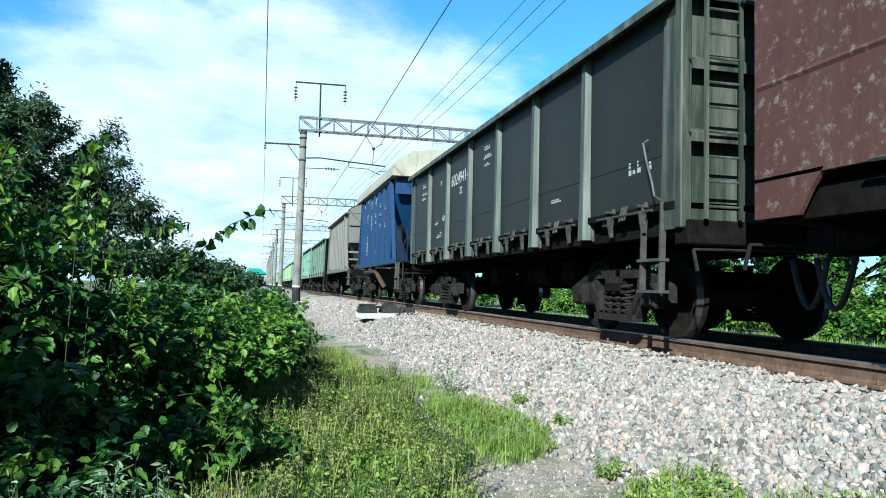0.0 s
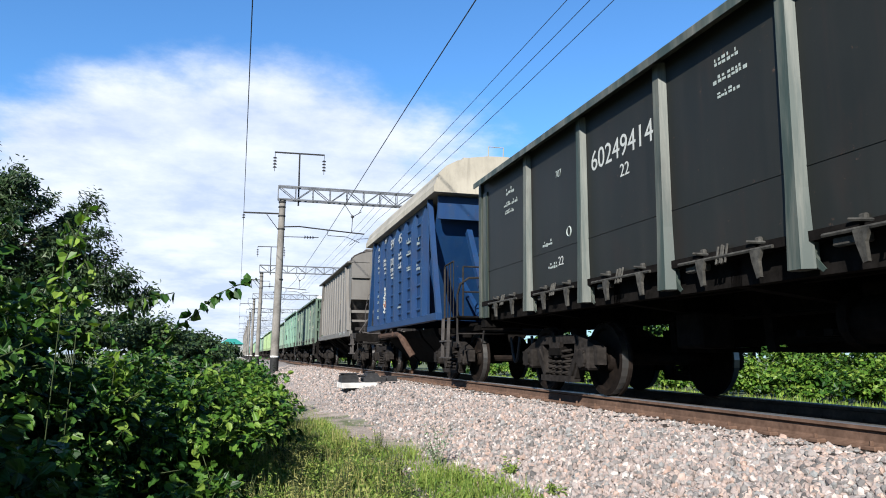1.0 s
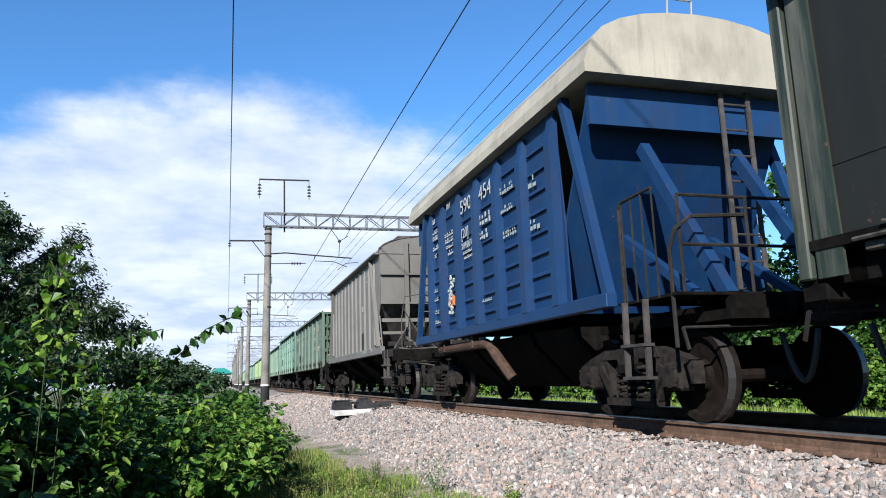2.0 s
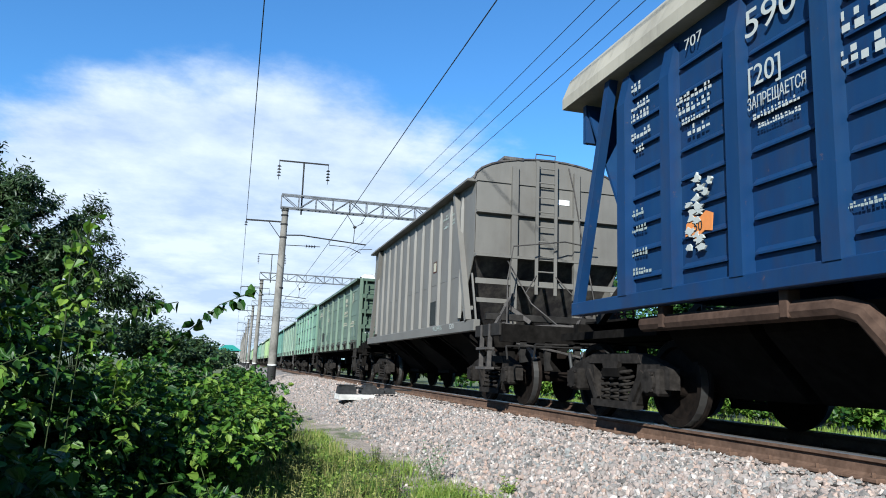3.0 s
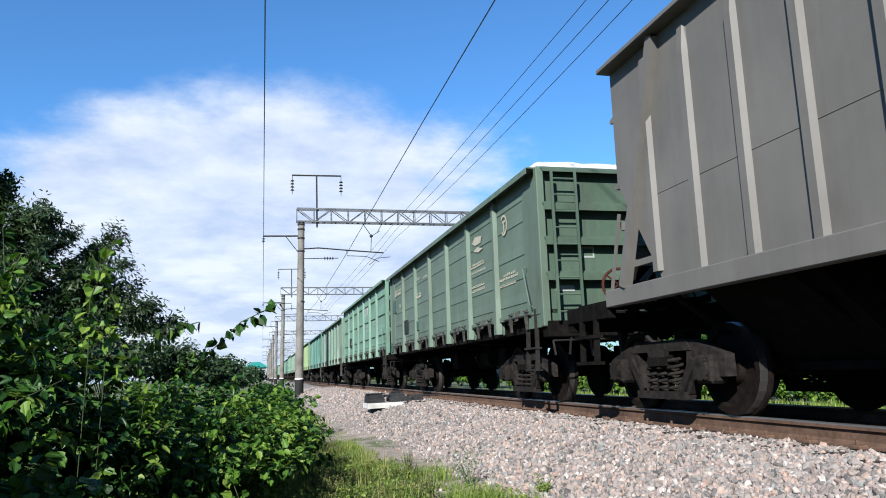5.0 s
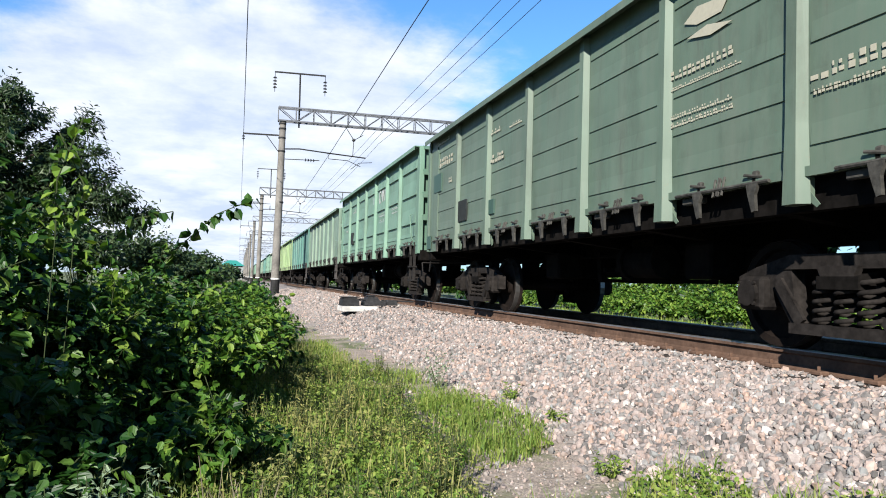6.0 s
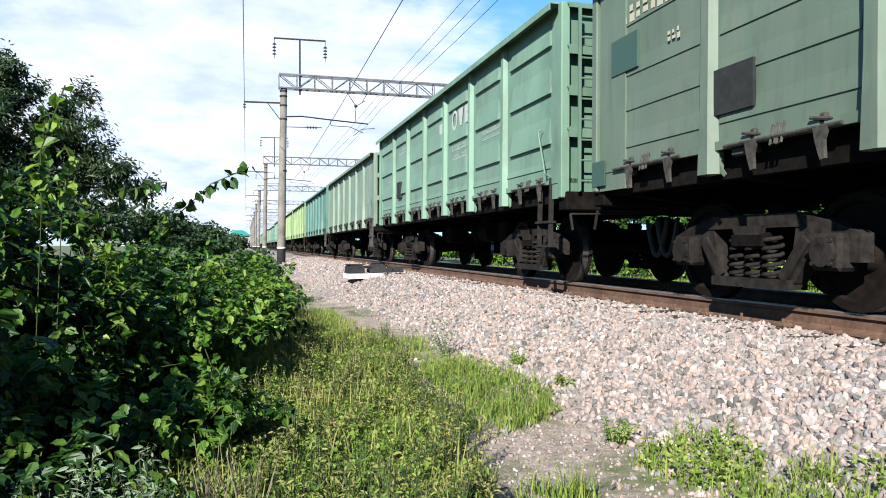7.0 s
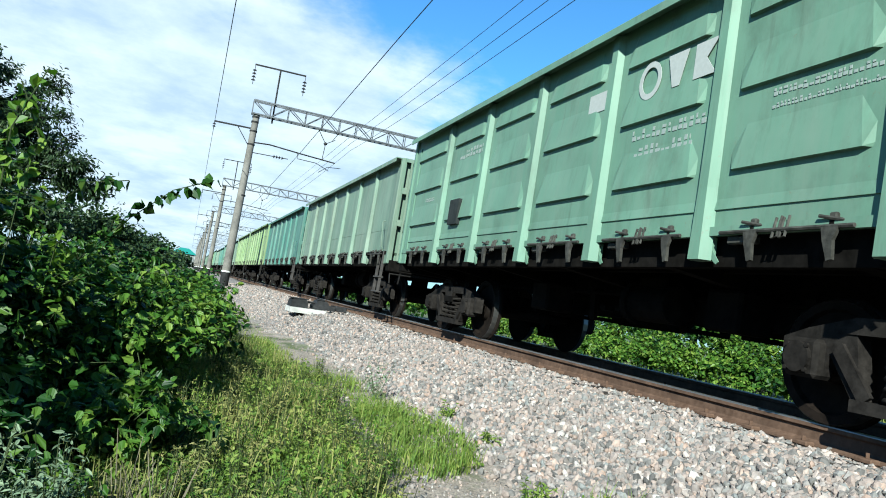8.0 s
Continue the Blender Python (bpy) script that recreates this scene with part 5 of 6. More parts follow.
    for e in (-1, 1):
        tube(bm, [(-0.30, e * L, 4.45), (-0.30, e * (L + 0.05), 4.66), (0.1, e * (L + 0.05), 4.66), (0.1, e * L, 4.45)], 0.014, 6)
    part("roof_walk", bm, M_GREYD, w)
    for k in range(3):
        y = -3.0 + 3.0 * k
        bm = bmesh.new()
        prism(bm, [(-1.35, 1.3), (1.35, 1.3), (0.4, 0.48), (-0.4, 0.48)], y - 0.75, y + 0.75)
        box(bm, -0.55, 0.55, y - 0.5, y + 0.5, 0.44, 0.52)
        part("discharge_hopper", bm, M_FRAME, w, "shade-dark discharge hopper")
    for k in range(6):
        y = -4.2 + 1.65 * k
        part("hopper_brace", shape(beam, (-1.45, y, 1.24), (-0.6, y + 0.1, 0.70), 0.09, 0.03), M_FRAME, w)
    x = -1.482
    part("stencil_patch", shape(box, x - 0.004, x, -2.54, -2.01, 1.46, 1.97), M_PATCHK, w, "charcoal painted patch")
    lettering("wagon_number", "9020476", -2.58, 1.31, 0.10, -1.562, M_PAINTS, w, 0.70)
    lettering("length_mark", "1201", -3.82, 1.31, 0.10, -1.562, M_PAINTW, w, 0.32)
    bars("inscription", [(-2.85, 3.62, 0.5, 0.12), (-2.9, 3.44, 0.4, 0.12), (-3.5, 3.62, 0.45, 0.12), (-3.5, 3.44, 0.3, 0.12)], x - 0.001, M_PAINTS, w)
    for a, b, z0, z1 in ((-2.43, -2.17, 2.60, 2.62), (-2.43, -2.17, 2.82, 2.84), (-2.43, -2.41, 2.62, 2.82), (-2.19, -2.17, 2.62, 2.82)):
        part("notice_border", shape(box, x - 0.005, x, a, b, z0, z1), M_REDP, w)
    part("notice_square", shape(box, x - 0.004, x, -2.405, -2.195, 2.625, 2.815), M_PAINTY, w)
    # dark edging along the roof's end
    for e in (-1, 1):
        bm = bmesh.new()
        tube(bm, [(1.53 * p / 1.52, e * (L + 0.03), q + 0.012) for p, q in arch(1.52, 4.05, 0.5, 14)], 0.022, 6)
        part("roof_edge", bm, M_GREYD, w)
    part("notice_plate", shape(box, 0.16, 0.42, -L - 0.012, -L - 0.002, 3.72, 3.82), M_WHITE, w, "white notice plate")
    TRAIN.append((w, u))
    w.location = (AX, u, 0)
    return w


def train():
    red_wagon(-1.45)
    g1 = gondola(12.47, "plain", M_DARK, M_DARKPOST, M_DARKEND, "dark green open wagon with grey-green posts and chalky lettering")
    x = -1.508
    lettering("wagon_number", "60249414", 2.38, 2.70, 0.25, x, M_PAINTW, g1, 1.34)
    lettering("district_number", "22", 1.72, 2.47, 0.15, x, M_PAINTW, g1)
    lettering("district_number", "22", 3.36, 1.68, 0.12, x, M_PAINTW, g1)
    lettering("type_mark", "707", 3.40, 2.86, 0.10, x, M_PAINTS, g1, 0.17)
    bars("inscription", [(0.02, 3.06, 0.28, 0.08), (0.05, 2.90, 0.40, 0.08), (0.0, 2.76, 0.30, 0.07)], x, M_PAINTS, g1)
    bars("inscription", [(5.25, 3.02, 0.28, 0.12), (5.36, 2.84, 0.55, 0.08), (5.30, 2.72, 0.35, 0.07), (3.86, 1.98, 0.30, 0.10), (3.68, 1.66, 0.25, 0.09)], x, M_PAINTS, g1)
    for uu in (3.03, 2.72):
        bm = bmesh.new()
        torus(bm, (x - 0.002, uu, 2.08), (1, 0, 0), 0.06, 0.010, 18, 4)
        part("round_mark", bm, M_PAINTS, g1)
    bars("inscription", [(-5.4, 1.78, 0.22, 0.16), (-5.78, 1.80, 0.08, 0.1), (-3.2, 1.72, 0.3, 0.06)], x, M_PAINTS, g1)
    blue_hopper(26.04)
    grey_hopper(39.33)
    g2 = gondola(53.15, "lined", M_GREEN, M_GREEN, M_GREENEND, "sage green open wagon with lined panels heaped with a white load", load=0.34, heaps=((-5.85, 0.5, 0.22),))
    bm = bmesh.new()      # round emblem on the first panel, worn
    for k in range(3, 21):
        t0, t1 = 2 * math.pi * k / 24, 2 * math.pi * (k + 1) / 24
        prism(bm, [(-4.84 + r * math.cos(t), 2.98 + r * 1.1 * math.sin(t)) for r, t in ((0.13, t0), (0.165, t0), (0.165, t1), (0.13, t1))], x - 0.022, x - 0.018, "x")
    bmesh.ops.remove_doubles(bm, verts=bm.verts, dist=0.0005)
    box(bm, x - 0.022, x - 0.018, -4.92, -4.78, 3.02, 3.06), box(bm, x - 0.022, x - 0.018, -4.87, -4.83, 2.84, 3.03)
    part("emblem", bm, M_PAINTY, g2, "worn round cream emblem")
    bars("inscription", [(-4.47, 2.03, 0.9, 0.12), (-4.5, 1.93, 0.8, 0.05)], x - 0.012, M_PAINTY, g2)
    bars("inscription", [(-2.5, 2.50, 1.1, 0.10), (-2.5, 2.40, 1.2, 0.04), (-2.5, 2.12, 1.1, 0.05), (-2.5, 2.04, 1.1, 0.05)], x - 0.012, M_PAINTY, g2)
    bm = bmesh.new()
    prism(bm, [(-2.9, 3.0), (-3.1, 3.10), (-3.55, 3.05), (-3.45, 2.93), (-3.1, 2.93)], x - 0.020, x - 0.016, "x")
    prism(bm, [(-2.95, 2.84), (-3.25, 2.88), (-3.60, 2.80), (-3.3, 2.77)], x - 0.020, x - 0.016, "x")
    part("emblem", bm, M_PAINTY, g2, "worn orange and cream emblem")
    bars("wagon_number", [(6.12, 2.88, 1.35, 0.20)], x - 0.012, M_PAINTY, g2)
    bars("inscription", [(5.83, 3.36, 0.8, 0.10), (4.98, 2.47, 0.18, 0.13), (2.5, 2.48, 0.55, 0.15), (2.5, 2.96, 0.45, 0.09), (1.65, 2.92, 0.5, 0.06)], x - 0.02, M_PAINTY, g2)
    for a, b, z0, z1, mt in ((6.06, 5.52, 2.38, 2.76, M_PATCHG), (4.30, 3.76, 1.64, 2.03, M_PATCHK), (2.57, 2.28, 1.64, 1.88, M_PATCHG)):
        part("paint_patch", shape(box, x - 0.034, x - 0.001, b, a, z0, z1), mt, g2, "dark repainted patch")
    part("paint_patch", shape(box, -1.562, -1.55, 6.17, 6.47, 1.2, 1.48), M_PATCHG, g2, "dark repainted patch")
    ye = -6.4 - 0.004
    for a, b, z0, z1 in ((-0.86, -0.64, 2.17, 2.34), (-1.30, -1.0, 1.66, 1.75), (-0.40, -0.05, 1.60, 1.67), (-0.40, -0.15, 1.50, 1.56)):
        part("end_notice", shape(box, a, b, ye - 0.004, ye, z0, z1), M_PAINTS, g2)
    part("notice_picture", shape(box, -0.83, -0.67, ye - 0.006, ye - 0.003, 2.20, 2.31), M_GREENEND, g2)
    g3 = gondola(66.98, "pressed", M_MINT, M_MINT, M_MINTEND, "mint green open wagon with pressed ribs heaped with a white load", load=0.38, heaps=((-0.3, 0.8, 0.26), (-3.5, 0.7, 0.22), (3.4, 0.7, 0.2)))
    # company mark: a ring, a wedge and a notched block
    bm = bmesh.new()
    for k in range(24):
        t0, t1 = 2 * math.pi * k / 24, 2 * math.pi * (k + 1) / 24
        prism(bm, [(-1.53 + r * math.cos(t), 2.96 + r * 1.08 * math.sin(t)) for r, t in ((0.125, t0), (0.18, t0), (0.18, t1), (0.125, t1))], x - 0.022, x - 0.017, "x")
    bmesh.ops.remove_doubles(bm, verts=bm.verts, dist=0.0005)
    part("company_mark", bm, M_PAINTW, g3)
    bm = bmesh.new()
    y0 = x - 0.022
    prism(bm, [(-1.80, 3.13), (-2.10, 3.13), (-2.00, 2.80), (-1.90, 2.80)], y0, y0 + 0.005, "x")
    part("company_mark", bm, M_PAINTW, g3)
    part("company_mark", shape(prism, [(-2.20, 2.80), (-2.20, 3.13), (-2.50, 3.13), (-2.36, 2.97), (-2.50, 2.80)], y0, y0 + 0.005, "x"), M_PAINTW, g3)
    bars("inscription", [(-1.33, 2.36, 1.15, 0.12), (-1.40, 2.18, 0.9, 0.12)], x - 0.002, M_PAINTS, g3)
    bars("wagon_number", [(3.8, 2.9, 1.05, 0.16)], x - 0.002, M_PAINTS, g3)
    bars("inscription", [(-3.2, 2.42, 1.1, 0.07), (-3.2, 2.32, 1.1, 0.05), (5.4, 2.3, 0.5, 0.08)], x - 0.002, M_PAINTS, g3)
    part("notice_plate", shape(box, x - 0.008, x - 0.0, -0.75, -0.36, 2.84, 3.06), M_PAINTW, g3, "pale rectangular notice")
    part("paint_patch", shape(box, x - 0.066, x - 0.001, 3.38, 3.80, 1.78, 2.2), M_PATCHK, g3, "charcoal repainted patch")
    g4 = gondola(80.9, "plain", M_OLIVE, M_OLIVE, M_OLIVE, "grey-green open wagon with smooth panels")
    g5 = gondola(94.8, "plain", M_TEAL, M_TEAL, M_TEAL, "teal green open wagon")
    g6 = gondola(108.7, "lined", M_LIME, M_LIME, M_LIME, "light green open wagon", turning=False)
    for k, src in enumerate((g6, g4, g3, g5, g4, g3, g6, g4, g3, g2, g4, g5, g3, g4, g3, g4)):
        u = 122.6 + 13.9 * k
        c = copy_thing(src, pose(AX, u, 0))
        TRAIN.append((c, u))


# ---- overhead line ----
def insulator(bm, p, length, down=True, n=4, r=0.09):
    rod(bm, p, (p[0], p[1], p[2] - length), 0.018, 6)
    for k in range(n):
        z = p[2] - length * (0.25 + 0.65 * k / n)
        rod(bm, (p[0], p[1], z), (p[0], p[1], z - 0.07), r * 0.5, 10, r)


def portal(y, lean=0.0, full=True):
    """A concrete mast with a lattice cross-beam over the tracks, line brackets and the contact line's cantilever."""
    t = tagged(new("catenary_mast"), "grey concrete catenary mast with black foot and steel lattice beam", "catenary mast", "masts along the track")
    bm = bmesh.new()
    rod(bm, (2.06, 0, 0.45), (2.18 + lean, 0, 9.85), 0.245, 18, 0.185)
    part("mast", bm, M_CONC, t, "tapered concrete mast")
    part("mast_foot", shape(rod, (2.05, 0, -1.2), (2.06, 0, 0.38), 0.262, 18, 0.25), M_TAR, t, "black painted foot")
    part("mast_ring", shape(rod, (2.06, 0, 0.38), (2.06, 0, 0.46), 0.256, 18, 0.254), M_WHITE, t, "white painted ring")
    for z in (8.75, 9.3, 9.6, 7.95, 4.9):
        part("clamp", shape(rod, (2.16, 0, z), (2.16, 0, z + 0.09), 0.22, 14), M_TAR, t)
    # lattice beam
    x0, x1, zl, zh = 1.9, 16.5, 9.82, 10.62
    for z in (zl, zh):
        for dy in (-0.22, 0.22):
            part("chord", shape(beam, (x0, dy, z), (x1, dy, z), 0.08, 0.08), M_GALV, t)
    n = 14
    st = (x1 - x0) / n
    up = mesh_of(shape(beam, (0, 0, zl), (0, 0, zh), 0.05, 0.05), "vertical", M_GALV)
    tie = mesh_of(shape(beam, (0, -0.22, 0), (0, 0.22, 0), 0.04, 0.04), "tie", M_GALV)
    slant = [mesh_of(shape(beam, (0, 0, a), (st, 0, b), 0.045, 0.045), "diagonal", M_GALV) for a, b in ((zh, zl), (zl, zh))]
    for k in range(n + 1):
        for dy in (-0.22, 0.22):
            part("vertical", up, None, t).location = (x0 + st * k, dy, 0)
            if k < n:
                part("diagonal", slant[k % 2], None, t).location = (x0 + st * k, dy, 0)
        for z in (zl, zh):
            part("tie", tie, None, t).location = (x0 + st * k, 0, z)
    # T-shaped crossarm above
    bm = bmesh.new()
    rod(bm, (3.12, 0.05, 9.5), (3.10, 0.05, 12.78), 0.05, 8)
    beam(bm, (1.60, 0.05, 12.75), (4.62, 0.05, 12.80), 0.08, 0.08)
    part("crossarm", bm, M_TAR, t)
    for x in (1.63, 4.6):
        part("insulator", shape(insulator, (x, 0.05, 12.75), 1.2, n=4, r=0.13), M_PORC, t)
    # bracket towards the field, with its stay
    bm = bmesh.new()
    beam(bm, (2.1, 0, 8.94), (-0.08, 0, 8.90), 0.06, 0.09)
    rod(bm, (2.02, 0, 7.9), (1.25, 0, 8.9), 0.025, 6)
    part("bracket", bm, M_TAR, t)
    part("insulator", shape(insulator, (-0.05, 0, 8.9), 0.45, n=2, r=0.1), M_PORC, t)
    # cantilever over the track
    bm = bmesh.new()
    tube(bm, [(2.3, 0, 8.15), (3.2, 0, 8.22), (5.1, 0, 8.08), (7.2, 0, 7.95)], 0.04, 8)
    rod(bm, (2.3, 0, 7.55), (4.4, 0, 7.60), 0.025, 6)
    tube(bm, [(4.9, 0, 8.08), (4.95, 0, 7.75), (6.1, 0, 7.72), (6.9, 0, 7.4)], 0.022, 6)
    tube(bm, [(6.3, 0, 7.2), (6.8, 0, 7.62), (7.6, 0, 7.7)], 0.02, 6)
    part("cantilever", bm, M_TAR, t)
    bm = bmesh.new()
    for k in range(4):
        rod(bm, (3.55 + 0.16 * k, 0, 7.58), (3.62 + 0.16 * k, 0, 7.58), 0.11, 10, 0.05)
    part("insulator", bm, M_PORC, t)
    bm = bmesh.new()
    for p, q in (((5.9, 0, 9.8), (6.45, 0, 9.0)), ((6.45, 0, 9.0), (7.0, 0, 9.35)), ((6.45, 0, 9.0), (6.4, 0, 8.0)), ((6.8, 0, 9.2), (7.1, 0, 9.75))):
        rod(bm, p, q, 0.022, 6)
    rod(bm, (6.38, 0, 8.95), (6.5, 0, 9.05), 0.09, 8)
    part("hanger", bm, M_TAR, t)
    t.location = (0, y, 0)
    return t


def wire(name, pts, r, label):
    bm = bmesh.new()
    tube(bm, pts, r, 6)
    return tagged(new(name, mesh_of(bm, name, M_WIRE)), label, "wire", "wires over the track")


def span(a, b, sag, n=10):
    a, b = Vector(a), Vector(b)
    return [tuple(a.lerp(b, i / n) - Vector((0, 0, 4 * sag * (i / n) * (1 - i / n)))) for i in range(n + 1)]


def overhead():
    first = portal(43.5)
    for k in range(1, 9):
        c = copy_thing(first, pose(0.0, 43.5 + 40.0 * k, 0))
    ys = [-37, 3.5, 43.5, 83.5, 123.5, 163.5, 203.5, 283.5, 363.5]

    def run(name, x, z, sag, r, label, zs=None):
        pts = []
        for a, b in zip(ys, ys[1:]):
            pts += span((x, a, z), (x, b, z), sag)[:-1]
        pts.append((x, ys[-1], z))
        wire(name, pts, r, label)
    run("feeder_wire", -0.05, 8.45, 0.25, 0.014, "thin dark wire on the field-side brackets")
    wire("messenger_wire", [(5.1, -40, 9.5), (5.1, 0, 9.25), (5.0, 22, 8.65), (5.0, 43.5, 8.05), (5.0, 70, 7.6), (5.0, 83.5, 7.9), (5.0, 103, 7.5), (5.0, 123.5, 7.9), (5.0, 203, 7.8), (5.0, 363, 7.8)], 0.016, "dark catenary wire over the train")
    run("line_wire", 8.0, 9.95, 0.06, 0.011, "thin overhead line wire")
    run("line_wire", 8.0, 8.92, 0.32, 0.011, "thin overhead line wire")
    run("line_wire", 8.0, 9.42, 0.2, 0.011, "thin overhead line wire")


# ---- things by the track ----
def point_machine():
    """A set of black switch-gear housings on a pale slab."""
    t = tagged(new("point_machine"), "black switch machine housings on a pale concrete slab beside the rail", "switch machine")
    bm = bmesh.new()
    prism(bm, [(-0.90, -0.62), (0.16, -0.52), (0.20, 0.30), (-0.84, 0.35)], -0.34, -0.14, "z")
    part("slab", bm, M_SLAB, t, "pale concrete slab")
    part("housing", shape(prism, [(-0.84, -0.13), (-0.34, -0.13), (-0.36, 0.16), (-0.42, 0.20), (-0.76, 0.20), (-0.82, 0.14)], -0.34, 0.20), M_BOXES, t)
    part("housing_lid", shape(box, -0.84, -0.34, -0.36, 0.22, 0.202, 0.235, 0.01), M_BOXES, t)
    part("motor_housing", shape(prism, [(-0.16, -0.12), (0.50, -0.12), (0.50, 0.06), (0.30, 0.10), (0.22, 0.24), (-0.06, 0.24), (-0.10, 0.08), (-0.16, 0.04)], -0.24, 0.25), M_BOXES, t)
    part("motor_cover", shape(box, -0.04, 0.20, -0.12, 0.2, 0.242, 0.30, 0.02), M_BOXES, t)
    part("drive_shaft", shape(rod, (-0.36, -0.05, 0.12), (-0.1, -0.05, 0.12), 0.045, 8), M_BOXES, t)
    for d in (-0.05, 0.12):
        part("drive_rod", shape(rod, (0.44, d, 0.10), (1.4, d + 0.02, 0.06), 0.028, 8), M_BOXES, t)
    part("junction_box", shape(box, 0.52, 0.85, -0.22, 0.0, -0.10, 0.12, 0.02), M_BOXES, t)
    t.scale = (0.85, 0.85, 0.60)
    t.location = (3.15, 18.0, bed_z(3.15, 17.6) + 0.17)
    t.rotation_euler = (0, 0, radians(4))


def station():
    t = tagged(new("station_building"), "small pale building with a teal hipped roof far down the line", "building")
    bm = bmesh.new()
    box(bm, -4, 4, -5, 5, 0, 5.4)
    part("wall", bm, M_WALLW, t)
    bm = bmesh.new()
    a = [bm.verts.new(p) for p in ((-4.8, -5.8, 5.4), (4.8, -5.8, 5.4), (4.8, 5.8, 5.4), (-4.8, 5.8, 5.4))]
    b = [bm.verts.new(p) for p in ((-1.5, -2, 7.6), (1.5, -2, 7.6), (1.5, 2, 7.6), (-1.5, 2, 7.6))]
    for i in range(4):
        bm.faces.new((a[i], a[(i + 1) % 4], b[(i + 1) % 4], b[i]))
    bm.faces.new(a[::-1]), bm.faces.new(b)
    part("roof", bm, M_ROOFG, t, "teal sheet roof")
    for x in (-2.6, 0, 2.6):
        part("window", shape(box, x - 0.7, x + 0.7, -5.03, -4.98, 2.2, 4.4), M_GLASS, t)
    t.location = (-2.6, 300, -0.75)


# ---- plants ----
LEAF = np.array([(0, 0, 0), (0.30, 0.28, 0.07), (0.34, 0.62, 0.06), (0, 1.0, -0.10), (-0.34, 0.62, 0.06), (-0.30, 0.28, 0.07)])
LOBED = np.array([(0, 0, 0), (0.20, 0.10, 0.03), (0.36, 0.30, 0.06), (0.27, 0.44, 0.05), (0.30, 0.66, 0.03), (0.14, 0.78, 0.0), (0, 1.0, -0.14), (-0.14, 0.78, 0.0), (-0.30, 0.66, 0.03), (-0.27, 0.44, 0.05), (-0.36, 0.30, 0.06), (-0.20, 0.10, 0.03)])
NARROW = np.array([(0, 0, 0), (0.15, 0.3, 0.04), (0.14, 0.65, 0.03), (0, 1.0, -0.08), (-0.14, 0.65, 0.03), (-0.15, 0.3, 0.04)])


def leaves(name, pts, outs, sizes, mat, rng, blade=LEAF, up=0.6, droop=0.35):
    """A mesh of folded leaves at the points, each turned outwards and to the light."""
    n = len(pts)
    nrm = outs * (1 - up) + np.array([0, 0, 1.0]) * up + rng.normal(0, 0.35, (n, 3))
    nrm /= np.linalg.norm(nrm, axis=1, keepdims=True)
    d = outs + rng.normal(0, 0.7, (n, 3)) - np.array([0, 0, droop])
    d -= nrm * (d * nrm).sum(1, keepdims=True)
    d /= np.linalg.norm(d, axis=1, keepdims=True) + 1e-9
    s = np.cross(d, nrm)
    V = pts[:, None] + sizes[:, None, None] * (blade[None, :, :1] * s[:, None] + blade[None, :, 1:2] * d[:, None] + blade[None, :, 2:] * nrm[:, None])
    m, h = len(blade), len(blade) // 2
    halves = np.array([tuple(range(h + 1)), (0,) + tuple(range(h, m))])     # the two halves of a blade, folded along its midrib
    F = (halves[None] + m * np.arange(n)[:, None, None]).reshape(-1, h + 1)
    return soup(name, V, F, mat)


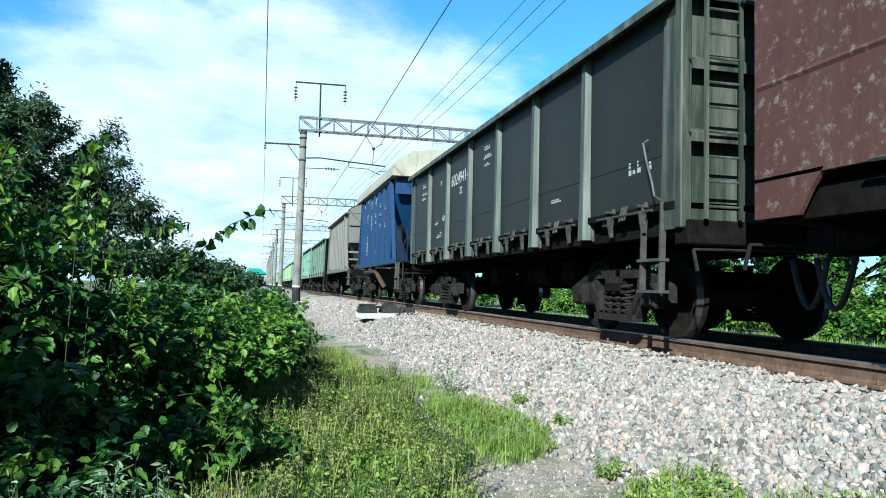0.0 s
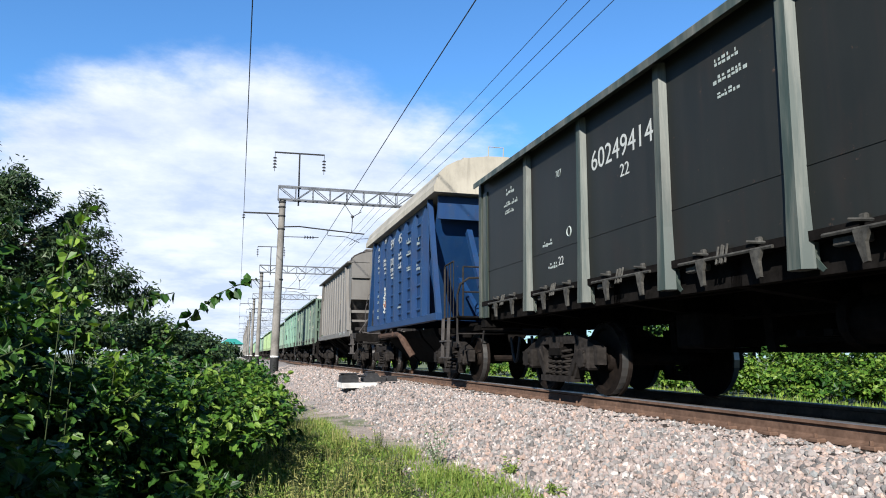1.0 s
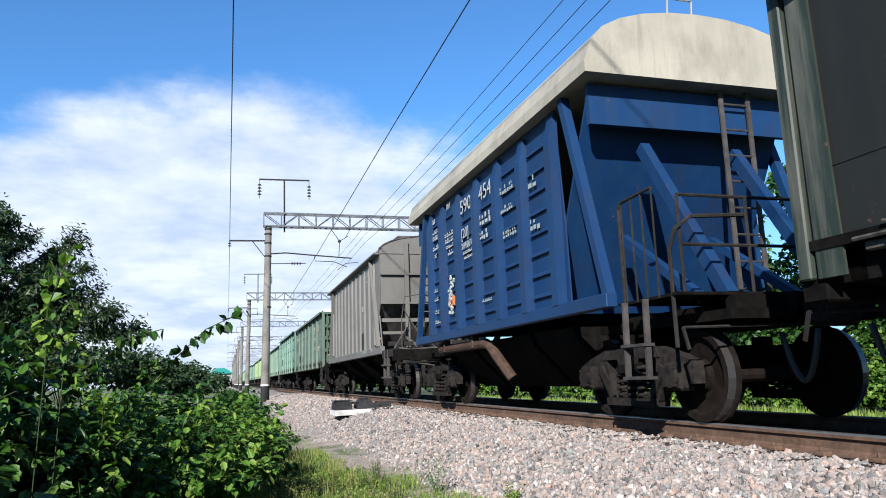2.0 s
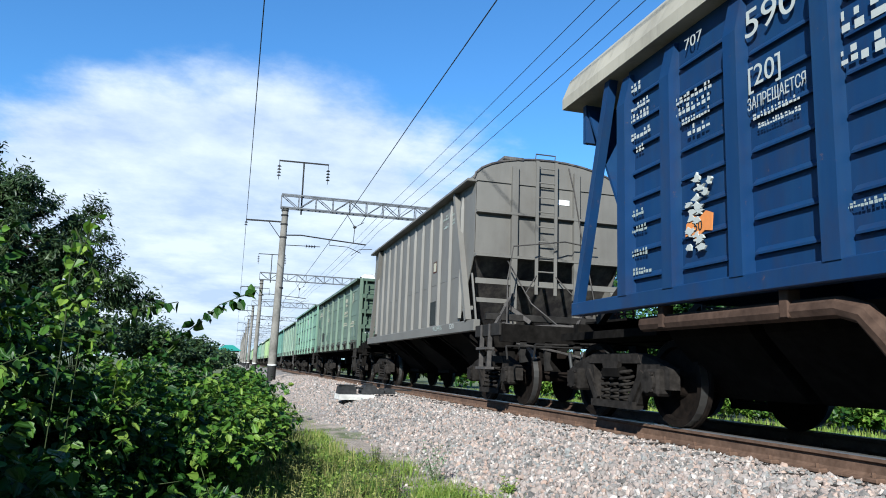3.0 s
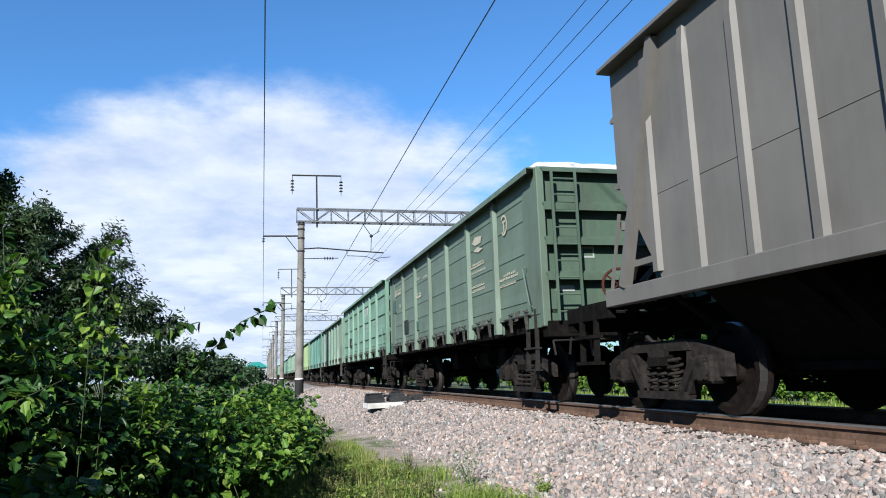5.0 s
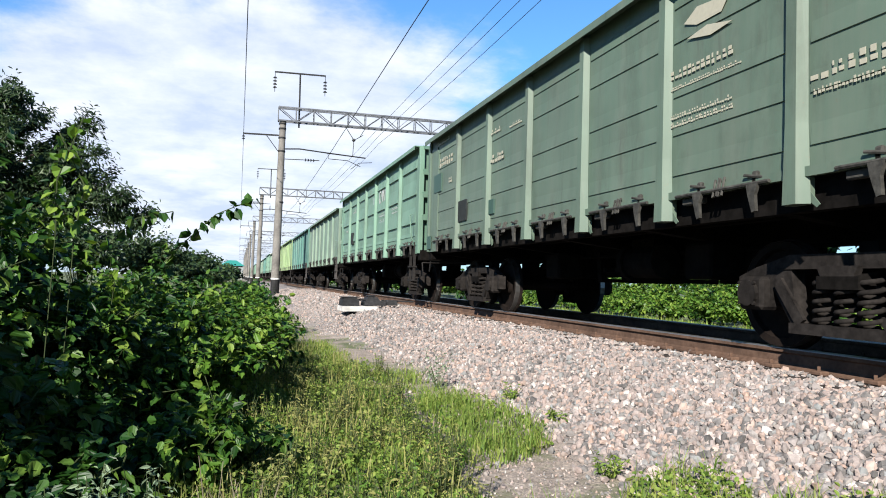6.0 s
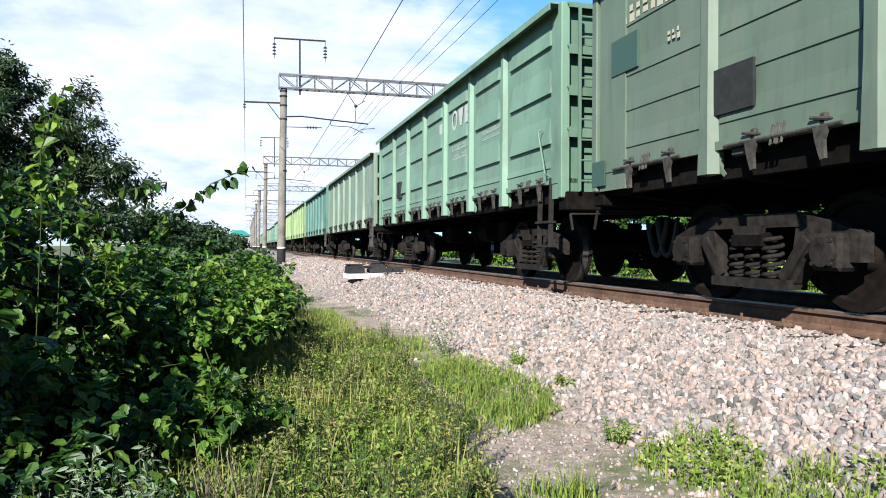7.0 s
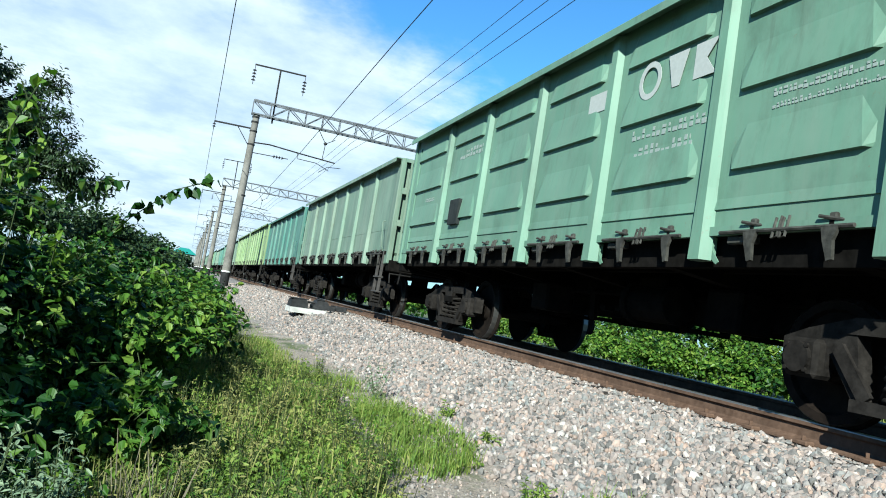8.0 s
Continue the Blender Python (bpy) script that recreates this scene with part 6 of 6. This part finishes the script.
def shrub(c, r, count, size, seed, mat=M_LEAF, label="leafy green shrub with broad leaves beside the path", young=0.2, blade=LEAF):
    """A shrub: many shoots from one foot, with leaves along the outer part of each, so that dark gaps stay between them."""
    rng = np.random.default_rng(seed)
    t = tagged(new("shrub"), label, "shrub", "shrubs beside the path")
    c, r = np.array(c, float), np.array(r, float)
    foot = np.array([c[0], c[1], bed_z(c[0], c[1]) - 0.05])
    per = 24
    bm = bmesh.new()
    sets = {False: ([], [], []), True: ([], [], [])}
    for k in range(max(20, count // per)):
        d = rng.normal(size=3)
        d /= np.linalg.norm(d)
        if d[2] < -0.3:
            d[2] *= -0.7
        k_r = rng.random()
        tip = c + d * r * (0.30 + 0.72 * k_r ** 0.7 + (0.28 if rng.random() < 0.10 else 0.0)) + rng.normal(0, 0.05, 3)
        tip[2] = max(tip[2], foot[2] + 0.12)
        start = c + (tip - c) * rng.uniform(0.1, 0.45) - np.array([0, 0, 0.18 * r[2]])
        mid = (start + tip) / 2 + np.array([0, 0, 0.10 * r[2]]) + rng.normal(0, 0.06, 3)
        if k % 3 == 0:
            rod(bm, foot + rng.normal(0, 0.06, 3) * (1, 1, 0), start, 0.012, 5, 0.007)
        rod(bm, start, mid, 0.006, 4, 0.004)
        rod(bm, mid, tip, 0.004, 4, 0.002)
        bright = bool(rng.random() < young)
        P, O, S = sets[bright]
        s = np.linspace(0.0, 1.0, per)[:, None] ** 0.75
        q = (1 - s) ** 2 * start + 2 * s * (1 - s) * mid + s * s * tip
        ax = (tip - start) / (np.linalg.norm(tip - start) + 1e-9)
        side = np.cross(ax, rng.normal(size=3))
        side /= np.linalg.norm(side) + 1e-9
        other = np.cross(ax, side)
        w = np.where(np.arange(per) % 2 == 0, 1.0, -1.0)[:, None]
        tw = rng.normal(0, 0.5, (per, 1))
        o = side * w + other * tw + ax * 0.6
        o /= np.linalg.norm(o, axis=1, keepdims=True)
        P.append(q + o * size * 0.25 + rng.normal(0, size * 0.25, (per, 3)))
        O.append(o)
        S.append(size * rng.uniform(0.75, 1.2, per) * (1.15 - 0.45 * s[:, 0]))
    part("branchwork", bm, M_STEM, t, "thin brownish green stems")
    for bright, (P, O, S) in sets.items():
        if P:
            P, O, S = np.concatenate(P), np.concatenate(O), np.concatenate(S)
            nm = "young_foliage" if bright else "foliage"
            part(nm, leaves(nm, P, O, S, M_LEAFY if bright else mat, rng, blade=blade, up=0.5), None, t, "yellow-green young leaves" if bright else "")
    return t


def arching_twig(pts, n, size, seed, mat=M_LEAF):
    rng = np.random.default_rng(seed)
    t = tagged(new("twig"), "long arching shoot with paired green leaves", "shoot")
    bm = bmesh.new()
    p = [Vector(q) for q in pts]
    foot = Vector((pts[0][0] - 0.05, pts[0][1], bed_z(pts[0][0], pts[0][1]) - 0.03))
    rod(bm, foot, p[0], 0.004, 5, 0.003)
    curve = []
    for i in range(len(p) - 1):
        for k in range(6):
            curve.append(p[i].lerp(p[i + 1], k / 6))
    curve.append(p[-1])
    tube(bm, curve, 0.004, 5)
    part("stem", bm, M_STEM, t)
    ps = np.array([curve[int(i)] for i in np.linspace(len(curve) * 0.15, len(curve) - 1, n)]) + rng.normal(0, 0.012, (n, 3))
    o = rng.normal(0, 1, (n, 3))
    o /= np.linalg.norm(o, axis=1, keepdims=True)
    part("leaves", leaves("leaves", ps, o, rng.uniform(0.7, 1.2, n) * size, mat, rng, blade=LEAF, up=0.4), None, t)
    return t


def tree(foot, limbs, label, leaf, per, mat, seed, trunk=0.2, spread=0.5, name="tree", blade=NARROW):
    """A tree: trunk, limbs to given ends, twigs off the limbs and small leaves round the twigs."""
    rng = np.random.default_rng(seed)
    t = tagged(new(name), label, "tree")
    foot = np.array(foot, float)
    bm = bmesh.new()
    P, O = [], []
    top = foot + (0, 0, 1.6)
    rod(bm, foot, top, trunk, 10, trunk * 0.8)
    for e in limbs:
        e = np.array(e, float)
        mid = (top + e) / 2 + (rng.normal(0, 0.2), rng.normal(0, 0.2), 0.10 * np.linalg.norm(e - top))
        prev = top
        pts = []
        for k in range(1, 9):
            s = k / 8
            q = (1 - s) ** 2 * top + 2 * s * (1 - s) * mid + s * s * e
            rod(bm, prev, q, trunk * 0.55 * (1 - s * 0.9) + 0.006, 6, trunk * 0.55 * (1 - (s + 0.1) * 0.9) + 0.005)
            prev = q
            pts.append(q)
        for k in range(26):
            s = rng.uniform(0.3, 1.0)
            q = pts[min(7, int(s * 8))]
            d = rng.normal(0, 1, 3) * (1, 1, 0.7) + (e - top) / np.linalg.norm(e - top) * 0.9
            d /= np.linalg.norm(d)
            ln = rng.uniform(0.3, 1.0) * spread * (1.35 - s * 0.6)
            tip = q + d * ln
            rod(bm, q, tip, 0.012, 4, 0.003)
            m = int(per * ln / spread)
            w = rng.uniform(0.25, 1.05, (m, 1))
            P.append(q + (tip - q) * w + rng.normal(0, 0.07 * spread / 0.5, (m, 3)))
            O.append(np.repeat(d[None], m, 0))
    part("trunk", bm, M_BARK, t, "grey-brown trunk and limbs")
    P, O = np.concatenate(P), np.concatenate(O)
    part("crown", leaves("crown", P, O, rng.uniform(0.6, 1.3, len(P)) * leaf, mat, rng, blade=blade, up=0.35), None, t, "loose crown of small leaves")
    return t


def grass(name, places, height, mat, seed, label, lean=0.35, wide=0.006):
    """Tufts of blades: places are (x, y, count, radius)."""
    rng = np.random.default_rng(seed)
    V, n = [], 0
    for x, y, k, r in places:
        a = rng.uniform(0, 6.283, k)
        d = np.sqrt(rng.random(k)) * r
        px, py = x + np.cos(a) * d, y + np.sin(a) * d
        h = height * rng.uniform(0.4, 1.15, k)
        la, ll = rng.uniform(0, 6.283, k), rng.uniform(0.05, lean, k) * h * 1.3
        w = rng.uniform(0.6, 1.3, k) * wide
        for i in range(k):
            z = bed_z(px[i], py[i]) - 0.01
            sx, sy = math.cos(la[i] + 1.57) * w[i], math.sin(la[i] + 1.57) * w[i]
            tx, ty = math.cos(la[i]) * ll[i], math.sin(la[i]) * ll[i]
            V += [(px[i] - sx, py[i] - sy, z), (px[i] + sx, py[i] + sy, z), (px[i] + tx * 0.35 + sx * 0.8, py[i] + ty * 0.35 + sy * 0.8, z + h[i] * 0.6), (px[i] + tx * 0.35 - sx * 0.8, py[i] + ty * 0.35 - sy * 0.8, z + h[i] * 0.6),
                  (px[i] + tx, py[i] + ty, z + h[i])]
            n += 1
    V = np.array(V)
    base = 5 * np.arange(n)
    quads = np.stack([base, base + 1, base + 2, base + 3], 1)
    tris = np.stack([base + 3, base + 2, base + 4], 1)
    me = bpy.data.meshes.new(name)
    me.from_pydata(V.tolist(), [], quads.tolist() + tris.tolist())
    me.materials.append(mat)
    return tagged(new(name, me), label, "grass", kind="stuff")


def stalks(root, tips, r):
    """Thin stems from one root, joined at the root."""
    bm = bmesh.new()
    base = bm.verts.new(root)
    for tip in tips:
        a, b = Vector(root), Vector(tip)
        mid = a.lerp(b, 0.12)
        q = (b - a).to_track_quat("Z", "Y").to_matrix()
        lo, hi = ([bm.verts.new(c + q @ Vector((w * math.cos(t), w * math.sin(t), 0))) for t in (0.0, 2.1, 4.2)] for c, w in ((mid, r), (b, r * 0.4)))
        for k in range(3):
            bm.faces.new((base, lo[k], lo[(k + 1) % 3]))
            bm.faces.new((lo[k], hi[k], hi[(k + 1) % 3], lo[(k + 1) % 3]))
        bm.faces.new(hi)
    return bm


def weed(x, y, h, n, seed, mat=M_LEAFS, label="grey-green weed with narrow leaves among the stones", name="weed", size=0.05, spread=0.14, stem=M_STEM, up=0.6):
    rng = np.random.default_rng(seed)
    t = tagged(new(name), label, "weed")
    z = bed_z(x, y)
    foot = np.array([x, y, z - 0.02])
    tips, P, O = [], [], []
    for k in range(9):
        a = rng.uniform(0, 6.283)
        tip = np.array([x + math.cos(a) * spread * rng.uniform(0.2, 1.2), y + math.sin(a) * spread * rng.uniform(0.2, 1.2), z + h * rng.uniform(0.55, 1.05)])
        tips.append(tip)
        m = n // 9
        s = rng.uniform(0.1, 1.0, (m, 1))
        P.append(foot + (tip - foot) * s + rng.normal(0, 0.012, (m, 3)))
        o = rng.normal(0, 1, (m, 3)) + (tip - foot) / np.linalg.norm(tip - foot) * 0.5
        O.append(o / np.linalg.norm(o, axis=1, keepdims=True))
    part("stem", stalks(foot, tips, 0.004), stem, t)
    P, O = np.concatenate(P), np.concatenate(O)
    part("leaves", leaves("leaves", P, O, rng.uniform(0.6, 1.2, len(P)) * size, mat, rng, blade=NARROW, up=up, droop=0.0), None, t)
    return t


def plants():
    rng = np.random.default_rng(11)
    # the thicket on the field side, near to far
    for i, (c, r, n, s) in enumerate((
            ((-1.80, 4.7, 0.20), (0.90, 1.0, 1.15), 5600, 0.10),
            ((-1.35, 3.85, -0.25), (0.6, 0.5, 0.55), 3000, 0.10),
            ((-2.4, 4.2, 0.1), (0.9, 0.8, 0.95), 3600, 0.10),
            ((-0.95, 2.75, -0.62), (0.55, 0.45, 0.28), 2200, 0.075),
            ((-1.75, 2.9, -0.45), (0.6, 0.5, 0.42), 2600, 0.085),
            ((-1.0, 4.55, -0.45), (0.55, 0.55, 0.42), 3000, 0.09),
            ((-0.75, 5.6, -0.5), (0.5, 0.5, 0.35), 2200, 0.085),
            ((-2.25, 4.9, 0.62), (0.7, 0.6, 0.6), 4000, 0.10),
            ((-1.7, 5.0, 0.35), (0.6, 0.6, 0.5), 3500, 0.10),
            ((-2.2, 6.2, 0.35), (1.2, 1.2, 1.30), 5600, 0.09),
            ((-1.0, 5.2, -0.15), (0.65, 0.8, 0.72), 3800, 0.085),
            ((-0.38, 6.2, -0.22), (0.75, 0.9, 0.55), 3600, 0.085),
            ((-0.02, 7.6, -0.22), (0.72, 0.9, 0.50), 3400, 0.085),
            ((-0.05, 9.4, -0.15), (0.85, 1.1, 0.50), 3200, 0.09),
            ((-0.95, 7.9, 0.05), (0.95, 1.1, 0.65), 3200, 0.09),
            ((-0.85, 3.35, -0.50), (0.62, 0.6, 0.34), 2600, 0.075),
            ((-1.6, 3.2, -0.30), (0.7, 0.6, 0.50), 2600, 0.085),
            ((-0.22, 4.4, -0.48), (0.45, 0.55, 0.32), 2000, 0.075),
            ((0.05, 12.0, -0.2), (0.9, 1.6, 0.55), 2600, 0.10),
            ((-1.4, 11.0, 0.0), (1.2, 1.6, 0.8), 2600, 0.11),
            ((0.1, 16.0, -0.2), (1.0, 2.2, 0.60), 2200, 0.13),
            ((0.3, 22.0, -0.2), (1.0, 3.0, 0.60), 1800, 0.16),
            ((-3.6, 9.0, 0.3), (1.4, 1.6, 1.4), 2600, 0.11))):
        shrub(c, r, int(n * (0.5 if i in (1, 3, 4, 15, 16) else 0.85)), s * 1.15, 20 + i, young=(0.7 if 10 < i < 15 or i == 17 else 0.35 if 6 < i < 9 else 0.14), blade=LOBED if i < 18 else LEAF)
    for i, (c, r, n, s) in enumerate((((-3.8, 34, 1.0), (2.0, 3.0, 1.7), 5200, 0.22), ((-2.3, 40, 0.6), (1.7, 3.0, 1.3), 4200, 0.24), ((-5.8, 30, 1.2), (2.2, 3.0, 1.8), 5000, 0.22),
                                      ((-1.8, 52, 0.5), (1.5, 5.0, 1.1), 1500, 0.3), ((-8.5, 26, 1.4), (2.5, 3.0, 2.4), 2400, 0.22), ((-5, 70, 1.0), (3, 10, 2.2), 1500, 0.5),
                                      ((-8, 130, 1.5), (6, 25, 3.5), 1500, 1.0), ((-9, 250, 2.0), (6, 40, 4.5), 1400, 1.6), ((0.2, 60, -0.3), (0.8, 16, 0.6), 1500, 0.22), ((-2.0, 120, 0.8), (2.6, 14, 1.7), 1800, 0.6))):
        shrub(c, r, n, s, 60 + i, mat=M_LEAFD, label="dark distant bushes along the line", young=0.0)
    arching_twig([(-0.75, 5.9, 0.35), (-0.45, 5.9, 0.72), (-0.2, 5.95, 0.98), (0.08, 6.0, 1.12)], 46, 0.095, 5)
    arching_twig([(-1.0, 5.6, 0.6), (-0.75, 5.7, 0.9), (-0.5, 5.75, 0.97)], 20, 0.09, 6)
    for k in range(9):
        x, y = rng.uniform(-2.0, -0.9), rng.uniform(4.3, 5.6)
        arching_twig([(x, y, 0.7), (x + rng.normal(0, 0.1), y, 1.0), (x + rng.normal(0, 0.15), y, 1.2 + rng.uniform(0, 0.25))], 22, 0.08, 30 + k, M_LEAFY)
    # the tree whose boughs hang in from the field side
    tree((-6.4, 16, -0.8), [(-2.14, 16, 1.70), (-2.49, 15.8, 1.95), (-2.84, 15.8, 2.25), (-3.04, 15.6, 2.8), (-3.34, 16.3, 3.4), (-3.14, 16.2, 2.5), (-4.14, 15.5, 3.8), (-4.64, 16, 4.1), (-5.24, 16, 4.6), (-4.34, 15, 3.0), (-3.54, 16, 2.6), (-5.44, 15, 3.6), (-6.54, 16, 5.8), (-5.74, 15.2, 5.1), (-7.44, 16, 5.0), (-4.14, 16.5, 3.6), (-4.54, 15.6, 3.8), (-5.34, 15.8, 4.4)],
         "dark leafy tree with boughs reaching over the thicket", 0.12, 190, M_LEAFD, 8, 0.22, 0.62)
    # an unseen tall bush, added out of view to shade the thicket's lower front
    tree((-3.4, 0.9, -0.8), [(-2.9 + rng.normal(0, 0.25), 1.0 + rng.normal(0, 0.45), rng.uniform(0.3, 1.9)) for _ in range(14)], "unseen leafy bush added to shade the thicket", 0.12, 80, M_LEAF, 77, 0.10, 0.5, blade=LOBED)
    # beyond the track
    for k, (x, y) in enumerate(((18.5, 12.5), (19, 16.5), (19.5, 20.5), (21, 8), (21, 26), (22, 33), (24, 3), (23, 42))):
        lm = [(x + rng.normal(0, 1.7), y + rng.normal(0, 1.9), rng.uniform(0.8, 7.6)) for _ in range(18)]
        tree((x, y, -0.8), lm, "green broadleaf tree beyond the track", 0.22, 40, M_LEAF, 90 + k, 0.2, 1.1, blade=LEAF)
    for k in range(40):
        shrub((15.4 + rng.uniform(-0.5, 0.6) + 1.6 * (k % 2), 2 + 1.05 * k, -0.25 + 0.35 * (k % 2)), (1.2, 1.3, 0.85 + 0.6 * (k % 2)), 1500, 0.17, 120 + k, label="green bushes beyond the track", mat=M_LEAF, young=0.8)
    for k in range(14):
        shrub((17.5 + rng.uniform(-1, 1), 46 + 9.0 * k, 0.3), (2.4, 5.5, 1.5), 1500, 0.42, 170 + k, label="green bushes beyond the track", mat=M_LEAF, young=0.6)
    places = []
    for _ in range(1500):
        places.append((rng.uniform(8.8, 14.5), rng.uniform(2, 40), 9, 0.25))
    grass("far_grass", places, 0.28, M_GRASS, 41, "sunlit grass beyond the track", wide=0.02)
    # near grass between thicket and stones; the worn path stays bare
    def edge(y):
        return float(np.interp(y, [1.5, 3.3, 4.05, 5.2, 7.3, 9.0, 13.0], [0.7, 1.0, 1.2, 1.4, 1.5, 1.6, 1.7])) + 0.16 * noise.noise((y * 1.3, 2.0, 5.0))
    low, tall, seeds = [], [], []
    for _ in range(5600):
        y = 1.8 + 11.5 * rng.random() ** 1.25
        x = rng.uniform(-0.6, 1.9)
        d = edge(y) - x
        thick = 0.45 + 0.75 * noise.noise((x * 1.1, y * 0.9, 3.0)) + 0.2
        if d > 0 and rng.random() < min(1, d * 5) * max(0.25, thick):
            low.append((x, y, 15, 0.10))
            if rng.random() < 0.3 * max(0, 0.6 + 1.5 * noise.noise((x * 0.9, y * 0.7, 7.0))):
                seeds.append((x, y, 6, 0.12))
    for cx, cy, rx, ry, k in ((1.98, 6.0, 0.42, 1.3, 300), (2.42, 3.55, 0.30, 0.40, 55), (2.45, 2.75, 0.55, 0.38, 90), (1.45, 3.3, 0.2, 0.16, 30), (1.7, 4.9, 0.35, 0.35, 70), (1.9, 8.3, 0.3, 0.8, 70)):
        for _ in range(k):
            a, d = rng.uniform(0, 6.283), math.sqrt(rng.random())
            (low if rng.random() < 0.6 else tall).append((cx + rx * d * math.cos(a), cy + ry * d * math.sin(a), 9, 0.06))
    for _ in range(900):
        low.append((rng.uniform(-0.2, 1.5), rng.uniform(12, 40), 6, 0.3))
    for _ in range(2600):
        y = rng.uniform(-6.0, 2.2)
        low.append((rng.uniform(-5.0, 0.85), y, 12, 0.16))
    grass("grass", low, 0.105, M_GRASS, 42, "rough sunlit grass beside the path", lean=0.9, wide=0.0044)
    grass("tall_grass", tall, 0.21, M_GRASS, 44, "tufts of taller grass on the stones", lean=0.8, wide=0.003)
    grass("seed_grass", seeds, 0.26, M_SEED, 43, "dry seeding grass stalks", lean=0.5, wide=0.0034)
    for k in range(250):
        y = 2.2 + 6.5 * rng.random() ** 1.3
        x = rng.uniform(0.0, 1.0) * (edge(y) + 0.1)
        weed(x, y, rng.uniform(0.14, 0.34), 110, 400 + k, mat=(M_GRASS, M_SEED, M_LEAFY, M_SEED)[k % 4], label="small green weed in the grass", size=0.034, spread=0.09)
    n = 15000
    ys = 1.9 + 8 * rng.random(n) ** 1.2
    xs = np.array([rng.uniform(-0.3, 1.0) * (edge(y) + 0.08) for y in ys])
    for cx, cy, rx, ry in ((1.98, 6.0, 0.42, 1.3), (2.42, 3.55, 0.28, 0.36), (2.45, 2.75, 0.5, 0.34)):
        k = 700
        a, d = rng.uniform(0, 6.283, k), np.sqrt(rng.random(k))
        xs, ys = np.r_[xs, cx + rx * d * np.cos(a)], np.r_[ys, cy + ry * d * np.sin(a)]
    zs = np.array([bed_z(x, y) for x, y in zip(xs, ys)]) + rng.uniform(0.0, 0.13, len(xs))
    o = rng.normal(0, 1, (len(xs), 3))
    o /= np.linalg.norm(o, axis=1, keepdims=True)
    me = leaves("ground_cover", np.stack([xs, ys, zs], 1), o, rng.uniform(0.014, 0.045, len(xs)), M_GRASS, rng, up=0.65, droop=0.0)
    tagged(new("ground_cover", me), "low leafy weeds among the grass", "weeds", kind="stuff")
    weed(2.16, 7.75, 0.44, 190, 1)
    for k in range(9):
        weed(rng.uniform(-0.75, -0.22), rng.uniform(2.85, 3.35), rng.uniform(0.34, 0.50), 260, 200 + k, label="grey-green wormwood beside the thicket", size=0.042, spread=0.11)
    for k in range(4):
        weed(rng.uniform(-0.08, 0.22), rng.uniform(2.9, 3.25), rng.uniform(0.28, 0.42), 90, 230 + k, mat=M_SEED, label="dry pale weed stalks beside the thicket", size=0.02, spread=0.15, stem=M_STALK)
    for k in range(6):
        weed(rng.uniform(1.7, 2.6), rng.uniform(2.4, 7), rng.uniform(0.10, 0.16), 190, 300 + k, mat=M_GRASS, label="small green weed on the path", size=0.045)


ground()
track()
train()
overhead()
point_machine()
station()
plants()
stones()

RUN = [(0.0, 0.0), (0.5, 3.66), (1.0, 7.36), (1.5, 11.06), (2.0, 14.74), (2.5, 18.42), (3.0, 22.08), (3.5, 25.78), (4.0, 29.5), (4.5, 33.2), (5.0, 36.9), (5.5, 40.6), (6.0, 44.35), (6.5, 48.1), (7.0, 51.86), (7.5, 55.6), (8.0, 59.35)]


def travelled(t):
    return float(np.interp(t, [a for a, _ in RUN], [b for _, b in RUN]))


def motions():
    for w, u in TRAIN:
        walk(w, [(t, pose(AX, u - s, 0)) for t, s in RUN])
    for w, y in WHEELS:
        walk(w, [(k / 15, pose(0, y, WHEEL_R, math.degrees(travelled(k / 15) / WHEEL_R))) for k in range(121)])


motions()
